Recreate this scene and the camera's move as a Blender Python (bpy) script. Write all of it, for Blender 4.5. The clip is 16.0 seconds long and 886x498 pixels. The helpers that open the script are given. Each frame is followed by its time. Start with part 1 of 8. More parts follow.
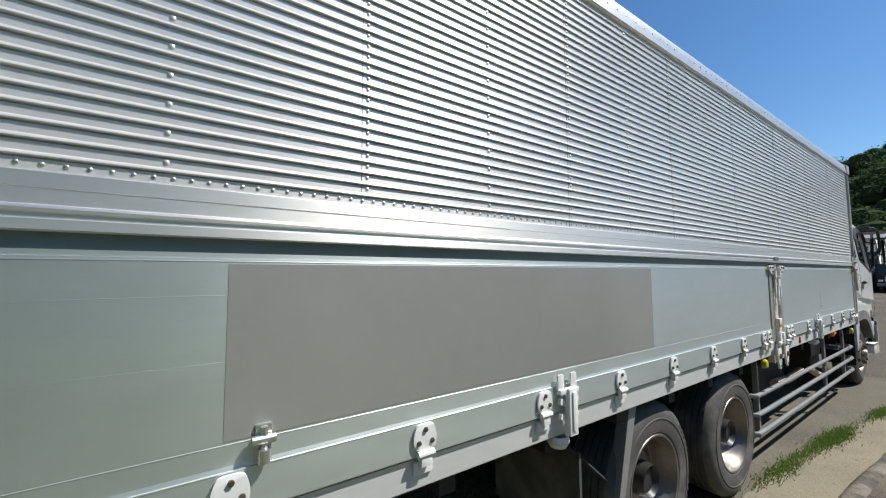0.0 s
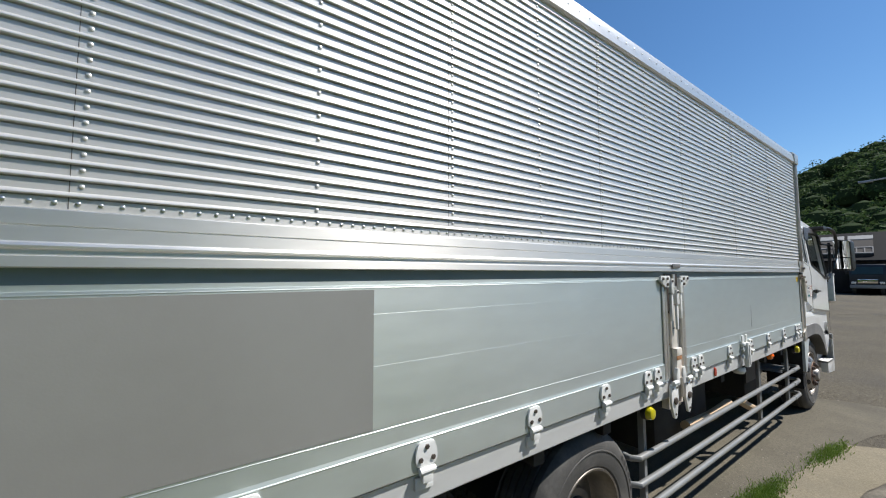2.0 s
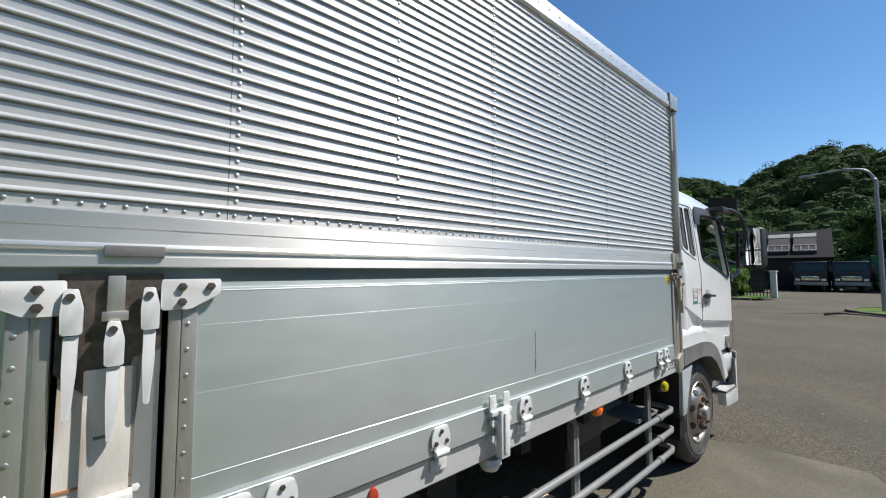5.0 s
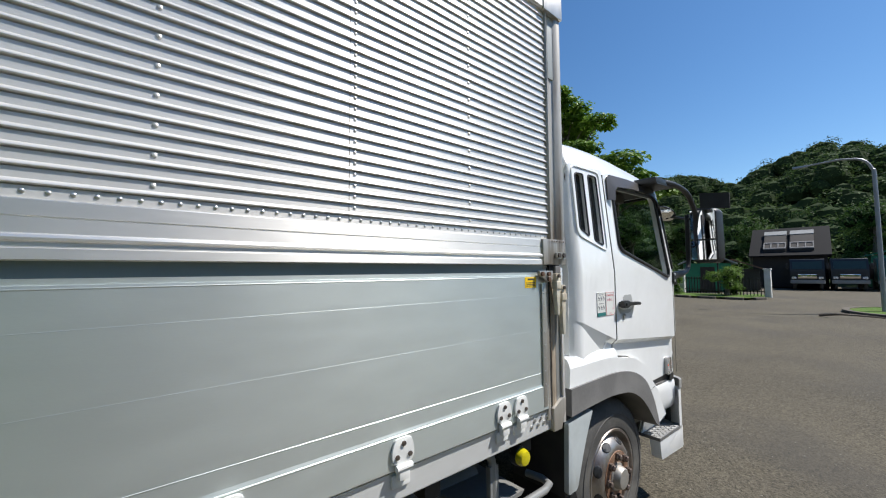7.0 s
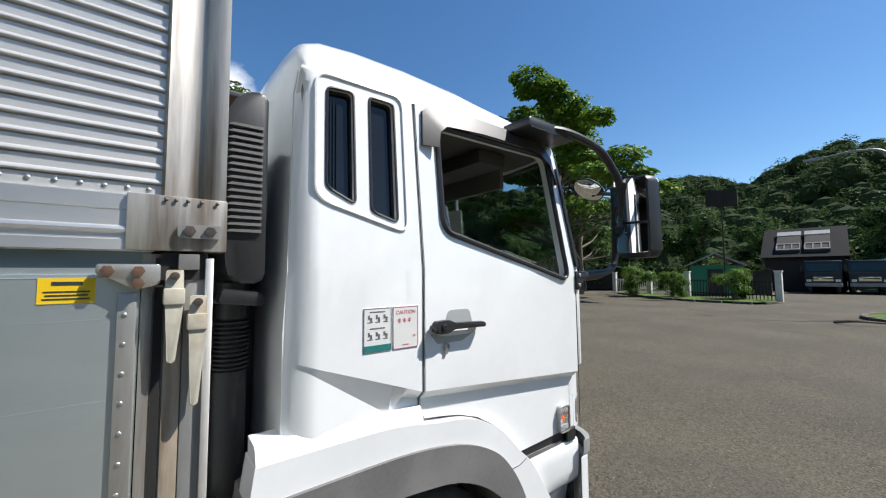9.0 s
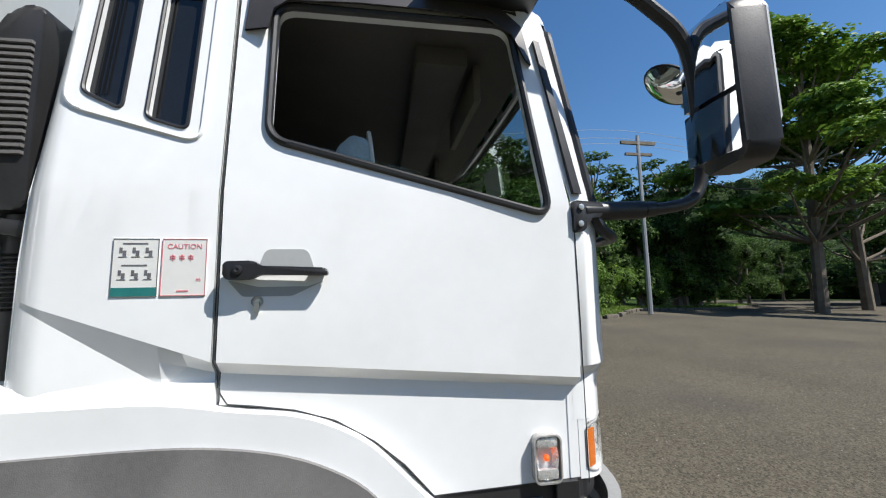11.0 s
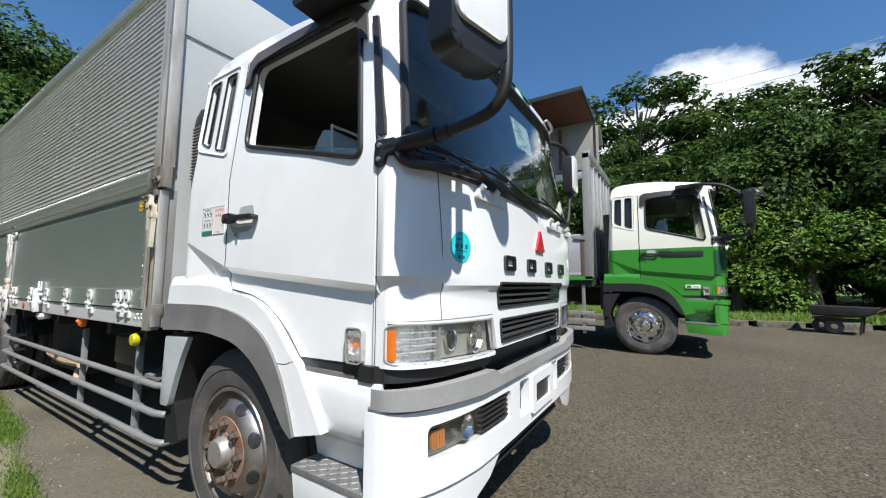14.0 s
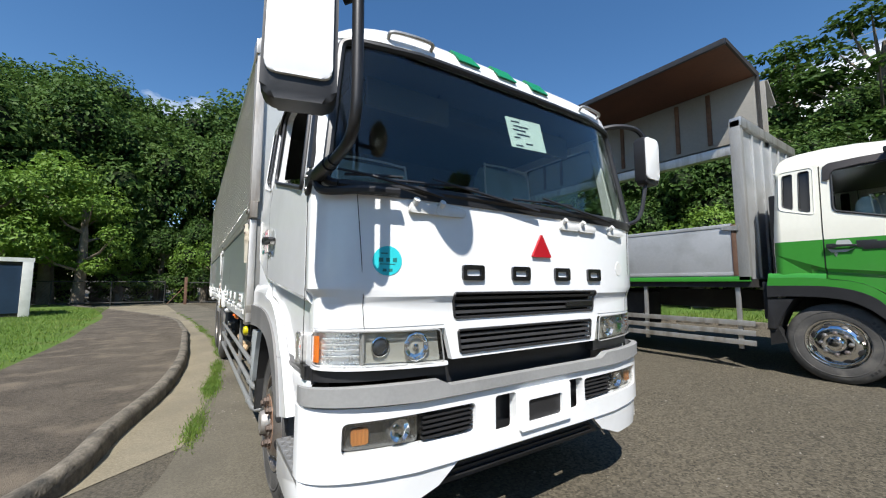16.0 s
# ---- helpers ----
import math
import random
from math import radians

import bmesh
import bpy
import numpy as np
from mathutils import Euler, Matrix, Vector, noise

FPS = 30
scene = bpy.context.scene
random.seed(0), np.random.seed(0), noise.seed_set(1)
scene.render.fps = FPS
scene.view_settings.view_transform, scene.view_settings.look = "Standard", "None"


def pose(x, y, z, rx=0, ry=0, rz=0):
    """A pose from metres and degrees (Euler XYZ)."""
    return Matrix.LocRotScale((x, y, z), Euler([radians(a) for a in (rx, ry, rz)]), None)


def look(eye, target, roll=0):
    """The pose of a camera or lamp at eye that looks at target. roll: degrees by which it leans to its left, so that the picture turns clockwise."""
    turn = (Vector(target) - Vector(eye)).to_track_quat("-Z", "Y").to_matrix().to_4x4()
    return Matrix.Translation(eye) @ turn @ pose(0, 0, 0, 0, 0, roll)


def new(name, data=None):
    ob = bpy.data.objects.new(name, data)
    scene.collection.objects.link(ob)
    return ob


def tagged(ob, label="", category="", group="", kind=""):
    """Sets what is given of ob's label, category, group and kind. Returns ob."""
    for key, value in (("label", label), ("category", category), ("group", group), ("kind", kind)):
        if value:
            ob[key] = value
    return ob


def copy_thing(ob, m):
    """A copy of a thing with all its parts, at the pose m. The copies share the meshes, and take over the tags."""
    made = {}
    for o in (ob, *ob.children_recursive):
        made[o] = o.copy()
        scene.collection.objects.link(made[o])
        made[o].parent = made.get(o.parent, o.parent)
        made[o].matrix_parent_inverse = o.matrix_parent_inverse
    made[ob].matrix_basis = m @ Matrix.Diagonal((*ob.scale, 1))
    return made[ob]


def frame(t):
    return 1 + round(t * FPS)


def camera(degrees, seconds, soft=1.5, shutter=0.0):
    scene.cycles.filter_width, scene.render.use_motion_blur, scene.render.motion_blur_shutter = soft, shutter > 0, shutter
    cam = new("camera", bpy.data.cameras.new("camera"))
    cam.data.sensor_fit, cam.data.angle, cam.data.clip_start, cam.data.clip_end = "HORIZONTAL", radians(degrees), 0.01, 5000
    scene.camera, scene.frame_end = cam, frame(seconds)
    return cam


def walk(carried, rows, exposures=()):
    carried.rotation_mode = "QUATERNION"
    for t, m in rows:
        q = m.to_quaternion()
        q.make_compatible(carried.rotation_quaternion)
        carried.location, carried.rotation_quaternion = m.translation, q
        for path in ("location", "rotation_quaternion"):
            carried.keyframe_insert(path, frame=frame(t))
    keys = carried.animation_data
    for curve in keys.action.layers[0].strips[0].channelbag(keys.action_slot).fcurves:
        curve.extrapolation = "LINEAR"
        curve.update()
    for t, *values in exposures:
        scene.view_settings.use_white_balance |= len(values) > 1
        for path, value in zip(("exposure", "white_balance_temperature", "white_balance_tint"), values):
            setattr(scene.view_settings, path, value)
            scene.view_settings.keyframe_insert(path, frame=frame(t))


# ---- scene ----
cam = camera(99.4, 16.0, 1.15)
PATH = [
    (0, (-8.432, -1.22, 1.84), (-7.304, 0.426, 1.978), -0.3),
    (0.5, (-7.982, -1.24, 1.876), (-6.848, 0.401, 2.016), -0.3),
    (1, (-7.523, -1.242, 1.917), (-6.38, 0.394, 2.05), -0.1),
    (1.5, (-7.071, -1.264, 1.923), (-5.919, 0.365, 2.066), -0.2),
    (2, (-6.601, -1.243, 1.929), (-5.429, 0.372, 2.063), -0.1),
    (2.5, (-6.13, -1.267, 1.931), (-4.929, 0.327, 2.058), 0.0),
    (3, (-5.624, -1.275, 1.927), (-4.399, 0.3, 2.055), -0.1),
    (3.5, (-5.152, -1.294, 1.915), (-3.909, 0.265, 2.063), -0.6),
    (4, (-4.63, -1.263, 1.918), (-3.36, 0.274, 2.067), -0.6),
    (4.2, (-4.418, -1.243, 1.934), (-3.141, 0.291, 2.059), 0.0),
    (6.5, (-2.194, -1.237, 1.937), (-0.918, 0.299, 2.046), -0.4),
    (7, (-1.718, -1.217, 1.916), (-0.441, 0.317, 2.033), -0.4),
    (7.5, (-1.269, -1.208, 1.908), (0.01, 0.324, 2.032), -0.5),
    (8, (-0.838, -1.195, 1.899), (0.437, 0.341, 2.022), -0.4),
    (8.5, (-0.399, -1.169, 1.9), (0.878, 0.364, 2.022), -0.5),
    (9, (0.02, -1.173, 1.886), (1.259, 0.391, 2.017), -0.4),
    (9.2, (0.178, -1.168, 1.891), (1.4, 0.41, 2.017), -0.3),
    (11.3, (1.449, -1.039, 1.596), (1.459, 0.95, 1.805), -1.0),
    (11.5, (1.526, -1.019, 1.601), (1.314, 0.965, 1.741), -1.1),
    (12, (1.732, -1.032, 1.484), (1.147, 0.869, 1.688), -0.5),
    (12.5, (2.026, -1.017, 1.403), (1.197, 0.792, 1.604), -0.3),
    (13, (2.346, -1.004, 1.328), (1.385, 0.739, 1.526), -0.1),
    (13.5, (2.623, -1.027, 1.311), (1.616, 0.69, 1.504), 0.1),
    (14, (2.894, -1.029, 1.344), (1.837, 0.659, 1.532), 0.2),
    (14.5, (3.146, -0.926, 1.357), (2.016, 0.713, 1.543), 0.1),
    (15, (3.355, -0.785, 1.379), (2.091, 0.754, 1.554), 0.3),
    (15.5, (3.544, -0.594, 1.416), (2.072, 0.747, 1.595), 0.2),
    (16, (3.659, -0.372, 1.401), (1.995, 0.722, 1.582), 0.1),
]
walk(cam, [(t, look(eye, target, roll)) for t, eye, target, roll in PATH], [(0, 0.64), (4.2, 0.64), (8.0, 0.70), (9.2, 0.76), (11.3, 0.74), (13.5, 0.74), (14.5, 0.78), (16, 0.84)])

# ---- world, sun ----
SUN_DIR = Vector((0.485, -0.39, 0.83)).normalized()
sun_el = math.asin(SUN_DIR.z)
sun_az = math.atan2(SUN_DIR.x, SUN_DIR.y)
world = bpy.data.worlds.new("sky_world")
scene.world = world
world.use_nodes = True
wn, wl = world.node_tree.nodes, world.node_tree.links
wn.clear()
w_out = wn.new("ShaderNodeOutputWorld")
w_bg = wn.new("ShaderNodeBackground")
sky = wn.new("ShaderNodeTexSky")
sky.sky_type = "NISHITA"
sky.sun_disc = False
sky.sun_elevation = sun_el
sky.sun_rotation = sun_az
sky.air_density, sky.dust_density, sky.ozone_density = 1.0, 0.15, 3.0
w_bg.inputs["Strength"].default_value = 0.085
# fair-weather cumulus low over the woods
w_tc = wn.new("ShaderNodeTexCoord")
w_sep = wn.new("ShaderNodeSeparateXYZ")
wl.new(w_tc.outputs["Generated"], w_sep.inputs[0])
w_map = wn.new("ShaderNodeMapping")
w_map.inputs["Scale"].default_value = (1.0, 1.0, 1.9)
w_map.inputs["Location"].default_value = (0.35, 0.12, 0.0)
wl.new(w_tc.outputs["Generated"], w_map.inputs[0])
w_noise = wn.new("ShaderNodeTexNoise")
w_noise.inputs["Scale"].default_value = 2.6
w_noise.inputs["Detail"].default_value = 9.0
w_noise.inputs["Roughness"].default_value = 0.56
wl.new(w_map.outputs[0], w_noise.inputs["Vector"])


def w_math(op, a, b, clamp=False):
    n = wn.new("ShaderNodeMath")
    n.operation, n.use_clamp = op, clamp
    for k, v in enumerate((a, b)):
        if isinstance(v, (int, float)):
            n.inputs[k].default_value = v
        else:
            wl.new(v, n.inputs[k])
    return n.outputs[0]


# cloud cover: a bank low over the woods towards +y, stray puffs elsewhere
w_dot = wn.new("ShaderNodeVectorMath")
w_dot.operation = "DOT_PRODUCT"
wl.new(w_tc.outputs["Generated"], w_dot.inputs[0])
w_dot.inputs[1].default_value = Vector((0.03, 0.93, 0.34)).normalized()
bank = w_math("MULTIPLY", w_math("MULTIPLY", w_math("SUBTRACT", w_dot.outputs["Value"], 0.945), 20.0, True), 0.240)
low = w_math("MULTIPLY", w_math("MAXIMUM", w_math("SUBTRACT", w_sep.outputs["Z"], 0.35), 0.0), -2.4)
cov_x = w_math("MULTIPLY", w_math("MAXIMUM", w_math("SUBTRACT", w_sep.outputs["X"], 0.40), -0.30), -0.42)
cover = w_math("SUBTRACT", w_math("ADD", w_math("ADD", bank, low), cov_x), 0.09)
dens = w_math("ADD", w_noise.outputs["Fac"], cover)
mask = w_math("MULTIPLY", w_math("SUBTRACT", dens, 0.515), 9.0, True)
w_mix = wn.new("ShaderNodeMix")
w_mix.data_type = "RGBA"
wl.new(mask, w_mix.inputs["Factor"])
wl.new(sky.outputs[0], w_mix.inputs["A"])
w_mix.inputs["B"].default_value = (8.6, 8.9, 9.3, 1)
w_hsv = wn.new("ShaderNodeHueSaturation")
w_hsv.inputs["Saturation"].default_value = 1.20
wl.new(w_mix.outputs["Result"], w_hsv.inputs["Color"])
wl.new(w_hsv.outputs[0], w_bg.inputs["Color"])
wl.new(w_bg.outputs[0], w_out.inputs["Surface"])

sun = new("sun", bpy.data.lights.new("sun", "SUN"))
sun.data.energy, sun.data.angle, sun.data.color = 4.2, radians(0.53), (1.0, 0.965, 0.92)
sun.matrix_world = look(SUN_DIR * 60, (0, 0, 0))

# ---- materials ----
def mat(name, col, rough=0.5, metal=0.0, var=0.12, scale=3.0, fine=40.0, bump=0.0, bscale=80.0, rvar=0.12, stretch=(1, 1, 1),
        stain=None, stain_scale=1.5, stain_amount=0.0, spec=0.5, island=0.0, coat=0.0, dist=0.004, speck=0.0, speck_scale=90.0, brushed=0.0):
    m = bpy.data.materials.new(name)
    m.use_nodes = True
    n, l = m.node_tree.nodes, m.node_tree.links
    p = n["Principled BSDF"]
    tc = n.new("ShaderNodeTexCoord")
    mp = n.new("ShaderNodeMapping")
    mp.inputs["Scale"].default_value = stretch
    l.new(tc.outputs["Object"], mp.inputs[0])
    def noise_node(s, det=4.0):
        t = n.new("ShaderNodeTexNoise")
        t.inputs["Scale"].default_value, t.inputs["Detail"].default_value = s, det
        l.new(mp.outputs[0], t.inputs["Vector"])
        return t.outputs["Fac"]
    def maths(op, a, b, clamp=False):
        t = n.new("ShaderNodeMath")
        t.operation, t.use_clamp = op, clamp
        for k, v in enumerate((a, b)):
            if isinstance(v, (int, float)):
                t.inputs[k].default_value = v
            else:
                l.new(v, t.inputs[k])
        return t.outputs[0]
    big, small = noise_node(scale), noise_node(fine)
    both = maths("ADD", maths("MULTIPLY", big, 0.65), maths("MULTIPLY", small, 0.35))
    if island:
        geo = n.new("ShaderNodeNewGeometry")
        both = maths("ADD", maths("MULTIPLY", both, 1 - island), maths("MULTIPLY", geo.outputs["Random Per Island"], island))
    if speck:
        vo = n.new("ShaderNodeTexVoronoi")
        vo.inputs["Scale"].default_value = speck_scale
        l.new(mp.outputs[0], vo.inputs["Vector"])
        bw = n.new("ShaderNodeRGBToBW")
        l.new(vo.outputs["Color"], bw.inputs[0])
        both = maths("ADD", maths("MULTIPLY", both, 1 - speck), maths("MULTIPLY", bw.outputs[0], speck))
    ramp = n.new("ShaderNodeValToRGB")
    lo, hi = [max(0, c * (1 - 1.6 * var)) for c in col], [min(1, c * (1 + 1.6 * var)) for c in col]
    ramp.color_ramp.elements[0].position, ramp.color_ramp.elements[1].position = 0.25, 0.75
    ramp.color_ramp.elements[0].color, ramp.color_ramp.elements[1].color = (*lo, 1), (*hi, 1)
    l.new(both, ramp.inputs[0])
    out = ramp.outputs[0]
    if stain is not None and stain_amount:
        s = noise_node(stain_scale, 7.0)
        f = maths("MULTIPLY", maths("SUBTRACT", s, 0.5), 5.0, True)
        f = maths("MULTIPLY", f, stain_amount)
        mx = n.new("ShaderNodeMix")
        mx.data_type = "RGBA"
        l.new(f, mx.inputs["Factor"])
        l.new(out, mx.inputs["A"])
        mx.inputs["B"].default_value = (*stain, 1)
        out = mx.outputs["Result"]
    l.new(out, p.inputs["Base Color"])
    l.new(maths("ADD", maths("MULTIPLY", maths("SUBTRACT", both, 0.5), 2 * rvar), rough, True), p.inputs["Roughness"])
    p.inputs["Metallic"].default_value = metal
    p.inputs["Specular IOR Level"].default_value = spec
    p.inputs["Coat Weight"].default_value = coat
    p.inputs["Coat Roughness"].default_value = 0.08
    if brushed:
        # drawn along x: gloss spreads up and down
        along = n.new("ShaderNodeCombineXYZ")
        along.inputs["Z"].default_value = 1.0
        p.inputs["Anisotropic"].default_value = brushed
        l.new(along.outputs[0], p.inputs["Tangent"])
    if bump:
        b = n.new("ShaderNodeBump")
        b.inputs["Strength"].default_value, b.inputs["Distance"].default_value = bump, dist
        l.new(noise_node(bscale, 6.0), b.inputs["Height"])
        l.new(b.outputs[0], p.inputs["Normal"])
    return m


def glass(name, tint, rough=0.0, gloss=0.035):
    m = bpy.data.materials.new(name)
    m.use_nodes = True
    n, l = m.node_tree.nodes, m.node_tree.links
    n.clear()
    o = n.new("ShaderNodeOutputMaterial")
    t, g, mx, f = n.new("ShaderNodeBsdfTransparent"), n.new("ShaderNodeBsdfGlossy"), n.new("ShaderNodeMixShader"), n.new("ShaderNodeLayerWeight")
    t.inputs[0].default_value = (*tint, 1)
    g.inputs["Roughness"].default_value = rough
    g.inputs["Color"].default_value = (1, 1, 1, 1)
    f.inputs["Blend"].default_value = 0.5
    pw, sc = n.new("ShaderNodeMath"), n.new("ShaderNodeMath")
    pw.operation, sc.operation = "POWER", "MULTIPLY_ADD"
    l.new(f.outputs["Facing"], pw.inputs[0])
    pw.inputs[1].default_value = 4.0
    l.new(pw.outputs[0], sc.inputs[0])
    sc.inputs[1].default_value, sc.inputs[2].default_value = 0.9, gloss
    l.new(sc.outputs[0], mx.inputs[0])
    l.new(t.outputs[0], mx.inputs[1])
    l.new(g.outputs[0], mx.inputs[2])
    l.new(mx.outputs[0], o.inputs[0])
    return m


def leaf_mat(name, a, b, c, gloss=0.3):
    """Foliage: colours spread leaf by leaf and clump by clump, some light let through."""
    m = bpy.data.materials.new(name)
    m.use_nodes = True
    n, l = m.node_tree.nodes, m.node_tree.links
    p = n["Principled BSDF"]
    geo, tc, nz = n.new("ShaderNodeNewGeometry"), n.new("ShaderNodeTexCoord"), n.new("ShaderNodeTexNoise")
    nz.inputs["Scale"].default_value = 0.35
    l.new(tc.outputs["Object"], nz.inputs["Vector"])
    ad = n.new("ShaderNodeMath")
    ad.operation = "MULTIPLY_ADD"
    l.new(geo.outputs["Random Per Island"], ad.inputs[0])
    ad.inputs[1].default_value = 0.45
    sub = n.new("ShaderNodeMath")
    sub.operation = "SUBTRACT"
    l.new(nz.outputs["Fac"], sub.inputs[0])
    sub.inputs[1].default_value = 0.22
    l.new(sub.outputs[0], ad.inputs[2])
    r = n.new("ShaderNodeValToRGB")
    r.color_ramp.elements[0].color, r.color_ramp.elements[1].color = (*a, 1), (*c, 1)
    e = r.color_ramp.elements.new(0.5)
    e.color = (*b, 1)
    l.new(ad.outputs[0], r.inputs[0])
    l.new(r.outputs[0], p.inputs["Base Color"])
    p.inputs["Roughness"].default_value = 0.55
    p.inputs["Specular IOR Level"].default_value = gloss
    tr, mx = n.new("ShaderNodeBsdfTranslucent"), n.new("ShaderNodeMixShader")
    l.new(r.outputs[0], tr.inputs[0])
    mx.inputs[0].default_value = 0.3
    l.new(p.outputs[0], mx.inputs[1])
    l.new(tr.outputs[0], mx.inputs[2])
    l.new(mx.outputs[0], n["Material Output"].inputs[0])
    return m


def glow(name, col, strength):
    m = mat(name, col, 0.3, 0, 0.05)
    p = m.node_tree.nodes["Principled BSDF"]
    p.inputs["Emission Color"].default_value = (*col, 1)
    p.inputs["Emission Strength"].default_value = strength
    return m


M = {}
M["alu_rib"] = mat("ribbed_aluminium", (0.745, 0.725, 0.69), 0.43, 0.56, 0.05, 0.9, 25, 0.04, 200, 0.06, stretch=(0.4, 1, 1), stain=(0.58, 0.57, 0.54), stain_scale=0.8, stain_amount=0.35, brushed=0.55)
M["alu_gate"] = mat("anodised_gate_aluminium", (0.63, 0.68, 0.66), 0.45, 0.90, 0.06, 0.6, 14, 0.04, 150, 0.08, stretch=(0.35, 1, 1.2), stain=(0.57, 0.615, 0.605), stain_scale=1.1, stain_amount=0.5, brushed=0.5)
M["beam_alu"] = mat("pale_beam_aluminium", (0.64, 0.645, 0.63), 0.45, 0.35, 0.06, 0.9, 30, 0.05, 120, 0.08, stretch=(0.3, 1, 1), stain=(0.46, 0.43, 0.38), stain_scale=1.6, stain_amount=0.45)
# slate colour that paints the wing rail's shade along the gate top
M["gate_gap_shade"] = mat("slate_gap_shade", (0.17, 0.215, 0.23), 0.5, 0.2, 0.1, 2, 30, stretch=(0.2, 1, 1))
M["alu_patch"] = mat("weathered_grey_paint", (0.30, 0.295, 0.278), 0.48, 0.35, 0.04, 0.7, 18, 0.04, 150, 0.08, stain=(0.38, 0.38, 0.36), stain_scale=0.9, stain_amount=0.4)
M["alu_bright"] = mat("bright_aluminium_profile", (0.81, 0.79, 0.75), 0.48, 0.92, 0.06, 1.2, 40, 0.03, 160, 0.08, stretch=(0.2, 1, 1), brushed=0.65)
M["alu_old"] = mat("stained_aluminium_post", (0.56, 0.545, 0.51), 0.42, 0.8, 0.12, 2.0, 30, 0.05, 120, 0.1, stretch=(3, 3, 0.5), stain=(0.24, 0.19, 0.12), stain_scale=2.2, stain_amount=0.6)
M["steel_white"] = mat("white_painted_steel", (0.70, 0.70, 0.67), 0.42, 0.0, 0.06, 3, 40, 0.08, 90, 0.1, stain=(0.36, 0.30, 0.23), stain_scale=5.0, stain_amount=0.25)
M["steel_rust"] = mat("rust_streaked_white_steel", (0.66, 0.62, 0.55), 0.5, 0.0, 0.1, 4, 40, 0.1, 90, 0.1, stretch=(3, 3, 0.6), stain=(0.34, 0.17, 0.07), stain_scale=3.5, stain_amount=0.75)
M["rail"] = mat("grey_painted_tube", (0.22, 0.225, 0.22), 0.38, 0.1, 0.07, 4, 40, 0.05, 90, 0.1, stain=(0.3, 0.27, 0.22), stain_scale=5, stain_amount=0.3)
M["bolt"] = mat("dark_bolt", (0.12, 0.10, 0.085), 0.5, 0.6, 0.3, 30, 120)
M["alu_rusty"] = mat("rust_stained_aluminium", (0.50, 0.47, 0.42), 0.45, 0.65, 0.15, 2.0, 30, 0.06, 120, 0.1, stretch=(7, 3, 0.5), stain=(0.13, 0.085, 0.05), stain_scale=2.6, stain_amount=0.85)
M["jamb_rust"] = mat("rust_run_steel", (0.40, 0.33, 0.25), 0.55, 0.2, 0.2, 2.0, 40, 0.1, 90, 0.1, stretch=(6, 3, 0.8), stain=(0.10, 0.05, 0.025), stain_scale=3.0, stain_amount=0.9)
M["ivory"] = mat("yellowed_lever_paint", (0.62, 0.58, 0.47), 0.45, 0.0, 0.08, 6, 50, 0.08, 90, 0.1, stain=(0.26, 0.17, 0.09), stain_scale=9.0, stain_amount=0.6)
M["zinc"] = mat("zinc_rivet", (0.60, 0.60, 0.58), 0.34, 0.9, 0.1, 30, 90)
M["paint"] = mat("white_cab_paint", (0.85, 0.86, 0.85), 0.22, 0.0, 0.025, 1.5, 20, 0.015, 30, 0.04, coat=0.5, stain=(0.70, 0.70, 0.67), stain_scale=2.0, stain_amount=0.35)
M["paint_green"] = mat("green_cab_paint", (0.040, 0.235, 0.030), 0.25, 0.0, 0.05, 1.5, 20, 0.015, 30, 0.05, coat=0.5)
M["green_dark"] = mat("dark_green_plastic", (0.010, 0.065, 0.026), 0.35, 0.0, 0.1, 2, 30)
M["paint_cream"] = mat("cream_cab_paint", (0.78, 0.77, 0.66), 0.25, 0.0, 0.03, 1.5, 20, 0.015, 30, 0.05, coat=0.5)
M["plastic_grey"] = mat("weathered_grey_plastic", (0.155, 0.15, 0.145), 0.6, 0.0, 0.18, 2.5, 60, 0.15, 300, 0.08, stain=(0.24, 0.235, 0.22), stain_scale=2.5, stain_amount=0.5)
M["bumper_grey"] = mat("scuffed_grey_bumper_rubber", (0.27, 0.27, 0.26), 0.62, 0.0, 0.12, 3, 60, 0.15, 250, 0.08, stain=(0.36, 0.355, 0.34), stain_scale=4, stain_amount=0.5)
M["black"] = mat("black_plastic", (0.022, 0.022, 0.023), 0.42, 0.0, 0.25, 4, 80, 0.1, 250, 0.1)
M["mirror_black"] = mat("worn_black_mirror_plastic", (0.018, 0.018, 0.019), 0.42, 0.0, 0.25, 6, 80, 0.08, 200, 0.1)
M["rubber"] = mat("tyre_rubber", (0.072, 0.069, 0.064), 0.75, 0.0, 0.25, 5, 60, 0.3, 180, 0.08, stain=(0.155, 0.145, 0.125), stain_scale=5, stain_amount=0.7)
M["rubber_dark"] = mat("black_flap_rubber", (0.016, 0.016, 0.016), 0.85, 0.0, 0.3, 8, 60, 0.4, 60, 0.06, spec=0.2)
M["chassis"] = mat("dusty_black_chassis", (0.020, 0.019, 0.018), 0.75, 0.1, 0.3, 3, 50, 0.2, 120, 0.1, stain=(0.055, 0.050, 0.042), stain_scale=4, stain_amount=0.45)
M["rim"] = mat("chrome_wheel_with_rust", (0.36, 0.335, 0.31), 0.38, 0.85, 0.2, 5, 60, 0.05, 160, 0.12, stain=(0.15, 0.075, 0.045), stain_scale=4.5, stain_amount=0.8)
M["rim_rear"] = mat("dull_steel_rim", (0.24, 0.22, 0.195), 0.45, 0.7, 0.2, 5, 60, 0.1, 160, 0.12, stain=(0.12, 0.10, 0.08), stain_scale=4.5, stain_amount=0.6)
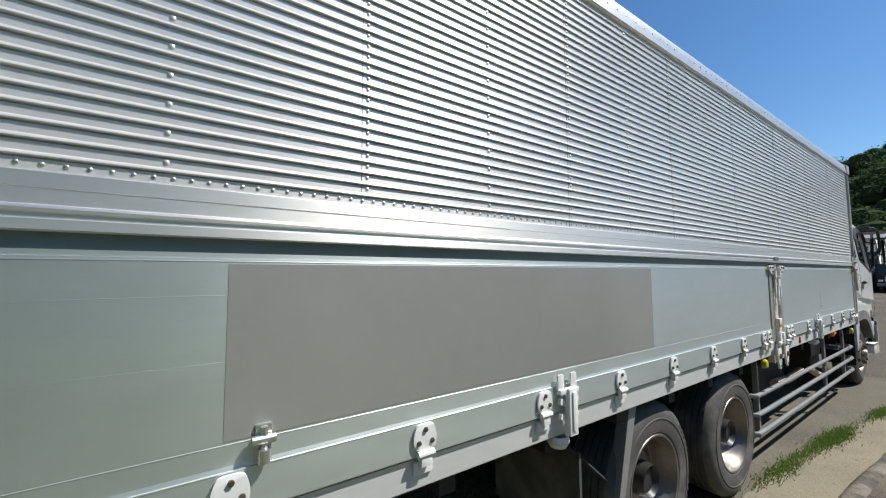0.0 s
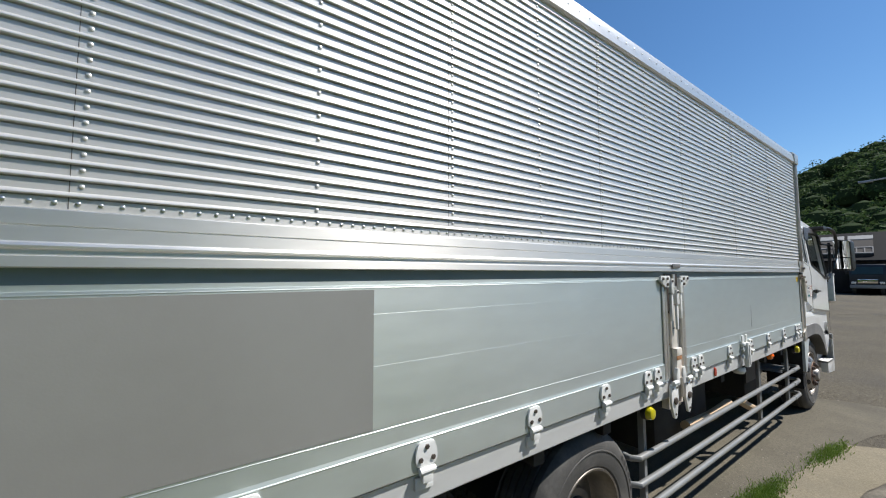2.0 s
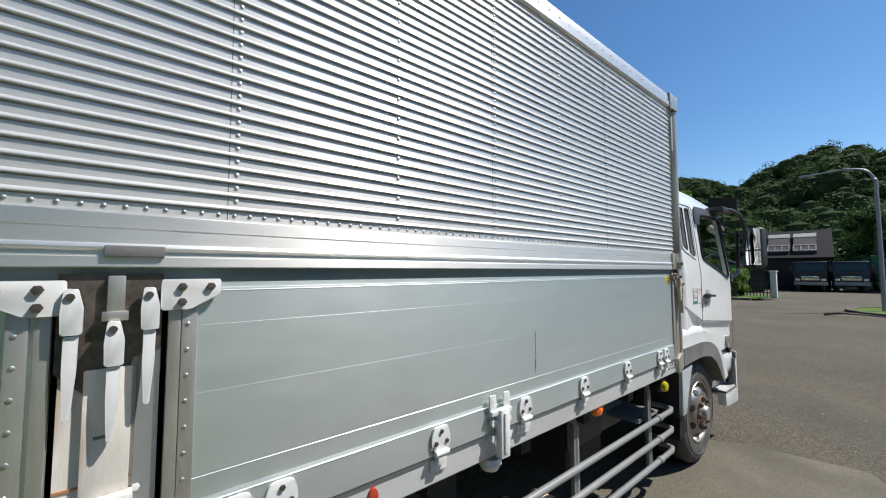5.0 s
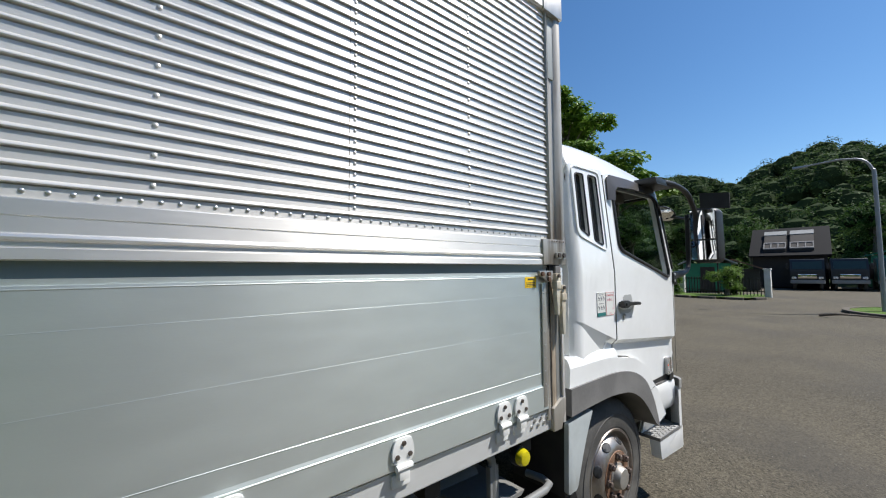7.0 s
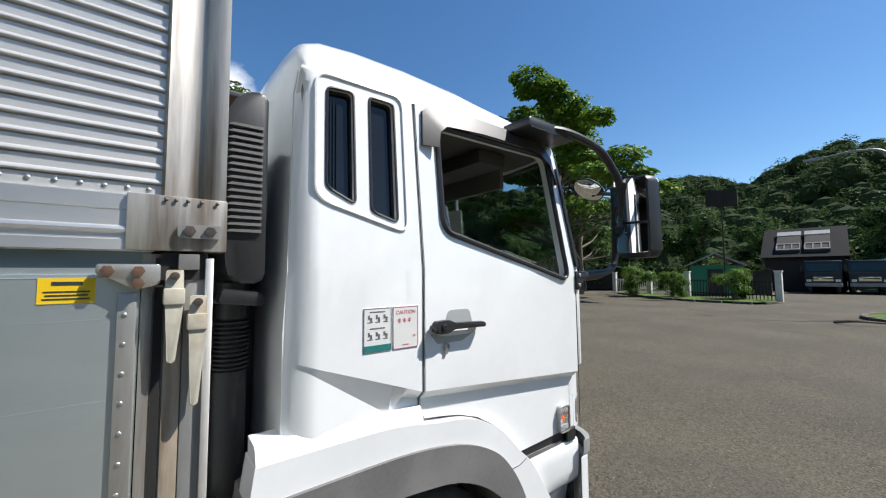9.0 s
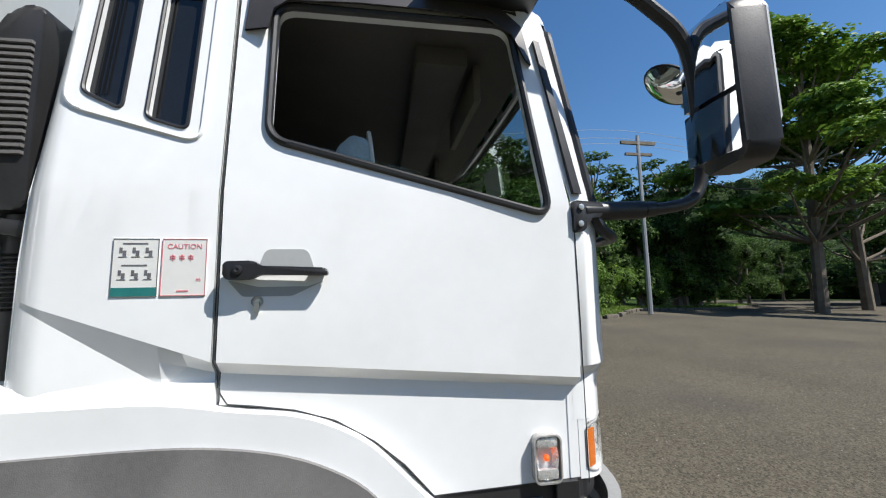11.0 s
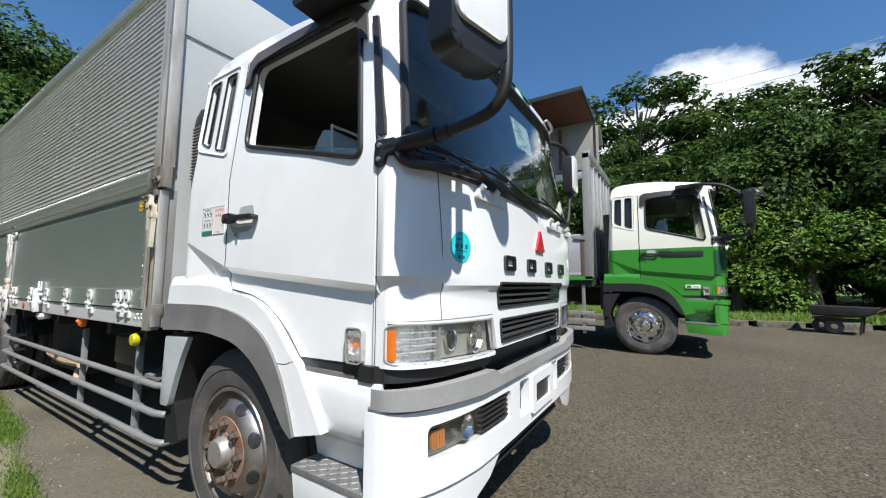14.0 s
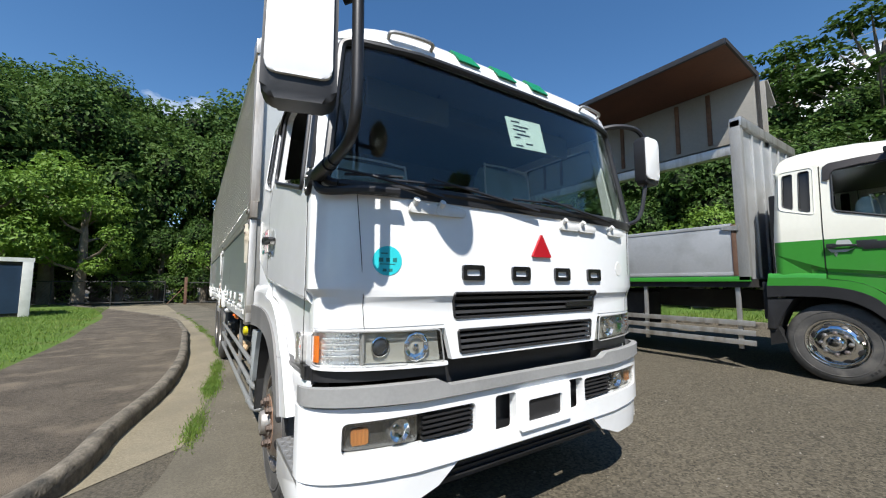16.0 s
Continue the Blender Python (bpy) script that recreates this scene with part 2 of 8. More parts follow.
M["chrome"] = mat("chrome", (0.82, 0.82, 0.82), 0.06, 1.0, 0.03, 5, 60, rvar=0.03)
M["reflector"] = mat("headlamp_reflector", (0.90, 0.90, 0.89), 0.28, 0.55, 0.08, 14, 90, 0.35, 50, 0.08, dist=0.01)
M["mirror_glass"] = mat("mirror_glass", (0.88, 0.9, 0.9), 0.02, 1.0, 0.01, 5, 60, rvar=0.01)
M["glass_side"] = glass("clear_side_glass", (0.90, 0.93, 0.91))
M["glass_front"] = glass("tinted_windscreen", (0.74, 0.80, 0.78))
M["glass_dark"] = mat("dark_vent_glass", (0.012, 0.013, 0.014), 0.08, 0.0, 0.1, 3, 30, rvar=0.03)
M["lens"] = glass("clear_lamp_lens", (0.97, 0.975, 0.97), 0.02)
M["amber_dull"] = mat("dull_amber_reflector", (0.55, 0.24, 0.08), 0.3, 0.2, 0.15, 20, 90)
M["amber"] = mat("amber_lens", (0.80, 0.20, 0.02), 0.18, 0.0, 0.08, 20, 90, 0.2, 120, 0.04, dist=0.002)
M["amber_lit"] = glow("lit_amber_bulb", (0.9, 0.12, 0.01), 0.55)
M["yellow_lens"] = mat("yellow_marker_lens", (0.50, 0.43, 0.01), 0.15, 0.0, 0.1, 30, 90, 0.2, 120, 0.04, dist=0.002)
M["red_lens"] = mat("dull_red_reflector", (0.42, 0.055, 0.03), 0.2, 0.0, 0.12, 20, 80)
M["yellow"] = mat("yellow_sticker", (0.85, 0.55, 0.01), 0.45, 0, 0.05, 10, 60)
M["sticker"] = mat("white_sticker", (0.74, 0.74, 0.70), 0.4, 0, 0.03, 10, 60)
M["ink"] = mat("dark_print", (0.035, 0.04, 0.045), 0.5, 0, 0.1, 30, 90)
M["ink_teal"] = mat("teal_print", (0.02, 0.17, 0.16), 0.5, 0, 0.1, 30, 90)
M["cyan"] = mat("turquoise_sticker", (0.03, 0.56, 0.60), 0.4, 0, 0.05, 10, 60)
M["paper"] = mat("pale_green_paper", (0.66, 0.78, 0.72), 0.6, 0, 0.03, 10, 60)
M["green_block"] = mat("green_roof_panel", (0.01, 0.22, 0.09), 0.3, 0, 0.06, 6, 60)
M["emblem_red"] = mat("red_emblem", (0.42, 0.012, 0.02), 0.3, 0, 0.06, 6, 60)
M["letter"] = mat("dark_chrome_letter", (0.10, 0.10, 0.105), 0.22, 0.9, 0.15, 12, 60)
M["seat"] = mat("blue_grey_seat_cloth", (0.36, 0.46, 0.50), 0.85, 0, 0.2, 5, 90, 0.3, 160)
M["cabin"] = mat("grey_cabin_lining", (0.085, 0.08, 0.072), 0.75, 0, 0.15, 4, 60, 0.1, 160)
M["tread"] = mat("chequered_step_plate", (0.24, 0.24, 0.235), 0.45, 0.4, 0.25, 6, 60, 0.2, 120)
M["tan"] = mat("tan_plastic_tube", (0.50, 0.36, 0.22), 0.5, 0, 0.1, 5, 60)
M["body_inner"] = mat("pale_lining_board", (0.27, 0.26, 0.235), 0.6, 0, 0.1, 1.5, 30, 0.08, 60, stain=(0.33, 0.27, 0.2), stain_scale=1.4, stain_amount=0.5)
M["wing_inner"] = mat("rust_brown_plywood", (0.10, 0.042, 0.022), 0.7, 0, 0.25, 1.5, 30, 0.1, 60)
M["gate_old"] = mat("scuffed_grey_gate_aluminium", (0.43, 0.44, 0.44), 0.5, 0.45, 0.08, 1.2, 25, 0.06, 120, stain=(0.27, 0.27, 0.26), stain_scale=2.0, stain_amount=0.6)
M["front_wall"] = mat("pale_grey_box_panel", (0.43, 0.455, 0.45), 0.45, 0.1, 0.05, 1, 20, 0.04, 60, stain=(0.45, 0.46, 0.44), stain_scale=1.4, stain_amount=0.4)

M["hub_rust"] = mat("rusted_hub_flange", (0.20, 0.105, 0.06), 0.65, 0.3, 0.3, 9, 60, 0.3, 90, 0.1, stain=(0.34, 0.27, 0.21), stain_scale=9, stain_amount=0.5)
M["rim_dull"] = mat("dull_hub_steel", (0.36, 0.34, 0.31), 0.52, 0.6, 0.15, 8, 60, 0.1, 120, 0.1, stain=(0.20, 0.12, 0.08), stain_scale=7, stain_amount=0.5)
# ground
M["asphalt"] = mat("worn_asphalt", (0.094, 0.081, 0.057), 0.9, 0, 0.40, 0.35, 60, 1.0, 150, 0.05, stain=(0.062, 0.057, 0.049), stain_scale=0.4, stain_amount=0.55, spec=0.3, dist=0.008, speck=0.55, speck_scale=65)
M["concrete"] = mat("sandy_old_concrete", (0.205, 0.178, 0.124), 0.9, 0, 0.26, 0.9, 40, 0.8, 160, 0.05, stain=(0.150, 0.132, 0.098), stain_scale=1.3, stain_amount=0.8, spec=0.3, speck=0.25, speck_scale=120)
M["apron"] = mat("worn_grey_concrete", (0.122, 0.109, 0.081), 0.9, 0, 0.28, 0.7, 45, 0.8, 150, 0.05, stain=(0.078, 0.070, 0.054), stain_scale=0.9, stain_amount=0.7, spec=0.3, speck=0.3, speck_scale=100)
M["walkway"] = mat("dark_weathered_walkway", (0.088, 0.074, 0.057), 0.92, 0, 0.42, 1.6, 30, 1.0, 120, 0.05, stain=(0.165, 0.135, 0.10), stain_scale=2.6, stain_amount=0.75, spec=0.25, dist=0.012, speck=0.3, speck_scale=70)
M["kerb"] = mat("mossy_kerb_concrete", (0.15, 0.132, 0.105), 0.92, 0, 0.42, 6, 34, 1.0, 38, 0.05, stain=(0.04, 0.039, 0.034), stain_scale=5, stain_amount=0.9, spec=0.25, dist=0.012)
M["lawn"] = mat("lawn_soil", (0.08, 0.14, 0.026), 0.95, 0, 0.3, 0.6, 20, 0.8, 60, 0.03, stain=(0.11, 0.12, 0.035), stain_scale=0.8, stain_amount=0.6, spec=0.2, dist=0.02)
M["grass"] = leaf_mat("grass_blades", (0.05, 0.10, 0.015), (0.12, 0.21, 0.03), (0.26, 0.29, 0.07))
M["leaf"] = leaf_mat("forest_leaves", (0.024, 0.054, 0.013), (0.062, 0.120, 0.026), (0.135, 0.205, 0.050), 0.15)
M["leaf_light"] = leaf_mat("young_leaves", (0.06, 0.12, 0.018), (0.13, 0.235, 0.03), (0.23, 0.33, 0.06))
M["leaf_far"] = leaf_mat("hillside_leaves", (0.030, 0.055, 0.020), (0.058, 0.098, 0.032), (0.105, 0.15, 0.055), 0.05)
# near-black green that stands in for shade inside the crowns
M["crown_shade"] = mat("crown_shade_fill", (0.016, 0.024, 0.010), 0.95, 0, 0.3, 1, 10, spec=0.1)
M["bark"] = mat("grey_bark", (0.16, 0.135, 0.105), 0.9, 0, 0.3, 3, 30, 0.8, 30, spec=0.2, dist=0.02)
M["fence_dark"] = mat("dark_fence_iron", (0.035, 0.035, 0.033), 0.6, 0.4, 0.3, 6, 60)
M["fence_white"] = mat("white_fence_paint", (0.62, 0.62, 0.58), 0.6, 0, 0.1, 4, 40)
M["rust"] = mat("rusty_steel", (0.15, 0.085, 0.055), 0.75, 0.3, 0.3, 5, 50, 0.3, 80)
M["roof_grey"] = mat("grey_metal_roof", (0.33, 0.34, 0.35), 0.5, 0.4, 0.1, 1, 20)
M["hut_green"] = mat("green_hut_wall", (0.015, 0.19, 0.10), 0.6, 0, 0.1, 1, 20)
M["hut_dark"] = mat("dark_hut_wall", (0.035, 0.030, 0.026), 0.8, 0, 0.3, 1, 20)
M["suv_paint"] = mat("black_car_paint", (0.014, 0.015, 0.018), 0.4, 0.0, 0.1, 2, 20, coat=0.15)
M["teal_paint"] = mat("dark_teal_paint", (0.012, 0.075, 0.065), 0.4, 0, 0.15, 2, 20)
M["shell_blue"] = mat("dark_blue_panel", (0.012, 0.03, 0.06), 0.5, 0, 0.15, 2, 20)

M["visor"] = mat("smoked_visor_plastic", (0.050, 0.044, 0.040), 0.42, 0, 0.15, 4, 60)
# grey that paints the shade inside the door handle's cavity
M["recess"] = mat("handle_cavity_shade", (0.42, 0.43, 0.42), 0.35, 0, 0.05, 4, 60)
M["rubber_print"] = mat("raised_tyre_print", (0.030, 0.029, 0.028), 0.6, 0, 0.1, 20, 80)

M["black_roof"] = mat("plain_black_roof", (0.010, 0.010, 0.011), 0.8, 0, 0.3, 2, 20, spec=0.2)
M["screen"] = mat("teal_windscreen", (0.02, 0.046, 0.043), 0.3, 0, 0.15, 2, 20)
# dark green that puts the shade under the hill's leaves into colour
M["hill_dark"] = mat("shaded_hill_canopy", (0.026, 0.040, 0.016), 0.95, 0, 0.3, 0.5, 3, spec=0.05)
M["marker_case"] = mat("clear_moulded_plastic", (0.45, 0.44, 0.42), 0.25, 0.2, 0.15, 40, 120, 0.3, 90, 0.06)
# grey puts the shade on the white mud guard into its colour
M["guard_shade"] = mat("shaded_guard_grey", (0.42, 0.455, 0.455), 0.4, 0, 0.08, 3, 40, 0.05, 90, stain=(0.30, 0.30, 0.28), stain_scale=4, stain_amount=0.4)
M["slat_grey"] = mat("faded_black_plastic", (0.055, 0.055, 0.057), 0.42, 0.0, 0.15, 8, 60, 0.05, 120, 0.1)
M["rust_run"] = mat("orange_rust", (0.36, 0.17, 0.07), 0.8, 0.0, 0.4, 30, 90, 0.2, 120)
M["lamp_grey"] = mat("beige_grey_lamp_housing", (0.40, 0.395, 0.35), 0.38, 0.25, 0.10, 9, 60, 0.1, 60, 0.1)
M["dark_glass"] = mat("dark_projector_glass", (0.035, 0.038, 0.042), 0.06, 0.0, 0.1, 20, 60, spec=0.8)
M["fog_dark"] = mat("smoked_lamp_reflector", (0.22, 0.22, 0.21), 0.25, 0.8, 0.15, 14, 90, 0.3, 50, 0.08)
M["post_dirt_shade"] = mat("dirty_shaded_post", (0.30, 0.30, 0.285), 0.5, 0.3, 0.15, 2, 30, 0.05, 90, stretch=(3, 3, 0.5), stain=(0.20, 0.175, 0.15), stain_scale=2.2, stain_amount=0.5)
M["nut"] = mat("dull_rusty_nut", (0.15, 0.115, 0.095), 0.5, 0.6, 0.25, 20, 80)
M["visor_tan"] = mat("tan_cabin_plastic", (0.16, 0.14, 0.115), 0.7, 0, 0.1, 4, 60)
M["scuff"] = mat("dark_scuff", (0.22, 0.23, 0.22), 0.5, 0.5, 0.1, 20, 80)
M["ink_grey"] = mat("grey_print", (0.14, 0.14, 0.15), 0.5, 0, 0.2, 60, 120)
M["ink_pink"] = mat("faded_red_print", (0.70, 0.22, 0.25), 0.5, 0, 0.1, 30, 90)
M["grit"] = mat("pale_grit", (0.21, 0.19, 0.155), 0.9, 0, 0.2, 30, 90, island=0.6)
# ---- building helpers ----
def part(name, bm, material, parent=None, label="", angle=32):
    """Links a bmesh as one mesh object under a thing or a part."""
    me = bpy.data.meshes.new(name)
    bmesh.ops.recalc_face_normals(bm, faces=bm.faces[:])
    bm.to_mesh(me)
    bm.free()
    for m in material if isinstance(material, (list, tuple)) else [material]:
        me.materials.append(m)
    me.polygons.foreach_set("use_smooth", [True] * len(me.polygons))
    me.set_sharp_from_angle(angle=radians(angle))
    ob = new(name, me)
    if parent is not None:
        ob.parent = parent
    if label:
        ob["label"] = label
    return ob


def share(ob, name, parent, m):
    """One more piece on the same mesh, moved by m."""
    o = new(name, ob.data)
    o.parent = parent
    o.matrix_basis = m
    return o


def empty(name, at=(0, 0, 0), rz=0.0):
    ob = new(name)
    ob.matrix_basis = pose(*at, 0, 0, rz)
    return ob


def B():
    return bmesh.new()


def box(bm, x0, x1, y0, y1, z0, z1, bev=0.0, mi=0):
    vs = [bm.verts.new(p) for p in ((x0, y0, z0), (x1, y0, z0), (x1, y1, z0), (x0, y1, z0), (x0, y0, z1), (x1, y0, z1), (x1, y1, z1), (x0, y1, z1))]
    fs = [bm.faces.new([vs[k] for k in f]) for f in ((0, 3, 2, 1), (4, 5, 6, 7), (0, 1, 5, 4), (1, 2, 6, 5), (2, 3, 7, 6), (3, 0, 4, 7))]
    for f in fs:
        f.material_index = mi
    if bev:
        es = list({e for f in fs for e in f.edges})
        bmesh.ops.bevel(bm, geom=es, offset=bev, segments=2, affect="EDGES", profile=0.6)
    return bm


def prism(bm, pts, axis, a, b, bev=0.0, mi=0):
    """A polygon of two coordinates, drawn out along axis from a to b. Axis y: (x, z); x: (y, z); z: (x, y)."""
    def at(p, d):
        return {"y": (p[0], d, p[1]), "x": (d, p[0], p[1]), "z": (p[0], p[1], d)}[axis]
    lo, hi = [bm.verts.new(at(p, a)) for p in pts], [bm.verts.new(at(p, b)) for p in pts]
    fs = [bm.faces.new(lo), bm.faces.new(hi[::-1])]
    k = len(pts)
    for i in range(k):
        fs.append(bm.faces.new((lo[i], hi[i], hi[(i + 1) % k], lo[(i + 1) % k])))
    for f in fs:
        f.material_index = mi
    if bev:
        es = list({e for f in fs[:2] for e in f.edges})
        bmesh.ops.bevel(bm, geom=es, offset=bev, segments=2, affect="EDGES", profile=0.6)
    return bm


def tube(bm, pts, r, n=10, r_end=None, mi=0):
    """A round tube through the points, closed at its ends."""
    pts = [Vector(p) for p in pts]
    rings, up = [], None
    for i, p in enumerate(pts):
        d = (pts[min(i + 1, len(pts) - 1)] - pts[max(i - 1, 0)]).normalized()
        if up is None:
            up = d.orthogonal().normalized()
        up = (up - d * up.dot(d)).normalized()
        side = d.cross(up)
        rr = r if r_end is None else r + (r_end - r) * i / (len(pts) - 1)
        rings.append([bm.verts.new(p + rr * (math.cos(2 * math.pi * k / n) * up + math.sin(2 * math.pi * k / n) * side)) for k in range(n)])
    for a, b in zip(rings, rings[1:]):
        for k in range(n):
            bm.faces.new((a[k], a[(k + 1) % n], b[(k + 1) % n], b[k])).material_index = mi
    bm.faces.new(rings[0][::-1]).material_index = mi
    bm.faces.new(rings[-1]).material_index = mi
    return bm


def curve_pts(pts, k=6):
    """A smooth line through the points (Catmull-Rom)."""
    ps = [Vector(p) for p in pts]
    ps = [2 * ps[0] - ps[1]] + ps + [2 * ps[-1] - ps[-2]]
    out = []
    for a, b, c, d in zip(ps, ps[1:], ps[2:], ps[3:]):
        for j in range(k):
            t = j / k
            out.append(0.5 * (2 * b + (c - a) * t + (2 * a - 5 * b + 4 * c - d) * t * t + (3 * b - a - 3 * c + d) * t ** 3))
    return out + [ps[-2]]


def lathe(bm, prof, n=32, m=Matrix(), mi=0, close=False):
    """Turns a profile of (radius, height) about z, then lays it by m."""
    rings = []
    for r, h in prof:
        if r < 1e-5:
            rings.append([bm.verts.new(m @ Vector((0, 0, h)))])
        else:
            rings.append([bm.verts.new(m @ Vector((r * math.cos(2 * math.pi * k / n), r * math.sin(2 * math.pi * k / n), h))) for k in range(n)])
    pairs = list(zip(rings, rings[1:])) + ([(rings[-1], rings[0])] if close else [])
    for a, b in pairs:
        for k in range(n):
            f = [a[k % len(a)], a[(k + 1) % len(a)], b[(k + 1) % len(b)], b[k % len(b)]]
            f = list(dict.fromkeys(f))
            if len(f) > 2:
                bm.faces.new(f).material_index = mi
    return bm


FACE_OUT = pose(0, 0, 0, 90, 0, 0)  # lathe axis towards -y


def ball(bm, c, r, n=8, squash=(1, 1, 1), mi=0):
    rows = max(4, n // 2)
    lathe(bm, [(r * math.sin(math.pi * k / rows), -r * math.cos(math.pi * k / rows)) for k in range(rows + 1)], n,
          Matrix.Translation(c) @ Matrix.Diagonal((*squash, 1)), mi)
    return bm


def rounded(x0, x1, z0, z1, r, k=4):
    pts = []
    for cx, cz, a in ((x1 - r, z1 - r, 0), (x0 + r, z1 - r, 90), (x0 + r, z0 + r, 180), (x1 - r, z0 + r, 270)):
        for j in range(k + 1):
            t = radians(a + 90 * j / k)
            pts.append((cx + r * math.cos(t), cz + r * math.sin(t)))
    return pts


def soften(pts, r=0.03, k=4):
    """Rounds the corners of a polygon."""
    out, n = [], len(pts)
    for i in range(n):
        p, a, b = Vector(pts[i]), Vector(pts[i - 1]), Vector(pts[(i + 1) % n])
        da, db = (a - p), (b - p)
        ra, rb = min(r, da.length * 0.45), min(r, db.length * 0.45)
        s, e = p + da.normalized() * ra, p + db.normalized() * rb
        for j in range(k + 1):
            t = j / k
            out.append(tuple((1 - t) ** 2 * s + 2 * t * (1 - t) * p + t * t * e))
    return out


def panel(outer, holes, place, inward, cuts=(), thick=0.03, split=None):
    """A sheet with holes, drawn flat as (u, v), cut along lines (u, v, nu, nv), laid by place(u, v) and thickened along inward."""
    loops = [[Vector((*p, 0)) for p in loop] for loop in (outer, *holes)]
    flat = [p for loop in loops for p in loop]
    bm = B()
    vs = [bm.verts.new(p) for p in flat]
    from mathutils.geometry import tessellate_polygon
    for tri in tessellate_polygon(loops):
        try:
            bm.faces.new([vs[k] for k in tri])
        except ValueError:
            pass
    for u, v, nu, nv in cuts:
        bmesh.ops.bisect_plane(bm, geom=bm.verts[:] + bm.edges[:] + bm.faces[:], plane_co=(u, v, 0), plane_no=(nu, nv, 0), dist=1e-5)
    if split is not None:
        bmesh.ops.bisect_plane(bm, geom=bm.verts[:] + bm.edges[:] + bm.faces[:], plane_co=(0, split, 0), plane_no=(0, 1, 0), dist=1e-5)
        for f in bm.faces:
            f.material_index = 1 if f.calc_center_median().y < split else 0
    faces, rim = bm.faces[:], [e for e in bm.edges if len(e.link_faces) == 1]
    off = {}
    for v in bm.verts[:]:
        p = Vector(place(v.co.x, v.co.y))
        off[v] = bm.verts.new(p + Vector(inward(v.co.x, v.co.y)) * thick)
        v.co = p
    for f in faces:
        bm.faces.new([off[v] for v in reversed(f.verts)]).material_index = f.material_index
    for e in rim:
        a, b = e.verts
        bm.faces.new((a, b, off[b], off[a])).material_index = e.link_faces[0].material_index
    return bm


def ribbon(bm, outer, inner, y0, y1, mi=0):
    """A curved band between two lines of (x, z) with as many points, from y0 to y1."""
    k = len(outer)
    rows = [[bm.verts.new((p[0], y, p[1])) for p in line] for line, y in ((outer, y0), (inner, y0), (inner, y1), (outer, y1))]
    for a, b in ((0, 1), (1, 2), (2, 3), (3, 0)):
        for i in range(k - 1):
            bm.faces.new((rows[a][i], rows[b][i], rows[b][i + 1], rows[a][i + 1])).material_index = mi
    for i in (0, k - 1):
        bm.faces.new([r[i] for r in rows]).material_index = mi
    return bm


# ---- the cab, the same make for both lorries; its side faces -y at y = 0.04, its front +x ----
MID = 1.245


MIRROR_BOW = [(2.346, -0.025), (2.351, -0.055), (2.358, -0.09), (2.367, -0.13), (2.378, -0.17), (2.3935, -0.215), (2.3945, -0.03)]


def lean(z):
    return 0.035 + 0.066 * max(0.0, z - 1.9) / 0.65


def door_x(z):
    return 1.938 - max(0.0, z - 1.84) * 0.16


def crease(x, z):
    """How far the lower side is set back under its crease."""
    if x < 0.87:
        zu = 1.61 - 0.3646 * (x - 0.39)
        zl = 1.605 - 0.6714 * (x - 0.39) if x < 0.74 else 1.37 + 0.8333 * (x - 0.74) if x < 0.80 else 1.42 - 0.2714 * (x - 0.80)
    else:
        zu = 1.435 - 0.089 * (x - 0.87)
        zl = zu - 0.034
    full = 0.036 * min(1.0, max(0.0, (x - 0.39) / 0.33))
    return full * min(1.0, max(0.0, (zu - z) / max(zu - zl, 0.004)))


def front_x(y, z, off=0.0):
    edge = lean(z) + 0.033 * min(1.0, max(0.0, (1.375 - z) / 0.035))
    u = min(1.0, abs(MID - y) / (MID - edge))
    dip = 0.02 if z < 1.31 else 0.02 * max(0.0, (1.34 - z) / 0.03)
    return door_x(z) + (0.216 - dip) * math.sqrt(max(0.0, 1 - u ** 5)) + off


Y_CUTS = [0.04, 0.043, 0.05, 0.062, 0.0692, 0.070, 0.0715, 0.074, 0.08, 0.09, 0.105, 0.14, 0.19, 0.25, 0.33, 0.45, 0.62, 0.85, 1.1]
Y_CUTS = Y_CUTS + [2 * MID - y for y in Y_CUTS] + [MID]


def on_front(bm, pts, off0, off1, mi=0, cuts=True):
    """A plate with outline (y, z) lying on the cab's front, from off0 to off1 before it."""
    b = panel(pts, [], lambda y, z: (front_x(y, z, off1), y, z), lambda y, z: (-1, 0, 0), [(y, 0, 1, 0) for y in Y_CUTS] if cuts else (), off1 - off0)
    me = bpy.data.meshes.new("tmp")
    b.to_mesh(me)
    b.free()
    before = len(bm.faces)
    bm.from_mesh(me)
    bm.faces.ensure_lookup_table()
    for f in bm.faces[before:]:
        f.material_index = mi
    bpy.data.meshes.remove(me)
    return bm


def mirrored(bm):
    """The far side's twin, across the middle plane."""
    for v in bm.verts:
        v.co.y = 2 * MID - v.co.y
    return bm


def side(name, make, material, parent, label="", angle=32):
    """A part on both sides of the cab."""
    a = part(name, make(), material, parent, label, angle)
    b = part(name, mirrored(make()), material, parent, label, angle)
    return a, b


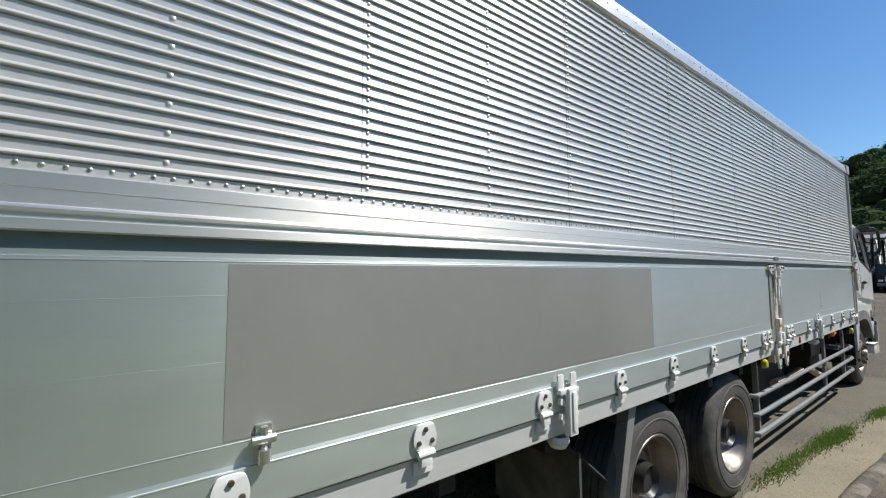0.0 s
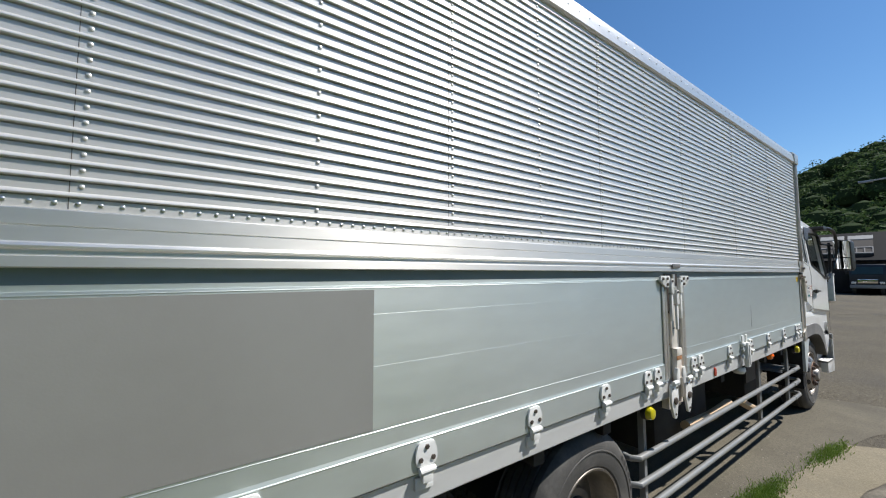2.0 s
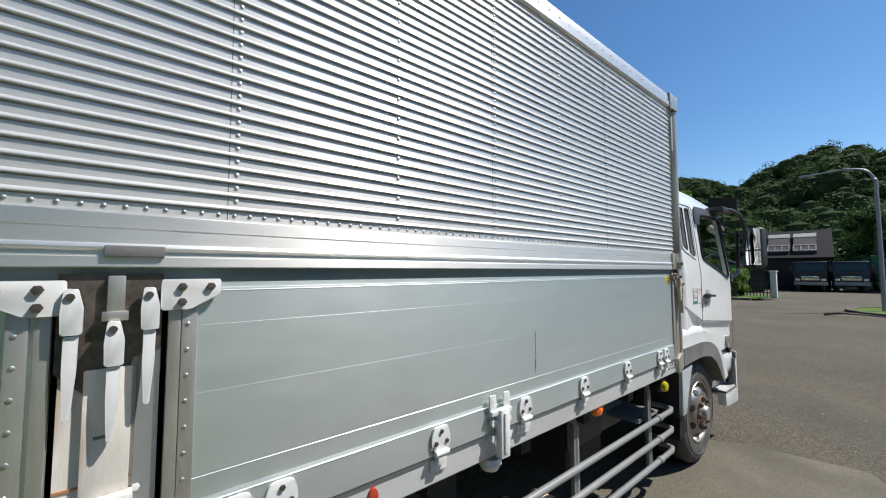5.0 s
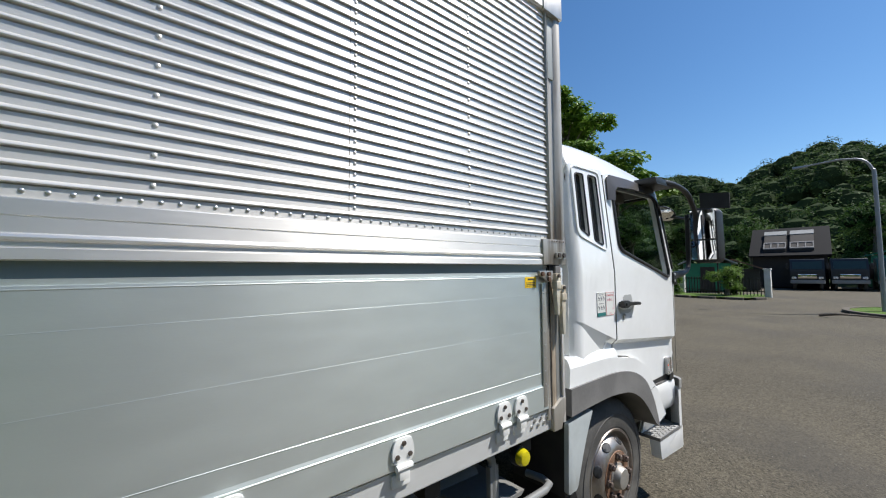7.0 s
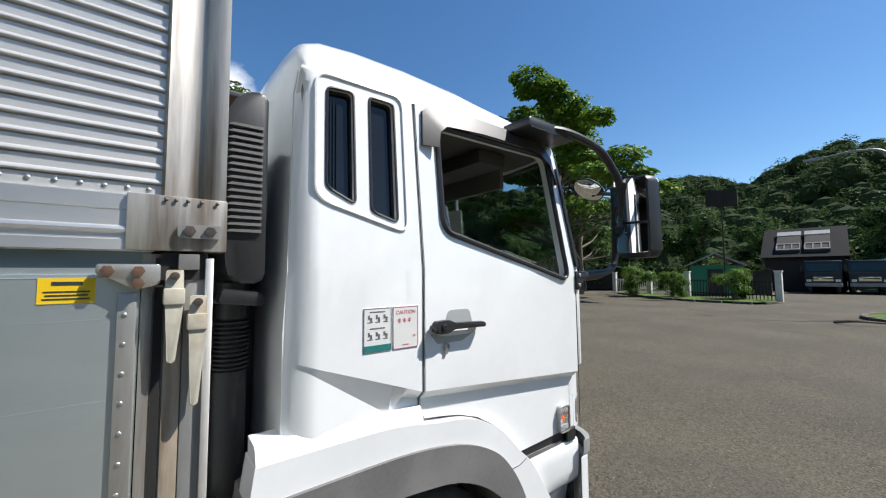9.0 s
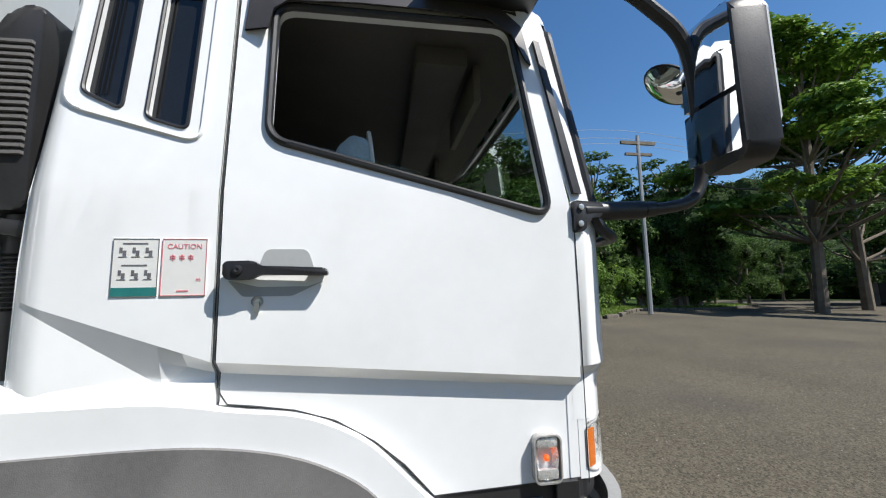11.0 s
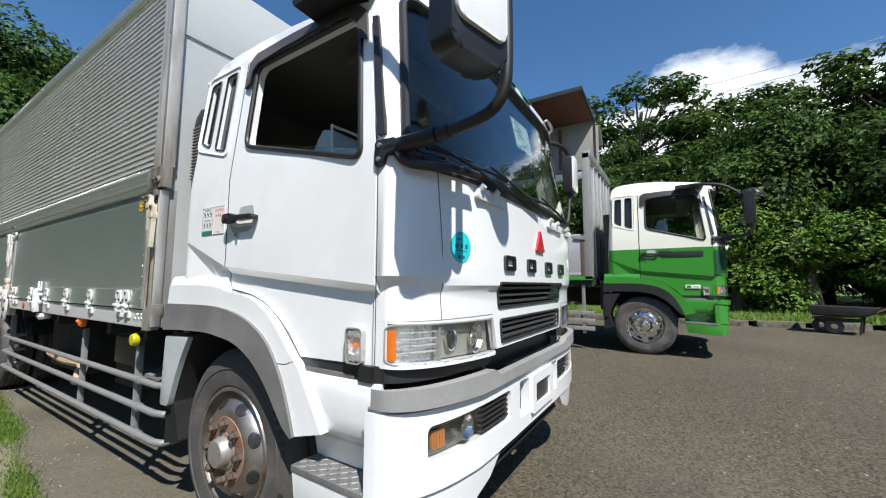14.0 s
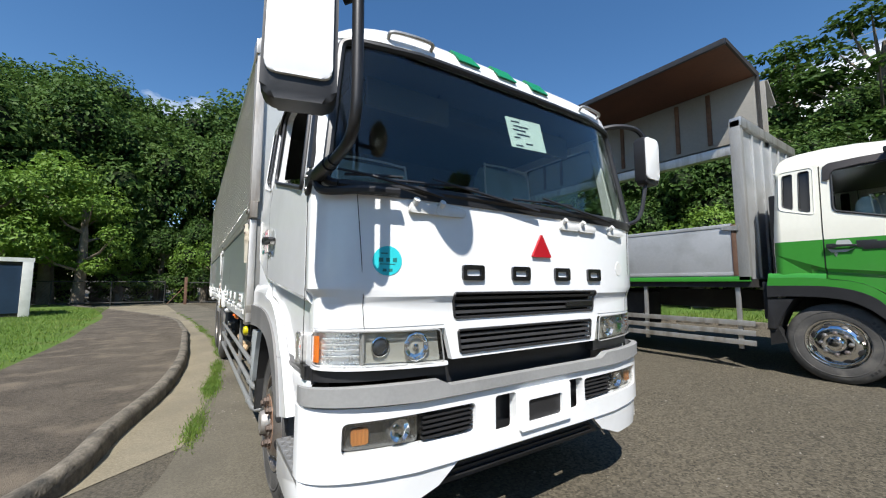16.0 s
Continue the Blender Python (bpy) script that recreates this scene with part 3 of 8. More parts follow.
def cab(lorry, paint, lower, split, tyre_front, white):
    """The cab's parts, under the lorry. paint: upper colour; lower: colour under the height split."""
    two = [paint, lower]
    inn = lambda u, v: (0, 1, 0)  # noqa: E731
    xz_cuts = [(0, 1.9, 0, 1), (0, 2.2, 0, 1), (0, 2.35, 0, 1), (0, 2.42, 0, 1), (0, 2.52, 0, 1), (0, 2.56, 0, 1)]

    # rear quarter with two upright vents
    q_out = soften([(0.37, 1.37), (0.37, 2.61), (0.87, 2.63), (0.87, 1.36)], 0.012)
    vents = [soften([(0.494, 2.185), (0.506, 2.555), (0.608, 2.565), (0.599, 2.135)], 0.022), soften([(0.662, 2.115), (0.673, 2.568), (0.780, 2.568), (0.772, 2.083)], 0.022)]
    q_cuts = xz_cuts + [(0.39, 1.61, 0.3646, 1), (0.39, 1.605, 0.6714, 1), (0.74, 1.37, -0.8333, 1), (0.80, 1.42, 0.2714, 1)] + [(x, 0, 1, 0) for x in (0.5, 0.56, 0.62, 0.68, 0.72, 0.74, 0.8)]
    def quarter():
        def at(x, z):
            r = max(0.0, 0.47 - x) / 0.10
            return (x + 0.045 * min(1.0, r) * max(0.0, z - 1.7) / 0.9, lean(z) + crease(x, z) + 0.05 * r * r * min(1.0, max(0.0, (2.6 - z) / 0.08)), z)
        return panel(q_out, vents, at, inn, q_cuts + [(0.375 + 0.0095 * k, 0, 1, 0) for k in range(11)] + [(0.39, 0, 1, 0)], 0.03, split)
    for quarter_panel in side("quarter_panel", quarter, two, lorry, "cab side behind the door with two upright vents", 9):
        pass
    for flip in (False, True):
        for k, v in enumerate(vents):
            bm = panel(v, [], lambda x, z: (x, lean(z) + 0.024, z), inn, [], 0.006)
            if k == 0:
                for j in range(3):
                    tube(bm, [(0.515 + 0.012 * j, lean(2.19) + 0.021, 2.19), (0.525 + 0.012 * j, lean(2.51) + 0.021, 2.51)], 0.003, 4)
            part("vent_pane", mirrored(bm) if flip else bm, M["glass_dark"], lorry, "black vent pane")
            bm = B()
            ring = v + [v[0]]
            tube(bm, [(x, lean(z) - 0.001, z) for x, z in ring], 0.0055, 6)
            part("vent_seal", mirrored(bm) if flip else bm, M["black"], lorry)
        bm = B()
        loop = soften([(0.455, 2.14), (0.467, 2.602), (0.820, 2.604), (0.812, 2.043)], 0.05)
        tube(bm, [(x, lean(z) - 0.002, z) for x, z in loop + [loop[0]]], 0.006, 6)
        part("vent_surround", mirrored(bm) if flip else bm, paint, lorry)

    # door with its window
    d_out = [(0.885, 1.315), (0.885, 2.60), (0.93, 2.615), (1.68, 2.61), (door_x(2.55) - 0.03, 2.58), (door_x(2.45) - 0.014, 2.45), (door_x(2.2) - 0.014, 2.2), (1.924, 1.84), (1.924, 1.035),
             (1.47, 1.025), (1.44, 1.06), (1.385, 1.12), (1.30, 1.19), (1.19, 1.255), (1.08, 1.29), (0.97, 1.308)]
    w_hole = soften([(0.990, 2.065), (0.990, 2.525), (1.76, 2.535), (1.848, 1.845)], 0.06, 6)
    d_cuts = xz_cuts + [(0.87, 1.435, 0.089, 1), (0.87, 1.401, 0.089, 1), (1.1, 0, 1, 0), (1.4, 0, 1, 0), (1.65, 0, 1, 0)]
    def door():
        return panel(d_out, [w_hole], lambda x, z: (x, lean(z) + crease(x, z) - 0.002, z), inn, d_cuts, 0.045, split)
    doors = side("door", door, two, lorry, "cab door with the window wound down" if white else "two-coloured cab door", 14)
    for flip, leaf in zip((False, True), doors):
        f = (lambda b: mirrored(b)) if flip else (lambda b: b)  # noqa: E731
        ring = [(x, lean(z) - 0.005, z) for x, z in w_hole]
        part("window_seal", f(tube(B(), ring + [ring[0]], 0.0125, 8)), M["black"], leaf)
        if white and not flip:
            pane_poly = soften([(0.99, 2.05), (1.83, 1.845), (1.825, 1.905), (1.02, 2.085)], 0.02)
        else:
            pane_poly = w_hole
        p = part("window_pane", f(prism(B(), pane_poly, "y", 0.085, 0.09)), M["glass_side"], leaf, "clear window glass")
        p.visible_shadow = False
        # rain visor over the window
        vis_o = [(0.905, 2.42), (0.915, 2.575), (0.97, 2.615), (1.25, 2.622), (1.55, 2.618), (1.73, 2.598), (1.80, 2.53), (1.825, 2.38)]
        vis_i = [(0.978, 2.42), (0.990, 2.49), (1.03, 2.525), (1.25, 2.542), (1.50, 2.545), (1.68, 2.532), (1.755, 2.482), (1.800, 2.38)]
        bm = B()
        rows = [[bm.verts.new((x, lean(z) + dy, z)) for x, z in line] for line, dy in ((vis_o, 0.0), (vis_o, -0.014), (vis_i, -0.034), (vis_i, -0.026), (vis_o, -0.006))]
        for r0, r1 in zip(rows, rows[1:]):
            for i in range(len(vis_o) - 1):
                bm.faces.new((r0[i], r1[i], r1[i + 1], r0[i + 1]))
        part("rain_visor", f(bm), M["visor"], leaf, "smoked rain visor", 60)
        # handle, flat grey plates that paint its cavity's shade, and the lock under it
        hy, hx, hz = 0.03, 0.014, -0.008
        recess = [(0.965, 1.675), (0.985, 1.745), (1.10, 1.745), (1.122, 1.675)]
        bm = prism(B(), soften([(x + hx, z + hz) for x, z in recess], 0.02), "y", hy + 0.0012, hy + 0.006)
        cup = [(0.89, 1.66), (0.93, 1.614), (1.06, 1.614), (1.145, 1.655), (1.10, 1.640), (0.97, 1.640)]
        prism(bm, soften([(x + hx, z + hz) for x, z in cup], 0.008), "y", hy + 0.0013, hy + 0.006)
        part("handle_shade_plates", f(bm), M["recess"], leaf)
        grip = [(0.893, 1.664), (0.893, 1.708), (0.968, 1.710), (0.985, 1.696), (1.155, 1.690), (1.162, 1.668), (0.985, 1.672), (0.96, 1.660), (0.91, 1.658)]
        bm = prism(B(), soften([(x + hx, z + hz) for x, z in grip], 0.010), "y", hy - 0.042, hy - 0.014, 0.006)
        box(bm, 0.90 + hx, 0.955 + hx, hy - 0.02, hy, 1.665 + hz, 1.70 + hz, 0.004)
        box(bm, 1.11 + hx, 1.15 + hx, hy - 0.02, hy, 1.67 + hz, 1.688 + hz, 0.004)
        grip_ob = part("handle", f(bm), M["mirror_black"], leaf, "black door handle")
        part("push_button", f(lathe(B(), [(0.013, 0.0), (0.013, 0.005), (0.006, 0.007), (0, 0.004)], 14, Matrix.Translation((0.930 + hx, hy - 0.042, 1.685 + hz)) @ FACE_OUT)), M["black"], grip_ob)
        bm = lathe(B(), [(0, -0.004), (0.015, -0.002), (0.015, 0.006)], 14, Matrix.Translation((0.97 + hx, hy, 1.60 + hz)) @ FACE_OUT)
        box(bm, 0.964 + hx, 0.976 + hx, hy - 0.006, hy, 1.57 + hz, 1.60 + hz)
        part("key_lock", f(bm), M["zinc"], leaf)

    # side marker lamp on the door's lower front: case, bright bowl, bulb, clear lens
    for flip in (False, True):
        f = (lambda b: mirrored(b)) if flip else (lambda b: b)  # noqa: E731
        rim = rounded(1.768, 1.856, 1.036, 1.176, 0.020)
        case = panel(rim, [rounded(1.7725, 1.8515, 1.0405, 1.1715, 0.017)], lambda x, z: (x, 0.042, z), lambda x, z: (0, 1, 0), [], 0.036)
        lamp = part("side_marker", f(case), M["marker_case"], lorry, "clear side indicator with an amber bulb")
        bowl = lathe(B(), [(0.060, 0.0), (0.045, -0.014), (0.025, -0.026), (0.0, -0.030)], 20, Matrix.Translation((1.812, 0.050, 1.106)) @ FACE_OUT @ Matrix.Diagonal((0.60, 1.05, 1, 1)))
        part("marker_bowl", f(bowl), M["reflector"], lamp)
        for z in (1.062, 1.152):
            part("marker_step", f(prism(B(), rounded(1.779, 1.845, z - 0.014, z + 0.014, 0.006), "y", 0.047, 0.062, 0.003)), M["reflector"], lamp)
        part("marker_lens", f(prism(B(), rounded(1.773, 1.851, 1.041, 1.171, 0.018), "y", 0.034, 0.0415, 0.003)), M["lens"], lamp)
        part("marker_bulb", f(ball(B(), (1.812, 0.057, 1.106), 0.010, 10)), M["amber_lit"] if white else M["amber"], lamp, "amber bulb")

    # front: nose panel, corner panels and windscreen frame in one sheet with the windscreen's hole
    ws = soften([(0.078, 1.835), (0.170, 2.585), (2 * MID - 0.170, 2.585), (2 * MID - 0.078, 1.835)], 0.05, 5)
    f_out = [(0.0685, 1.205), (0.0685, 1.31), (0.0685, 1.340), (0.0355, 1.375), (0.0355, 1.84)] + [(lean(z) + 0.0005, z) for z in (2.1, 2.3, 2.5, 2.605)]
    f_out = f_out + [(2.49 - y, z) for y, z in reversed(f_out)]
    f_out = f_out[:18] + [(2 * MID - 0.640, 1.205), (2 * MID - 0.685, 1.035), (0.685, 1.035), (0.640, 1.205)]
    g1 = soften([(0.70, 1.232), (0.685, 1.352), (2 * MID - 0.685, 1.352), (2 * MID - 0.70, 1.232)], 0.015)
    g2 = soften([(0.735, 1.06), (0.72, 1.17), (2 * MID - 0.72, 1.17), (2 * MID - 0.735, 1.06)], 0.015)
    bm = panel(f_out, [ws, g1, g2], lambda y, z: (front_x(y, z), y, z), lambda y, z: (-1, 0, 0),
               [(y, 0, 1, 0) for y in Y_CUTS] + [(0, z, 0, 1) for z in (1.31, 1.34, 1.375, 1.86, 2.2, 2.5)], 0.035, split)
    part("nose_panel", bm, two, lorry, "smooth cab front with rounded corners", 40)
    for flip in (False, True):
        f = (lambda b: mirrored(b)) if flip else (lambda b: b)  # noqa: E731
        line = [(front_x(y, z, 0.0005), y, z) for z in [1.205, 1.3, 1.34, 1.5, 1.7, 1.80] for y in [0.252 - 0.042 * (z - 1.205) / 0.52]]
        part("panel_gap", f(tube(B(), line, 0.0017, 5)), M["black"], lorry)
        line = [(door_x(z) - 0.004, lean(z) - 0.001, z) for z in [1.035, 1.3, 1.5, 1.86]]
        part("panel_gap", f(tube(B(), line, 0.0017, 5)), M["black"], lorry)
        line = [(0.877, lean(z) + crease(0.88, z) - 0.0005, z) for z in [1.36, 1.40, 1.435, 1.6, 1.9, 2.2, 2.6]]
        part("panel_gap", f(tube(B(), line, 0.0017, 5)), M["black"], lorry)
    wpane = panel(ws, [], lambda y, z: (front_x(y, z, -0.012), y, z), lambda y, z: (-1, 0, 0), [(y, 0, 1, 0) for y in Y_CUTS], 0.006)
    wp = part("windscreen", wpane, M["glass_front"], lorry, "tinted windscreen")
    wp.visible_shadow = False
    ring = []
    for a, b in zip(ws, ws[1:] + ws[:1]):
        for j in range(6):
            y, z = a[0] + (b[0] - a[0]) * j / 6, a[1] + (b[1] - a[1]) * j / 6
            ring.append((front_x(y, z, 0.002), y, z))
    part("windscreen_seal", tube(B(), ring + ring[:1], 0.020, 8), M["black"], lorry)
    # dark cowl under the windscreen
    cowl = [(0.13 + k * 2.23 / 20, 1.862) for k in range(21)]
    part("wiper_cowl", on_front(B(), [(y, 1.790) for y, _ in cowl] + [(y, 1.835) for y, _ in reversed(cowl)], -0.01, 0.010), M["black"], lorry)

    # roof
    bm = B()
    nn, rows = 30, []
    for i in range(nn + 1):
        v = -1 + 2 * i / nn
        v = math.copysign(abs(v) ** 0.7, v)
        yy = MID + v * (MID - lean(2.6))
        arch = max(0.0, 1 - abs(v) ** 7) ** 0.5
        fx = front_x(yy, 2.60, 0.004)
        line = [(0.412, 0.0), (0.415, 0.105), (0.427, 0.170), (0.452, 0.215), (0.51, 0.248), (0.65, 0.268), (0.9, 0.272), (1.2, 0.252), (1.5, 0.206), (fx - 0.22, 0.165), (fx - 0.12, 0.140), (fx - 0.05, 0.110), (fx - 0.015, 0.075), (fx, 0.03), (fx + 0.003, 0.0)]
        rows.append([bm.verts.new((x + (0.012 * abs(v) ** 9 if j < 6 else 0.0), yy, 2.60 + max(h, 0.0) * arch)) for j, (x, h) in enumerate(line)])
    for a, b in zip(rows, rows[1:]):
        for k in range(len(a) - 1):
            bm.faces.new((a[k], a[k + 1], b[k + 1], b[k]))
    bmesh.ops.remove_doubles(bm, verts=bm.verts[:], dist=1e-4)
    part("cab_roof", bm, paint, lorry, "rounded white cab roof" if white else "rounded cream cab roof", 50)
    # back wall, floor and inside
    back = [(0.085, 1.05), (0.085, 1.9), (0.166, 2.52), (0.129, 2.6), (0.35, 2.70), (2 * MID - 0.35, 2.70), (2 * MID - 0.129, 2.6), (2 * MID - 0.166, 2.52), (2 * MID - 0.085, 1.9), (2 * MID - 0.085, 1.05)]
    part("cab_back", panel(back, [], lambda y, z: (0.367 + 0.046 * max(0.0, z - 1.7) / 0.9, y, z), lambda y, z: (1, 0, 0), [(0, 1.7, 0, 1)], 0.03), paint, lorry)
    part("cab_floor", box(B(), 0.42, 1.85, 0.12, 2.37, 1.20, 1.26), M["cabin"], lorry)
    part("cab_ceiling", prism(B(), [(0.43, 0.16)] + [(front_x(y, 2.6, -0.07), y) for y in (0.17, 0.19, 0.25, 0.33, 0.45, 0.85, 1.245, 1.64, 2.04, 2.16, 2.24, 2.30, 2.32)] + [(0.43, 2.33)], "z", 2.585, 2.60), M["cabin"], lorry)
    for yc in (0.66, 1.82):
        visor = part("sun_visor", box(B(), 1.70, 1.735, yc - 0.28, yc + 0.28, 2.40, 2.57, 0.015), M["visor_tan"], lorry, "folded tan sun visor")
        part("visor_clip", tube(B(), [(1.72, yc + 0.2, 2.56), (1.74, yc + 0.2, 2.59)], 0.008, 6), M["black"], visor)
    part("header_shelf", box(B(), 1.45, 1.66, 0.3, 2.2, 2.50, 2.585, 0.02), M["cabin"], lorry)
    part("cab_lining", box(B(), 0.425, 0.45, 0.12, 2.37, 1.26, 2.60), M["cabin"], lorry)
    part("dashboard", prism(B(), soften([(1.62, 1.26), (1.60, 1.74), (1.66, 1.83), (1.90, 1.85), (1.90, 1.26)], 0.03), "y", 0.17, 2.32), M["cabin"], lorry, "dark dashboard")
    for yc in (0.62, 1.86):
        seat = part("seat", box(B(), 1.16, 1.58, yc - 0.26, yc + 0.26, 1.40, 1.60, 0.05), M["seat"], lorry, "blue-grey cloth seat")
        top = 2.24 if yc < 1 else 2.40
        part("backrest", prism(B(), soften([(1.10, 1.55), (1.14, top - 0.04), (1.27, top), (1.34, 1.60)], 0.06), "y", yc - 0.25, yc + 0.25, 0.03), M["seat"], seat)
        rim = curve_pts([(1.34, yc - 0.25, 1.62), (1.280, yc - 0.25, top - 0.07), (1.265, yc - 0.19, top + 0.002), (1.265, yc + 0.19, top + 0.002), (1.280, yc + 0.25, top - 0.07), (1.34, yc + 0.25, 1.62)], 5)
        part("piping", tube(B(), rim, 0.008, 6), M["sticker"], seat, "pale piping")
    wheel_m = Matrix.Translation((1.56, 1.86, 1.90)) @ pose(0, 0, 0, 0, -32, 0)
    bm = lathe(B(), [(0.215 + 0.014 * math.cos(a), 0.014 * math.sin(a)) for a in [2 * math.pi * k / 8 for k in range(8)]], 28, wheel_m, close=True)
    lathe(bm, [(0, 0.0), (0.06, -0.005), (0.06, -0.03), (0, -0.03)], 14, wheel_m)
    for a in (0, 120, 240):
        d = Vector((math.cos(radians(a)), math.sin(radians(a)), 0))
        tube(bm, [wheel_m @ (d * 0.05 + Vector((0, 0, -0.015))), wheel_m @ (d * 0.21)], 0.012, 6)
    tube(bm, [wheel_m @ Vector((0, 0, -0.02)), (1.68, 1.86, 1.72)], 0.03, 8)
    part("steering_wheel", bm, M["black"], lorry)

    # grilles
    for g, zs in ((g1, (1.258, 1.292, 1.326)), (g2, (1.085, 1.115, 1.145))):
        zlo, zhi = min(p[1] for p in g), max(p[1] for p in g)
        y0, y1 = min(p[0] for p in g), max(p[0] for p in g)
        back = part("grille", on_front(B(), [(y0, zlo), (y1, zlo), (y1, zhi), (y0, zhi)], -0.09, -0.07), M["black"], lorry, "black slatted grille")
        ring = [(front_x(y, z, 0.002), y, z) for a, b in zip(g, g[1:] + g[:1]) for j in range(4) for y, z in [(a[0] + (b[0] - a[0]) * j / 4, a[1] + (b[1] - a[1]) * j / 4)]]
        part("grille_frame", tube(B(), ring + ring[:1], 0.007, 6), M["black"], back)
        for z in zs:
            part("slat", on_front(B(), [(y0 + 0.01, z - 0.007), (y1 - 0.01, z - 0.007), (y1 - 0.01, z + 0.007), (y0 + 0.01, z + 0.007)], -0.05, -0.004), M["slat_grey"], back)

    # headlamps
    for flip in (False, True):
        f = (lambda b: mirrored(b)) if flip else (lambda b: b)  # noqa: E731
        hl = soften([(0.0690, 1.045), (0.0690, 1.192), (0.620, 1.182), (0.642, 1.026)], 0.02)
        lamp = part("headlamp", f(on_front(B(), [(max(y, 0.082), z) for y, z in hl], -0.06, -0.04)), M["reflector"], lorry, "wide clear headlamp with amber corner")
        part("lamp_housing", f(on_front(B(), [(0.256, 1.050), (0.256, 1.184), (0.616, 1.176), (0.634, 1.034)], -0.038, -0.030)), M["lamp_grey"], lamp, "dull beige-grey lamp housing")
        part("lamp_brow", f(on_front(B(), [(0.074, 1.196), (0.074, 1.206), (0.66, 1.206), (0.66, 1.186)], -0.020, -0.003)), lower, lamp)
        part("lamp_lens", f(on_front(B(), hl, -0.004, 0.004)), M["lens"], lamp)
        ring = [(front_x(y, z, 0.0), y, z) for a, b in zip(hl, hl[1:] + hl[:1]) for j in range(6) for y, z in [(a[0] + (b[0] - a[0]) * j / 6, a[1] + (b[1] - a[1]) * j / 6)]]
        part("lamp_frame", f(tube(B(), ring + ring[:1], 0.0042, 6)), M["bumper_grey"] if white else lower, lamp)
        part("amber_corner", f(on_front(B(), [(0.0740, 1.060), (0.0740, 1.172), (0.0885, 1.172), (0.0885, 1.060)], -0.016, -0.005)), M["amber"], lamp, "amber indicator strip")
        for z in (1.085, 1.11, 1.135, 1.16):
            part("lens_rib", f(on_front(B(), [(0.100, z - 0.0025), (0.238, z - 0.0025), (0.238, z + 0.0025), (0.100, z + 0.0025)], -0.026, -0.010)), M["reflector"], lamp)
        part("lamp_divider", f(on_front(B(), [(0.247, 1.045), (0.256, 1.045), (0.256, 1.185), (0.247, 1.185)], -0.06, -0.006)), M["bumper_grey"], lamp)
        m = Matrix.Translation((front_x(0.33, 1.12, -0.028), 0.33, 1.118)) @ pose(0, 0, 0, 0, 90, 0)
        beam_ring = part("low_beam", f(lathe(B(), [(0.036, -0.004), (0.042, 0.004), (0.045, 0.012), (0.040, 0.014), (0.036, 0.006)], 24, m)), M["chrome"], lamp, "round projector lens")
        part("projector_lens", f(lathe(B(), [(0.037, 0.004), (0.028, 0.012), (0.014, 0.0165), (0.0, 0.018)], 24, m)), M["dark_glass"], beam_ring)
        m = Matrix.Translation((front_x(0.50, 1.11, -0.026), 0.50, 1.108)) @ pose(0, 0, 0, 0, 90, 0)
        bm = lathe(B(), [(0.068, 0.014), (0.062, 0.016), (0.052, 0.000), (0.030, -0.008), (0.0, -0.010)], 10, m)
        lathe(bm, [(0.014, -0.008), (0.014, 0.010), (0.0, 0.014)], 10, m)
        part("high_beam", f(bm), M["chrome"], lamp, "faceted chrome reflector bowl", 5)
        part("lamp_bezel", f(prism(B(), rounded(1.9265, 1.9565, 1.030, 1.207, 0.004), "y", 0.0690, 0.0800)), lower, lamp)
        # dark gap over the bumper
        part("bumper_gap", f(on_front(B(), [(0.05, 0.975), (0.05, 1.035), (0.66, 1.03), (0.66, 0.965)], -0.10, -0.03)), M["black"], lorry)
    part("bumper_gap", on_front(B(), [(0.6, 0.90), (0.6, 1.05), (2 * MID - 0.6, 1.05), (2 * MID - 0.6, 0.90)], -0.14, -0.09), M["black"], lorry)
    part("sill_strip", on_front(B(), [(0.070, 1.03), (0.070, 1.05), (0.61, 1.03), (0.66, 1.03), (0.66, 1.012), (0.6, 1.012)], -0.03, 0.004), lower, lorry)

    # bumper: grey rubber lip, painted apron with openings, lower lip
    def bump_x(y, z, off=0.0):
        u = min(1.0, abs(MID - y) / (MID - 0.015))
        return 1.945 + 0.20 * math.sqrt(max(0.0, 1 - u ** 5)) + off
    ycuts = [(y, 0, 1, 0) for y in [0.016, 0.02, 0.028] + Y_CUTS + [2 * MID - 0.016, 2 * MID - 0.02, 2 * MID - 0.028]]
    def bpan(outer, holes, off, thick, cuts=()):
        return panel(outer, holes, lambda y, z: (bump_x(y, z, off), y, z), lambda y, z: (-1, 0, 0), ycuts + list(cuts), thick)
    Y2 = 2 * MID
    lip = [(0.016, 0.897), (0.016, 0.968), (0.60, 0.955), (0.66, 0.925), (Y2 - 0.66, 0.925), (Y2 - 0.60, 0.955), (Y2 - 0.016, 0.968), (Y2 - 0.016, 0.897), (Y2 - 0.5, 0.872), (0.5, 0.872)]
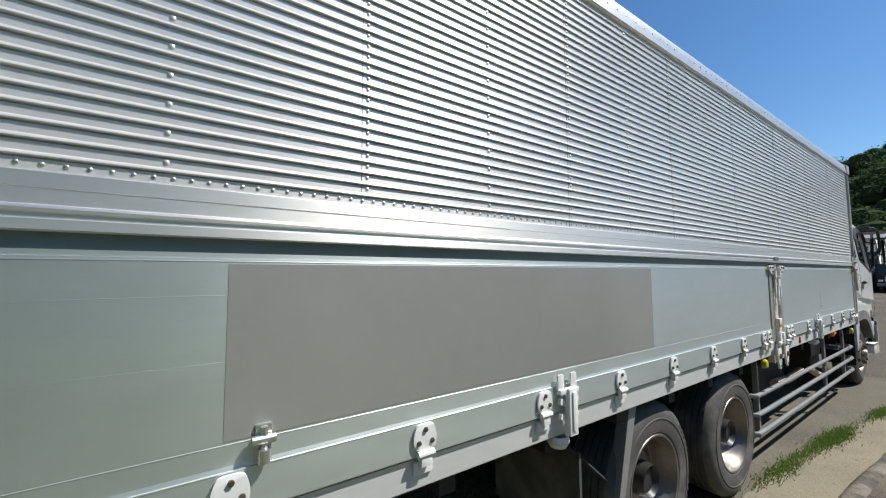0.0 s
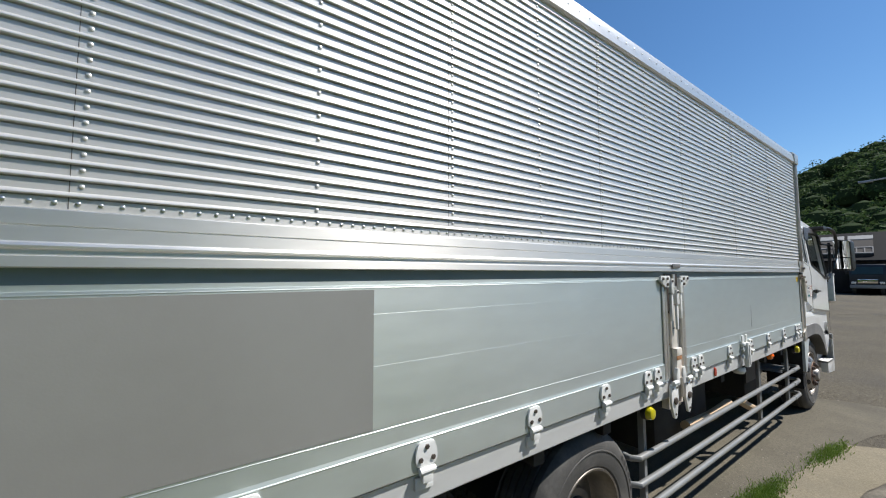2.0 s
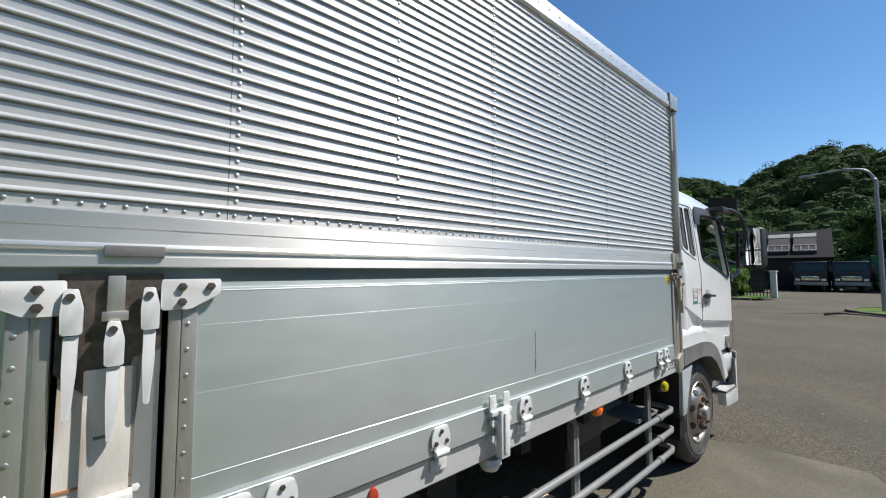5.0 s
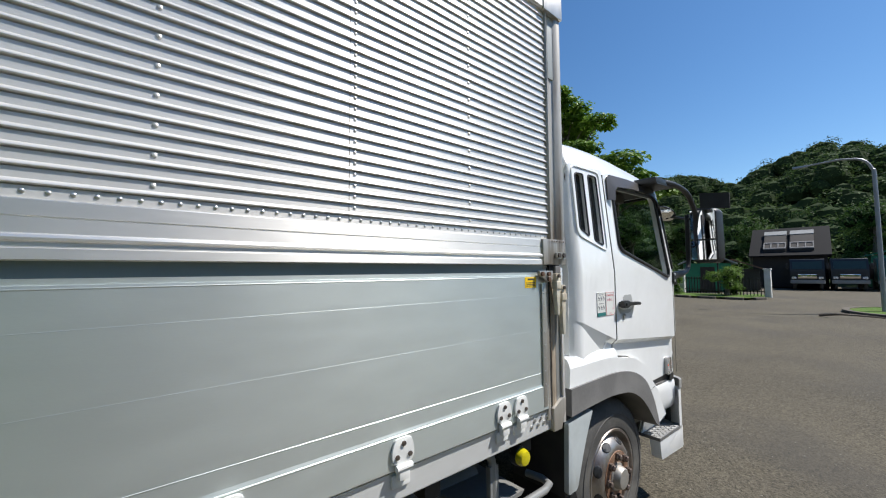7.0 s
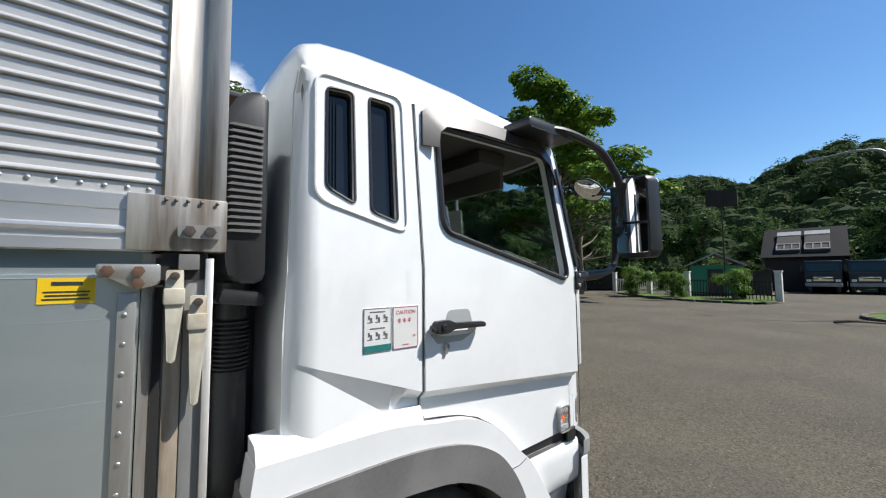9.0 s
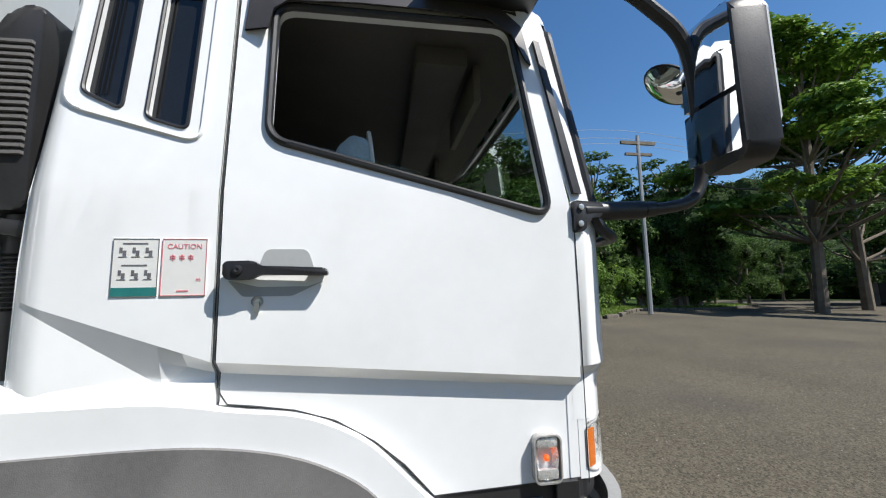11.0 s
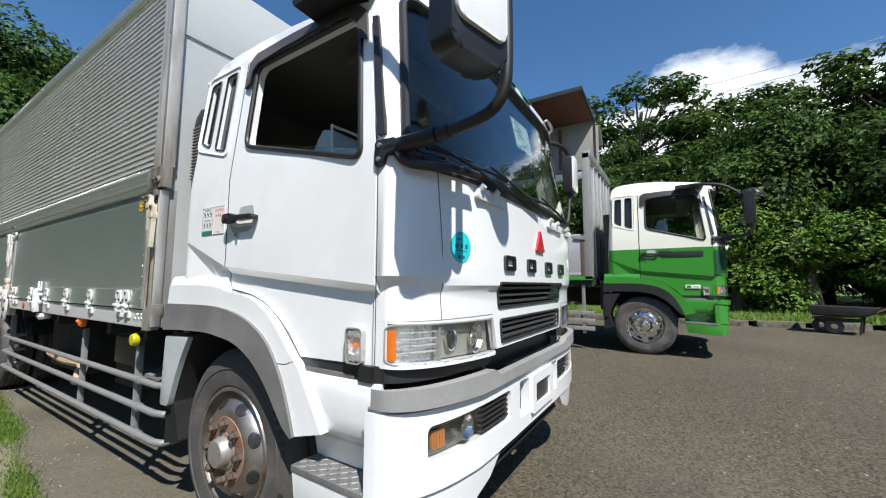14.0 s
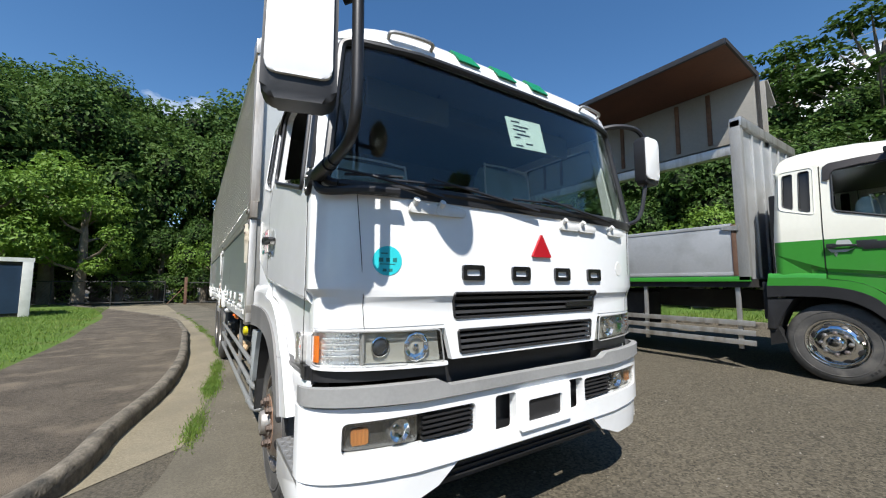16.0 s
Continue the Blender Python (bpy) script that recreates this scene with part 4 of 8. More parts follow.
    bumper = part("bumper", bpan([(0.016, 0.59), (0.016, 0.885), (0.5, 0.862), (Y2 - 0.5, 0.862), (Y2 - 0.016, 0.885), (Y2 - 0.016, 0.59), (Y2 - 0.5, 0.565), (0.5, 0.565)],
                                 [soften([(0.165, 0.688), (0.165, 0.818), (0.82, 0.814), (0.815, 0.668)], 0.03), soften([(Y2 - 0.165, 0.688), (Y2 - 0.165, 0.818), (Y2 - 0.82, 0.814), (Y2 - 0.815, 0.668)], 0.03),
                                  soften([(0.948, 0.634), (0.948, 0.824), (1.092, 0.824), (1.092, 0.634)], 0.02), soften([(1.655, 0.64), (1.655, 0.826), (1.520, 0.826), (1.520, 0.64)], 0.02)],
                                 0.0, 0.05), lower, lorry, "painted front bumper with fog lamps", 40)
    part("bumper_lip", bpan(lip, [], 0.022, 0.045), M["bumper_grey"] if white else lower, bumper, "scuffed grey bumper edge" if white else "", 40)
    part("bumper_back", bpan([(0.1, 0.6), (0.1, 0.86), (Y2 - 0.1, 0.86), (Y2 - 0.1, 0.6)], [], -0.10, 0.02), M["black"], bumper)
    apron = [(0.03, 0.40), (0.02, 0.585), (0.5, 0.560), (Y2 - 0.5, 0.560), (Y2 - 0.02, 0.585), (Y2 - 0.03, 0.40), (Y2 - 0.42, 0.40), (Y2 - 0.62, 0.47), (Y2 - 0.72, 0.555), (0.72, 0.555), (0.62, 0.47), (0.42, 0.40)]
    part("apron", panel(apron, [], lambda y, z: (bump_x(y, z, -0.012 - 0.10 * max(0, 0.56 - z)), y, z), lambda y, z: (-1, 0, 0), ycuts, 0.03), lower, bumper, "", 40)
    part("lower_grille", bpan([(0.60, 0.44), (0.74, 0.545), (Y2 - 0.74, 0.545), (Y2 - 0.60, 0.44)], [], -0.07, 0.03), M["black"], bumper)
    for k in range(3):
        z = 0.465 + 0.028 * k
        part("slat", bpan([(0.68 + 0.02 * k, z), (0.68 + 0.02 * k, z + 0.008), (Y2 - 0.68 - 0.02 * k, z + 0.008), (Y2 - 0.68 - 0.02 * k, z)], [], -0.055, 0.02), M["black"], bumper)
    for flip in (False, True):
        f = (lambda b: mirrored(b)) if flip else (lambda b: b)  # noqa: E731
        fog = part("fog_lamp", f(bpan(soften([(0.18, 0.692), (0.18, 0.808), (0.515, 0.808), (0.515, 0.682)], 0.02), [], -0.045, 0.03)), M["fog_dark"], lorry, "fog lamp with amber indicator")
        part("fog_lens", f(bpan(soften([(0.18, 0.692), (0.18, 0.808), (0.515, 0.808), (0.515, 0.682)], 0.02), [], -0.006, 0.006)), M["lens"], fog)
        part("indicator", f(bpan(soften([(0.212, 0.716), (0.212, 0.782), (0.282, 0.782), (0.282, 0.716)], 0.012), [], -0.028, 0.012)), M["amber_dull"], fog, "amber indicator")
        part("fog_bowl", f(lathe(B(), [(0.052, 0.006), (0.047, 0.006), (0.032, -0.014), (0.012, -0.020), (0.012, 0.0), (0, 0.003)], 18, Matrix.Translation((bump_x(0.42, 0.74, -0.026), 0.42, 0.748)) @ pose(0, 0, 0, 0, 90, 0))), M["chrome"], fog)
        for k in range(4):
            part("lens_rib", f(bpan([(0.216 + 0.016 * k, 0.716), (0.216 + 0.016 * k, 0.782), (0.220 + 0.016 * k, 0.782), (0.220 + 0.016 * k, 0.716)], [], -0.024, 0.006)), M["amber_dull"], fog)
        for k in range(5):
            z = 0.692 + 0.023 * k
            part("slat", f(bpan([(0.53, z), (0.53, z + 0.009), (0.81, z + 0.009), (0.81, z)], [], -0.012, 0.03)), M["black"], bumper)
    # number plate bracket, empty
    plate = panel(rounded(1.110, 1.515, 0.614, 0.828, 0.014), [rounded(1.170, 1.440, 0.656, 0.772, 0.014)], lambda y, z: (bump_x(y, z, 0.018), y, z), lambda y, z: (-1, 0, 0), [], 0.02)
    pb = part("plate_bracket", plate, lower, bumper, "empty number plate frame")
    # black sheet on the bumper, painted in for the dark of the hole
    part("plate_hole_sheet", bpan([(1.165, 0.652), (1.165, 0.776), (1.445, 0.776), (1.445, 0.652)], [], 0.003, 0.002), M["black"], pb)

    # wheel arch: painted band, grey flare, mud guard, step
    def arch(pts, k=5):
        return [(p.x, p.z) for p in curve_pts([(x, 0, z) for x, z in pts], k)]
    band_o = arch([(0.285, 1.335), (0.50, 1.335), (0.74, 1.332), (0.94, 1.302), (1.08, 1.284), (1.19, 1.248), (1.30, 1.183), (1.43, 1.055), (1.505, 0.985), (1.585, 0.865), (1.66, 0.748)])
    band_i = arch([(0.27, 1.225), (0.50, 1.228), (0.74, 1.228), (0.90, 1.218), (1.05, 1.192), (1.17, 1.150), (1.28, 1.085), (1.365, 0.99), (1.42, 0.90), (1.465, 0.80), (1.50, 0.708)])
    flare_i = arch([(0.265, 1.07), (0.50, 1.082), (0.74, 1.086), (0.88, 1.075), (1.00, 1.058), (1.10, 1.025), (1.20, 0.97), (1.295, 0.89), (1.375, 0.80), (1.435, 0.735), (1.488, 0.700)])
    side("fender", lambda: ribbon(B(), band_o, band_i, 0.030, 0.16), lower, lorry, "painted wheel arch band")
    side("arch_flare", lambda: ribbon(B(), band_i, flare_i, 0.016, 0.30), M["plastic_grey"] if white else M["black"], lorry, "grey plastic wheel arch flare")
    def shoulder():
        bm = B()
        rows = [[bm.verts.new((x, y + s, z + dz)) for y, z in ((0.0305, 1.332), (0.046, 1.375), (0.056, 1.386), (0.14, 1.392), (0.14, 1.30), (0.0305, 1.30))] for x, s, dz in ((0.287, 0.0, 0.0), (0.31, 0.0, 0.0), (0.55, 0.0, 0.0), (0.874, 0.0, -0.010))]
        for a, b in zip(rows, rows[1:]):
            for k in range(6):
                bm.faces.new((a[k], b[k], b[(k + 1) % 6], a[(k + 1) % 6]))
        bm.faces.new(rows[0])
        bm.faces.new(rows[-1][::-1])
        return bm
    side("fender_top", shoulder, lower, lorry, "", 38)
    def arch_gap():
        pts = [(0.883, 1.36), (0.885, 1.345), (0.905, 1.316), (0.97, 1.308), (1.08, 1.29), (1.19, 1.255), (1.30, 1.19), (1.385, 1.12), (1.44, 1.06), (1.47, 1.027), (1.926, 1.036)]
        return tube(B(), [(x, lean(z) + crease(x, z) - 0.002, z - 0.001) for x, z in pts], 0.0020, 5)
    side("panel_gap", arch_gap, M["black"], lorry)
    side("panel_gap", lambda: tube(B(), [(1.362, 0.0298, 0.992), (1.420, 0.0298, 0.994), (1.470, 0.0298, 1.012)], 0.0016, 5), M["black"], lorry)
    side("wheel_housing", lambda: ribbon(B(), flare_i, [(x * 0.94 + 0.05, z - 0.02) for x, z in flare_i], 0.30, 0.95), M["chassis"], lorry)
    side("mud_guard", lambda: prism(B(), soften([(0.262, 1.030), (0.535, 1.045), (0.500, 0.985), (0.452, 0.900), (0.405, 0.80), (0.365, 0.70), (0.340, 0.635), (0.245, 0.632)], 0.012), "y", 0.035, 0.065, 0.006), M["guard_shade"] if white else M["black"], lorry, "mud guard behind the front wheel, greyed for its shade")
    side("mud_flap", lambda: prism(B(), [(0.255, 0.66), (0.345, 0.66), (0.425, 0.45), (0.255, 0.40)], "y", 0.068, 0.45), M["rubber_dark"], lorry, "black rubber mud flap")
    side("guard_inner", lambda: prism(B(), [(0.28, 1.055), (0.545, 1.055), (0.46, 0.93), (0.37, 0.72), (0.33, 0.60), (0.25, 0.60)], "y", 0.066, 0.45), M["chassis"], lorry)
    side("sill", lambda: prism(B(), [(1.462, 1.030), (1.500, 0.965), (1.945, 0.962), (1.945, 1.036)], "y", 0.072, 0.10), M["black"], lorry, "black sill joint under the door")
    side("sill_trim", lambda: prism(B(), soften([(1.498, 0.992), (1.512, 0.972), (1.80, 0.972), (1.80, 0.990)], 0.004), "y", 0.066, 0.074, 0.002), M["plastic_grey"], lorry)
    def lower_panel():
        """Smooth white panel under the door, hollowed towards the step."""
        bm = B()
        prof = ((0.972, 0.064), (0.955, 0.056), (0.90, 0.054), (0.82, 0.056), (0.765, 0.064), (0.735, 0.082), (0.715, 0.108), (0.690, 0.130), (0.600, 0.150))
        xs = (1.40, 1.48, 1.56, 1.64, 1.72, 1.80, 1.88, 1.943)
        rows = [[bm.verts.new((max(x, 1.50), y + 0.012 * max(0.0, 1.55 - x) / 0.15, z)) for z, y in prof] for x in xs]
        back = [[bm.verts.new((v.co.x, v.co.y + 0.02, v.co.z)) for v in r] for r in rows]
        for a, b in zip(rows, rows[1:]):
            for k in range(len(prof) - 1):
                bm.faces.new((a[k], b[k], b[k + 1], a[k + 1]))
        for a, b in zip(back, back[1:]):
            for k in range(len(prof) - 1):
                bm.faces.new((a[k], a[k + 1], b[k + 1], b[k]))
        for k in range(len(prof) - 1):
            bm.faces.new((rows[-1][k], back[-1][k], back[-1][k + 1], rows[-1][k + 1]))
        for a, b, c, d in zip(rows, rows[1:], back, back[1:]):
            bm.faces.new((a[0], c[0], d[0], b[0]))
        bmesh.ops.remove_doubles(bm, verts=bm.verts[:], dist=1e-5)
        return bm
    side("lower_panel", lower_panel, lower, lorry, "smooth painted panel between wheel arch and bumper", 50)
    side("step_skirt", lambda: prism(B(), soften([(1.50, 0.60), (1.53, 0.43), (1.99, 0.40), (1.99, 0.58), (1.90, 0.56)], 0.012), "y", 0.022, 0.10, 0.006), lower, lorry)
    steps = side("step_plate", lambda: prism(B(), [(1.50, 0.575), (1.50, 0.60), (1.96, 0.592), (1.96, 0.567)], "y", 0.018, 0.28, 0.004), M["tread"], lorry, "grey chequered step plate")
    for s, flip in zip(steps, (False, True)):
        bm = B()
        for i in range(15):
            for j in range(8):
                cx, cy = 1.52 + 0.030 * i, 0.036 + 0.030 * j
                a = 45 if (i + j) % 2 else -45
                m = Matrix.Translation((cx, cy, 0.60 - 0.008 * (cx - 1.47) / 0.46 + 0.001)) @ pose(0, 0, 0, 0, 0, a)
                vs = [bm.verts.new(m @ Vector(p)) for p in ((-0.016, -0.004, 0), (0.016, -0.004, 0), (0.016, 0.004, 0), (-0.016, 0.004, 0), (-0.012, 0, 0.003), (0.012, 0, 0.003))]
                for q in ((0, 1, 5, 4), (2, 3, 4, 5), (1, 2, 5), (3, 0, 4)):
                    bm.faces.new([vs[k] for k in q])
        part("tread_pattern", mirrored(bm) if flip else bm, M["tread"], s)["kind"] = "stuff"

    # air intake duct behind the cab, with louvres
    if white:
        duct = part("intake_duct", prism(B(), soften([(0.252, 1.92), (0.245, 2.40), (0.285, 2.475), (0.366, 2.49), (0.366, 1.86), (0.27, 1.86)], 0.03), "y", 0.14, 0.42, 0.012), M["black"], lorry, "black louvred air intake")
        for k in range(17):
            z = 2.02 + 0.021 * k
            part("louvre", prism(B(), [(0.248, z), (0.262, z + 0.008), (0.350, z + 0.010), (0.350, z)], "y", 0.128, 0.141), M["plastic_grey"], duct)
        part("duct_bracket", prism(B(), soften([(0.24, 1.80), (0.25, 1.845), (0.36, 1.83), (0.372, 1.80), (0.36, 1.785)], 0.01), "y", 0.15, 0.28, 0.006), M["black"], duct)
        at = Matrix.Translation((0.292, 0.26, 0))
        ribs = [(0.050, 1.50), (0.050, 1.575)] + [p for k in range(11) for p in ((0.045, 1.580 + 0.0145 * k), (0.056, 1.584 + 0.0145 * k), (0.056, 1.5885 + 0.0145 * k), (0.045, 1.5925 + 0.0145 * k))] + [(0.052, 1.745), (0.052, 1.86), (0.0, 1.87)]
        part("intake_hose", lathe(B(), ribs, 20, at), M["black"], duct, "ribbed black hose")
        part("intake_pipe", tube(B(), curve_pts([(0.292, 0.26, 1.54), (0.292, 0.27, 1.35), (0.29, 0.30, 1.18), (0.28, 0.5, 1.10)], 5), 0.051, 14), M["black"], duct)
        part("hose_clip", lathe(B(), [(0.053, 1.795), (0.0545, 1.797), (0.0545, 1.807), (0.053, 1.809)], 18, at), M["zinc"], duct)
        duct.matrix_basis = Matrix.Translation((-0.042, 0, 0))
    part("air_cleaner", box(B(), 0.235, 0.365, 0.45, 2.05, 0.95, 2.40, 0.03), M["black"], lorry, "black air cleaner housing behind the cab")

    # mirrors: near-side cluster on a bent arm, and a plain one on the far side
    stand = part("mirror_arm", tube(B(), curve_pts([(1.95, 0.05, 1.865), (2.12, 0.05, 1.868), (2.29, 0.058, 1.885), (2.395, 0.062, 1.915), (2.442, 0.063, 1.98), (2.453, 0.063, 2.10), (2.453, 0.060, 2.45)], 7), 0.021, 12), M["mirror_black"], lorry, "bent black mirror arm")
    part("arm_sleeve", tube(B(), [(1.97, 0.048, 1.863), (2.19, 0.052, 1.874)], 0.031, 14), M["mirror_black"], stand)
    part("arm_sleeve", tube(B(), [(2.196, 0.052, 1.8745), (2.24, 0.054, 1.879)], 0.026, 14), M["mirror_black"], stand)
    foot = part("arm_foot", prism(B(), soften([(1.925, 1.79), (1.925, 1.895), (2.03, 1.89), (2.03, 1.845), (1.975, 1.835), (1.965, 1.795)], 0.012), "y", 0.020, 0.085, 0.008), M["mirror_black"], stand)
    for x, z in ((1.950, 1.872), (1.946, 1.818)):
        part("bolt", lathe(B(), [(0.010, 0.0), (0.010, 0.006), (0.0, 0.008)], 8, Matrix.Translation((x, 0.020, z)) @ FACE_OUT), M["zinc"], stand)
    part("upper_arm", tube(B(), curve_pts([(1.50, 0.14, 2.625), (1.60, 0.02, 2.635), (1.76, -0.045, 2.635), (2.03, -0.06, 2.605), (2.20, -0.055, 2.53), (2.33, -0.045, 2.40), (2.37, -0.03, 2.05)], 7), 0.023, 10), M["mirror_black"], stand)
    part("upper_foot", prism(B(), soften([(1.46, 2.600), (1.46, 2.655), (1.86, 2.655), (1.86, 2.610)], 0.015), "y", -0.04, 0.15, 0.01), M["mirror_black"], stand)
    part("lower_arm", tube(B(), curve_pts([(2.01, 0.045, 1.85), (2.045, 0.055, 1.805), (2.095, 0.09, 1.79), (2.165, 0.20, 1.795), (2.195, 0.36, 1.80)], 6), 0.019, 8), M["mirror_black"], stand)
    house = part("mirror_housing", prism(B(), soften([(-0.235, 1.975), (-0.228, 2.47), (-0.005, 2.50), (-0.003, 1.975)], 0.045), "x", 2.395, 2.49, 0.022), M["mirror_black"], lorry, "tall wing mirror with white back")
    turn_in = Matrix.Translation((2.44, 0.0, 0)) @ pose(0, 0, 0, 0, 0, -16) @ Matrix.Translation((-2.44, 0.0, 0))
    part("mirror_back", prism(B(), soften([(-0.223, 2.055), (-0.218, 2.465), (-0.020, 2.485), (-0.018, 2.05)], 0.035), "x", 2.483, 2.503, 0.008), paint if white else M["mirror_black"], house)
    part("mirror_pane", prism(B(), MIRROR_BOW, "z", 2.195, 2.465, 0.003), M["mirror_glass"], house, "mirror glass")
    part("mirror_pane", prism(B(), MIRROR_BOW, "z", 2.005, 2.18, 0.003), M["mirror_glass"], house, "mirror glass")
    house.matrix_basis = turn_in
    face = Matrix.Translation((2.58, 0.315, 2.50)) @ pose(0, 0, 0, 0, -142, -12)
    um = part("under_mirror", lathe(B(), [(0, -0.05), (0.07, -0.042), (0.110, -0.012), (0.118, 0.0), (0.110, 0.004)], 26, face), M["mirror_black"], lorry, "round convex kerb mirror with a black back")
    part("convex_glass", lathe(B(), [(0.110, 0.003), (0.08, 0.016), (0.04, 0.024), (0, 0.026)], 26, face), M["mirror_glass"], um, "convex mirror glass")
    part("kerb_arm", tube(B(), curve_pts([(2.42, 0.02, 2.40), (2.50, 0.10, 2.42), (2.60, 0.24, 2.46), (2.605, 0.30, 2.46)], 6), 0.014, 8), M["mirror_black"], um)
    far_arm = part("far_mirror_arm", tube(B(), curve_pts([(1.72, 2.32, 2.66), (1.88, 2.52, 2.72), (1.98, 2.68, 2.70), (2.02, 2.77, 2.60)], 6), 0.022, 8), M["mirror_black"], lorry)
    part("far_lower_arm", tube(B(), curve_pts([(1.98, 2.47, 1.86), (2.02, 2.62, 1.95), (2.02, 2.75, 2.3)], 6), 0.016, 8), M["mirror_black"], far_arm)
    fh = part("far_mirror_housing", prism(B(), soften([(2.66, 2.22), (2.66, 2.62), (2.87, 2.62), (2.87, 2.22)], 0.04), "x", 1.97, 2.06, 0.02), M["mirror_black"], lorry, "wing mirror with white back")
    part("mirror_back", prism(B(), soften([(2.67, 2.26), (2.67, 2.61), (2.86, 2.61), (2.86, 2.26)], 0.035), "x", 2.053, 2.072, 0.008), paint if white else M["mirror_black"], fh)

    # A-pillar trim
    side("pillar_trim", lambda: panel([(0, 1.92), (0, 2.48), (0.030, 2.48), (0.040, 1.92)], [], lambda u, z: (door_x(z) + 0.006 + u * 0.8, lean(z) - 0.013 + u * 0.22, z), inn, [], 0.02), M["mirror_black"], lorry)

    # wipers on their pivots
    for y0, y1 in ((0.60, 0.12), (1.25, 0.55), (1.95, 1.30)):
        pts = [(front_x(y0 + (y1 - y0) * k / 8, 1.82 + 0.10 * k / 8, 0.035), y0 + (y1 - y0) * k / 8, 1.81 + 0.085 * k / 8) for k in range(9)]
        wip = part("wiper", tube(B(), pts, 0.010, 6, 0.006), M["black"], lorry, "black windscreen wiper")
        bl = [(front_x(y, 1.88, 0.014), y, 1.865 + 0.02 * k / 8) for k in range(9) for y in [y1 - 0.22 + 0.5 * k / 8] if y > 0.1]
        part("blade", tube(B(), bl, 0.007, 6), M["black"], wip)
    for yc in (0.52, 0.66, 1.55, 1.72, 2.05):
        bm = prism(B(), soften([(yc - 0.09, 1.725), (yc - 0.08, 1.78), (yc + 0.09, 1.765), (yc + 0.08, 1.725)], 0.015), "x", front_x(yc, 1.8) - 0.01, front_x(yc, 1.8) + 0.018, 0.008)
        tube(bm, [(front_x(yc, 1.8) + 0.0, yc - 0.06, 1.76), (front_x(yc, 1.8) + 0.035, yc - 0.06, 1.785)], 0.016, 8)
        part("washer_cap", bm, M["steel_white"], lorry)
    # roof front: grab rails, blocks
    for yc in (0.50, 1.98):
        pts = curve_pts([(front_x(yc - 0.12, 2.6, 0.0), yc - 0.12, 2.63), (front_x(yc - 0.10, 2.6, 0.03), yc - 0.10, 2.655), (front_x(yc + 0.10, 2.6, 0.03), yc + 0.10, 2.66), (front_x(yc + 0.12, 2.6, 0.0), yc + 0.12, 2.635)], 5)
        part("grab_rail", tube(B(), pts, 0.010, 8), M["alu_old"], lorry)
    return lorry


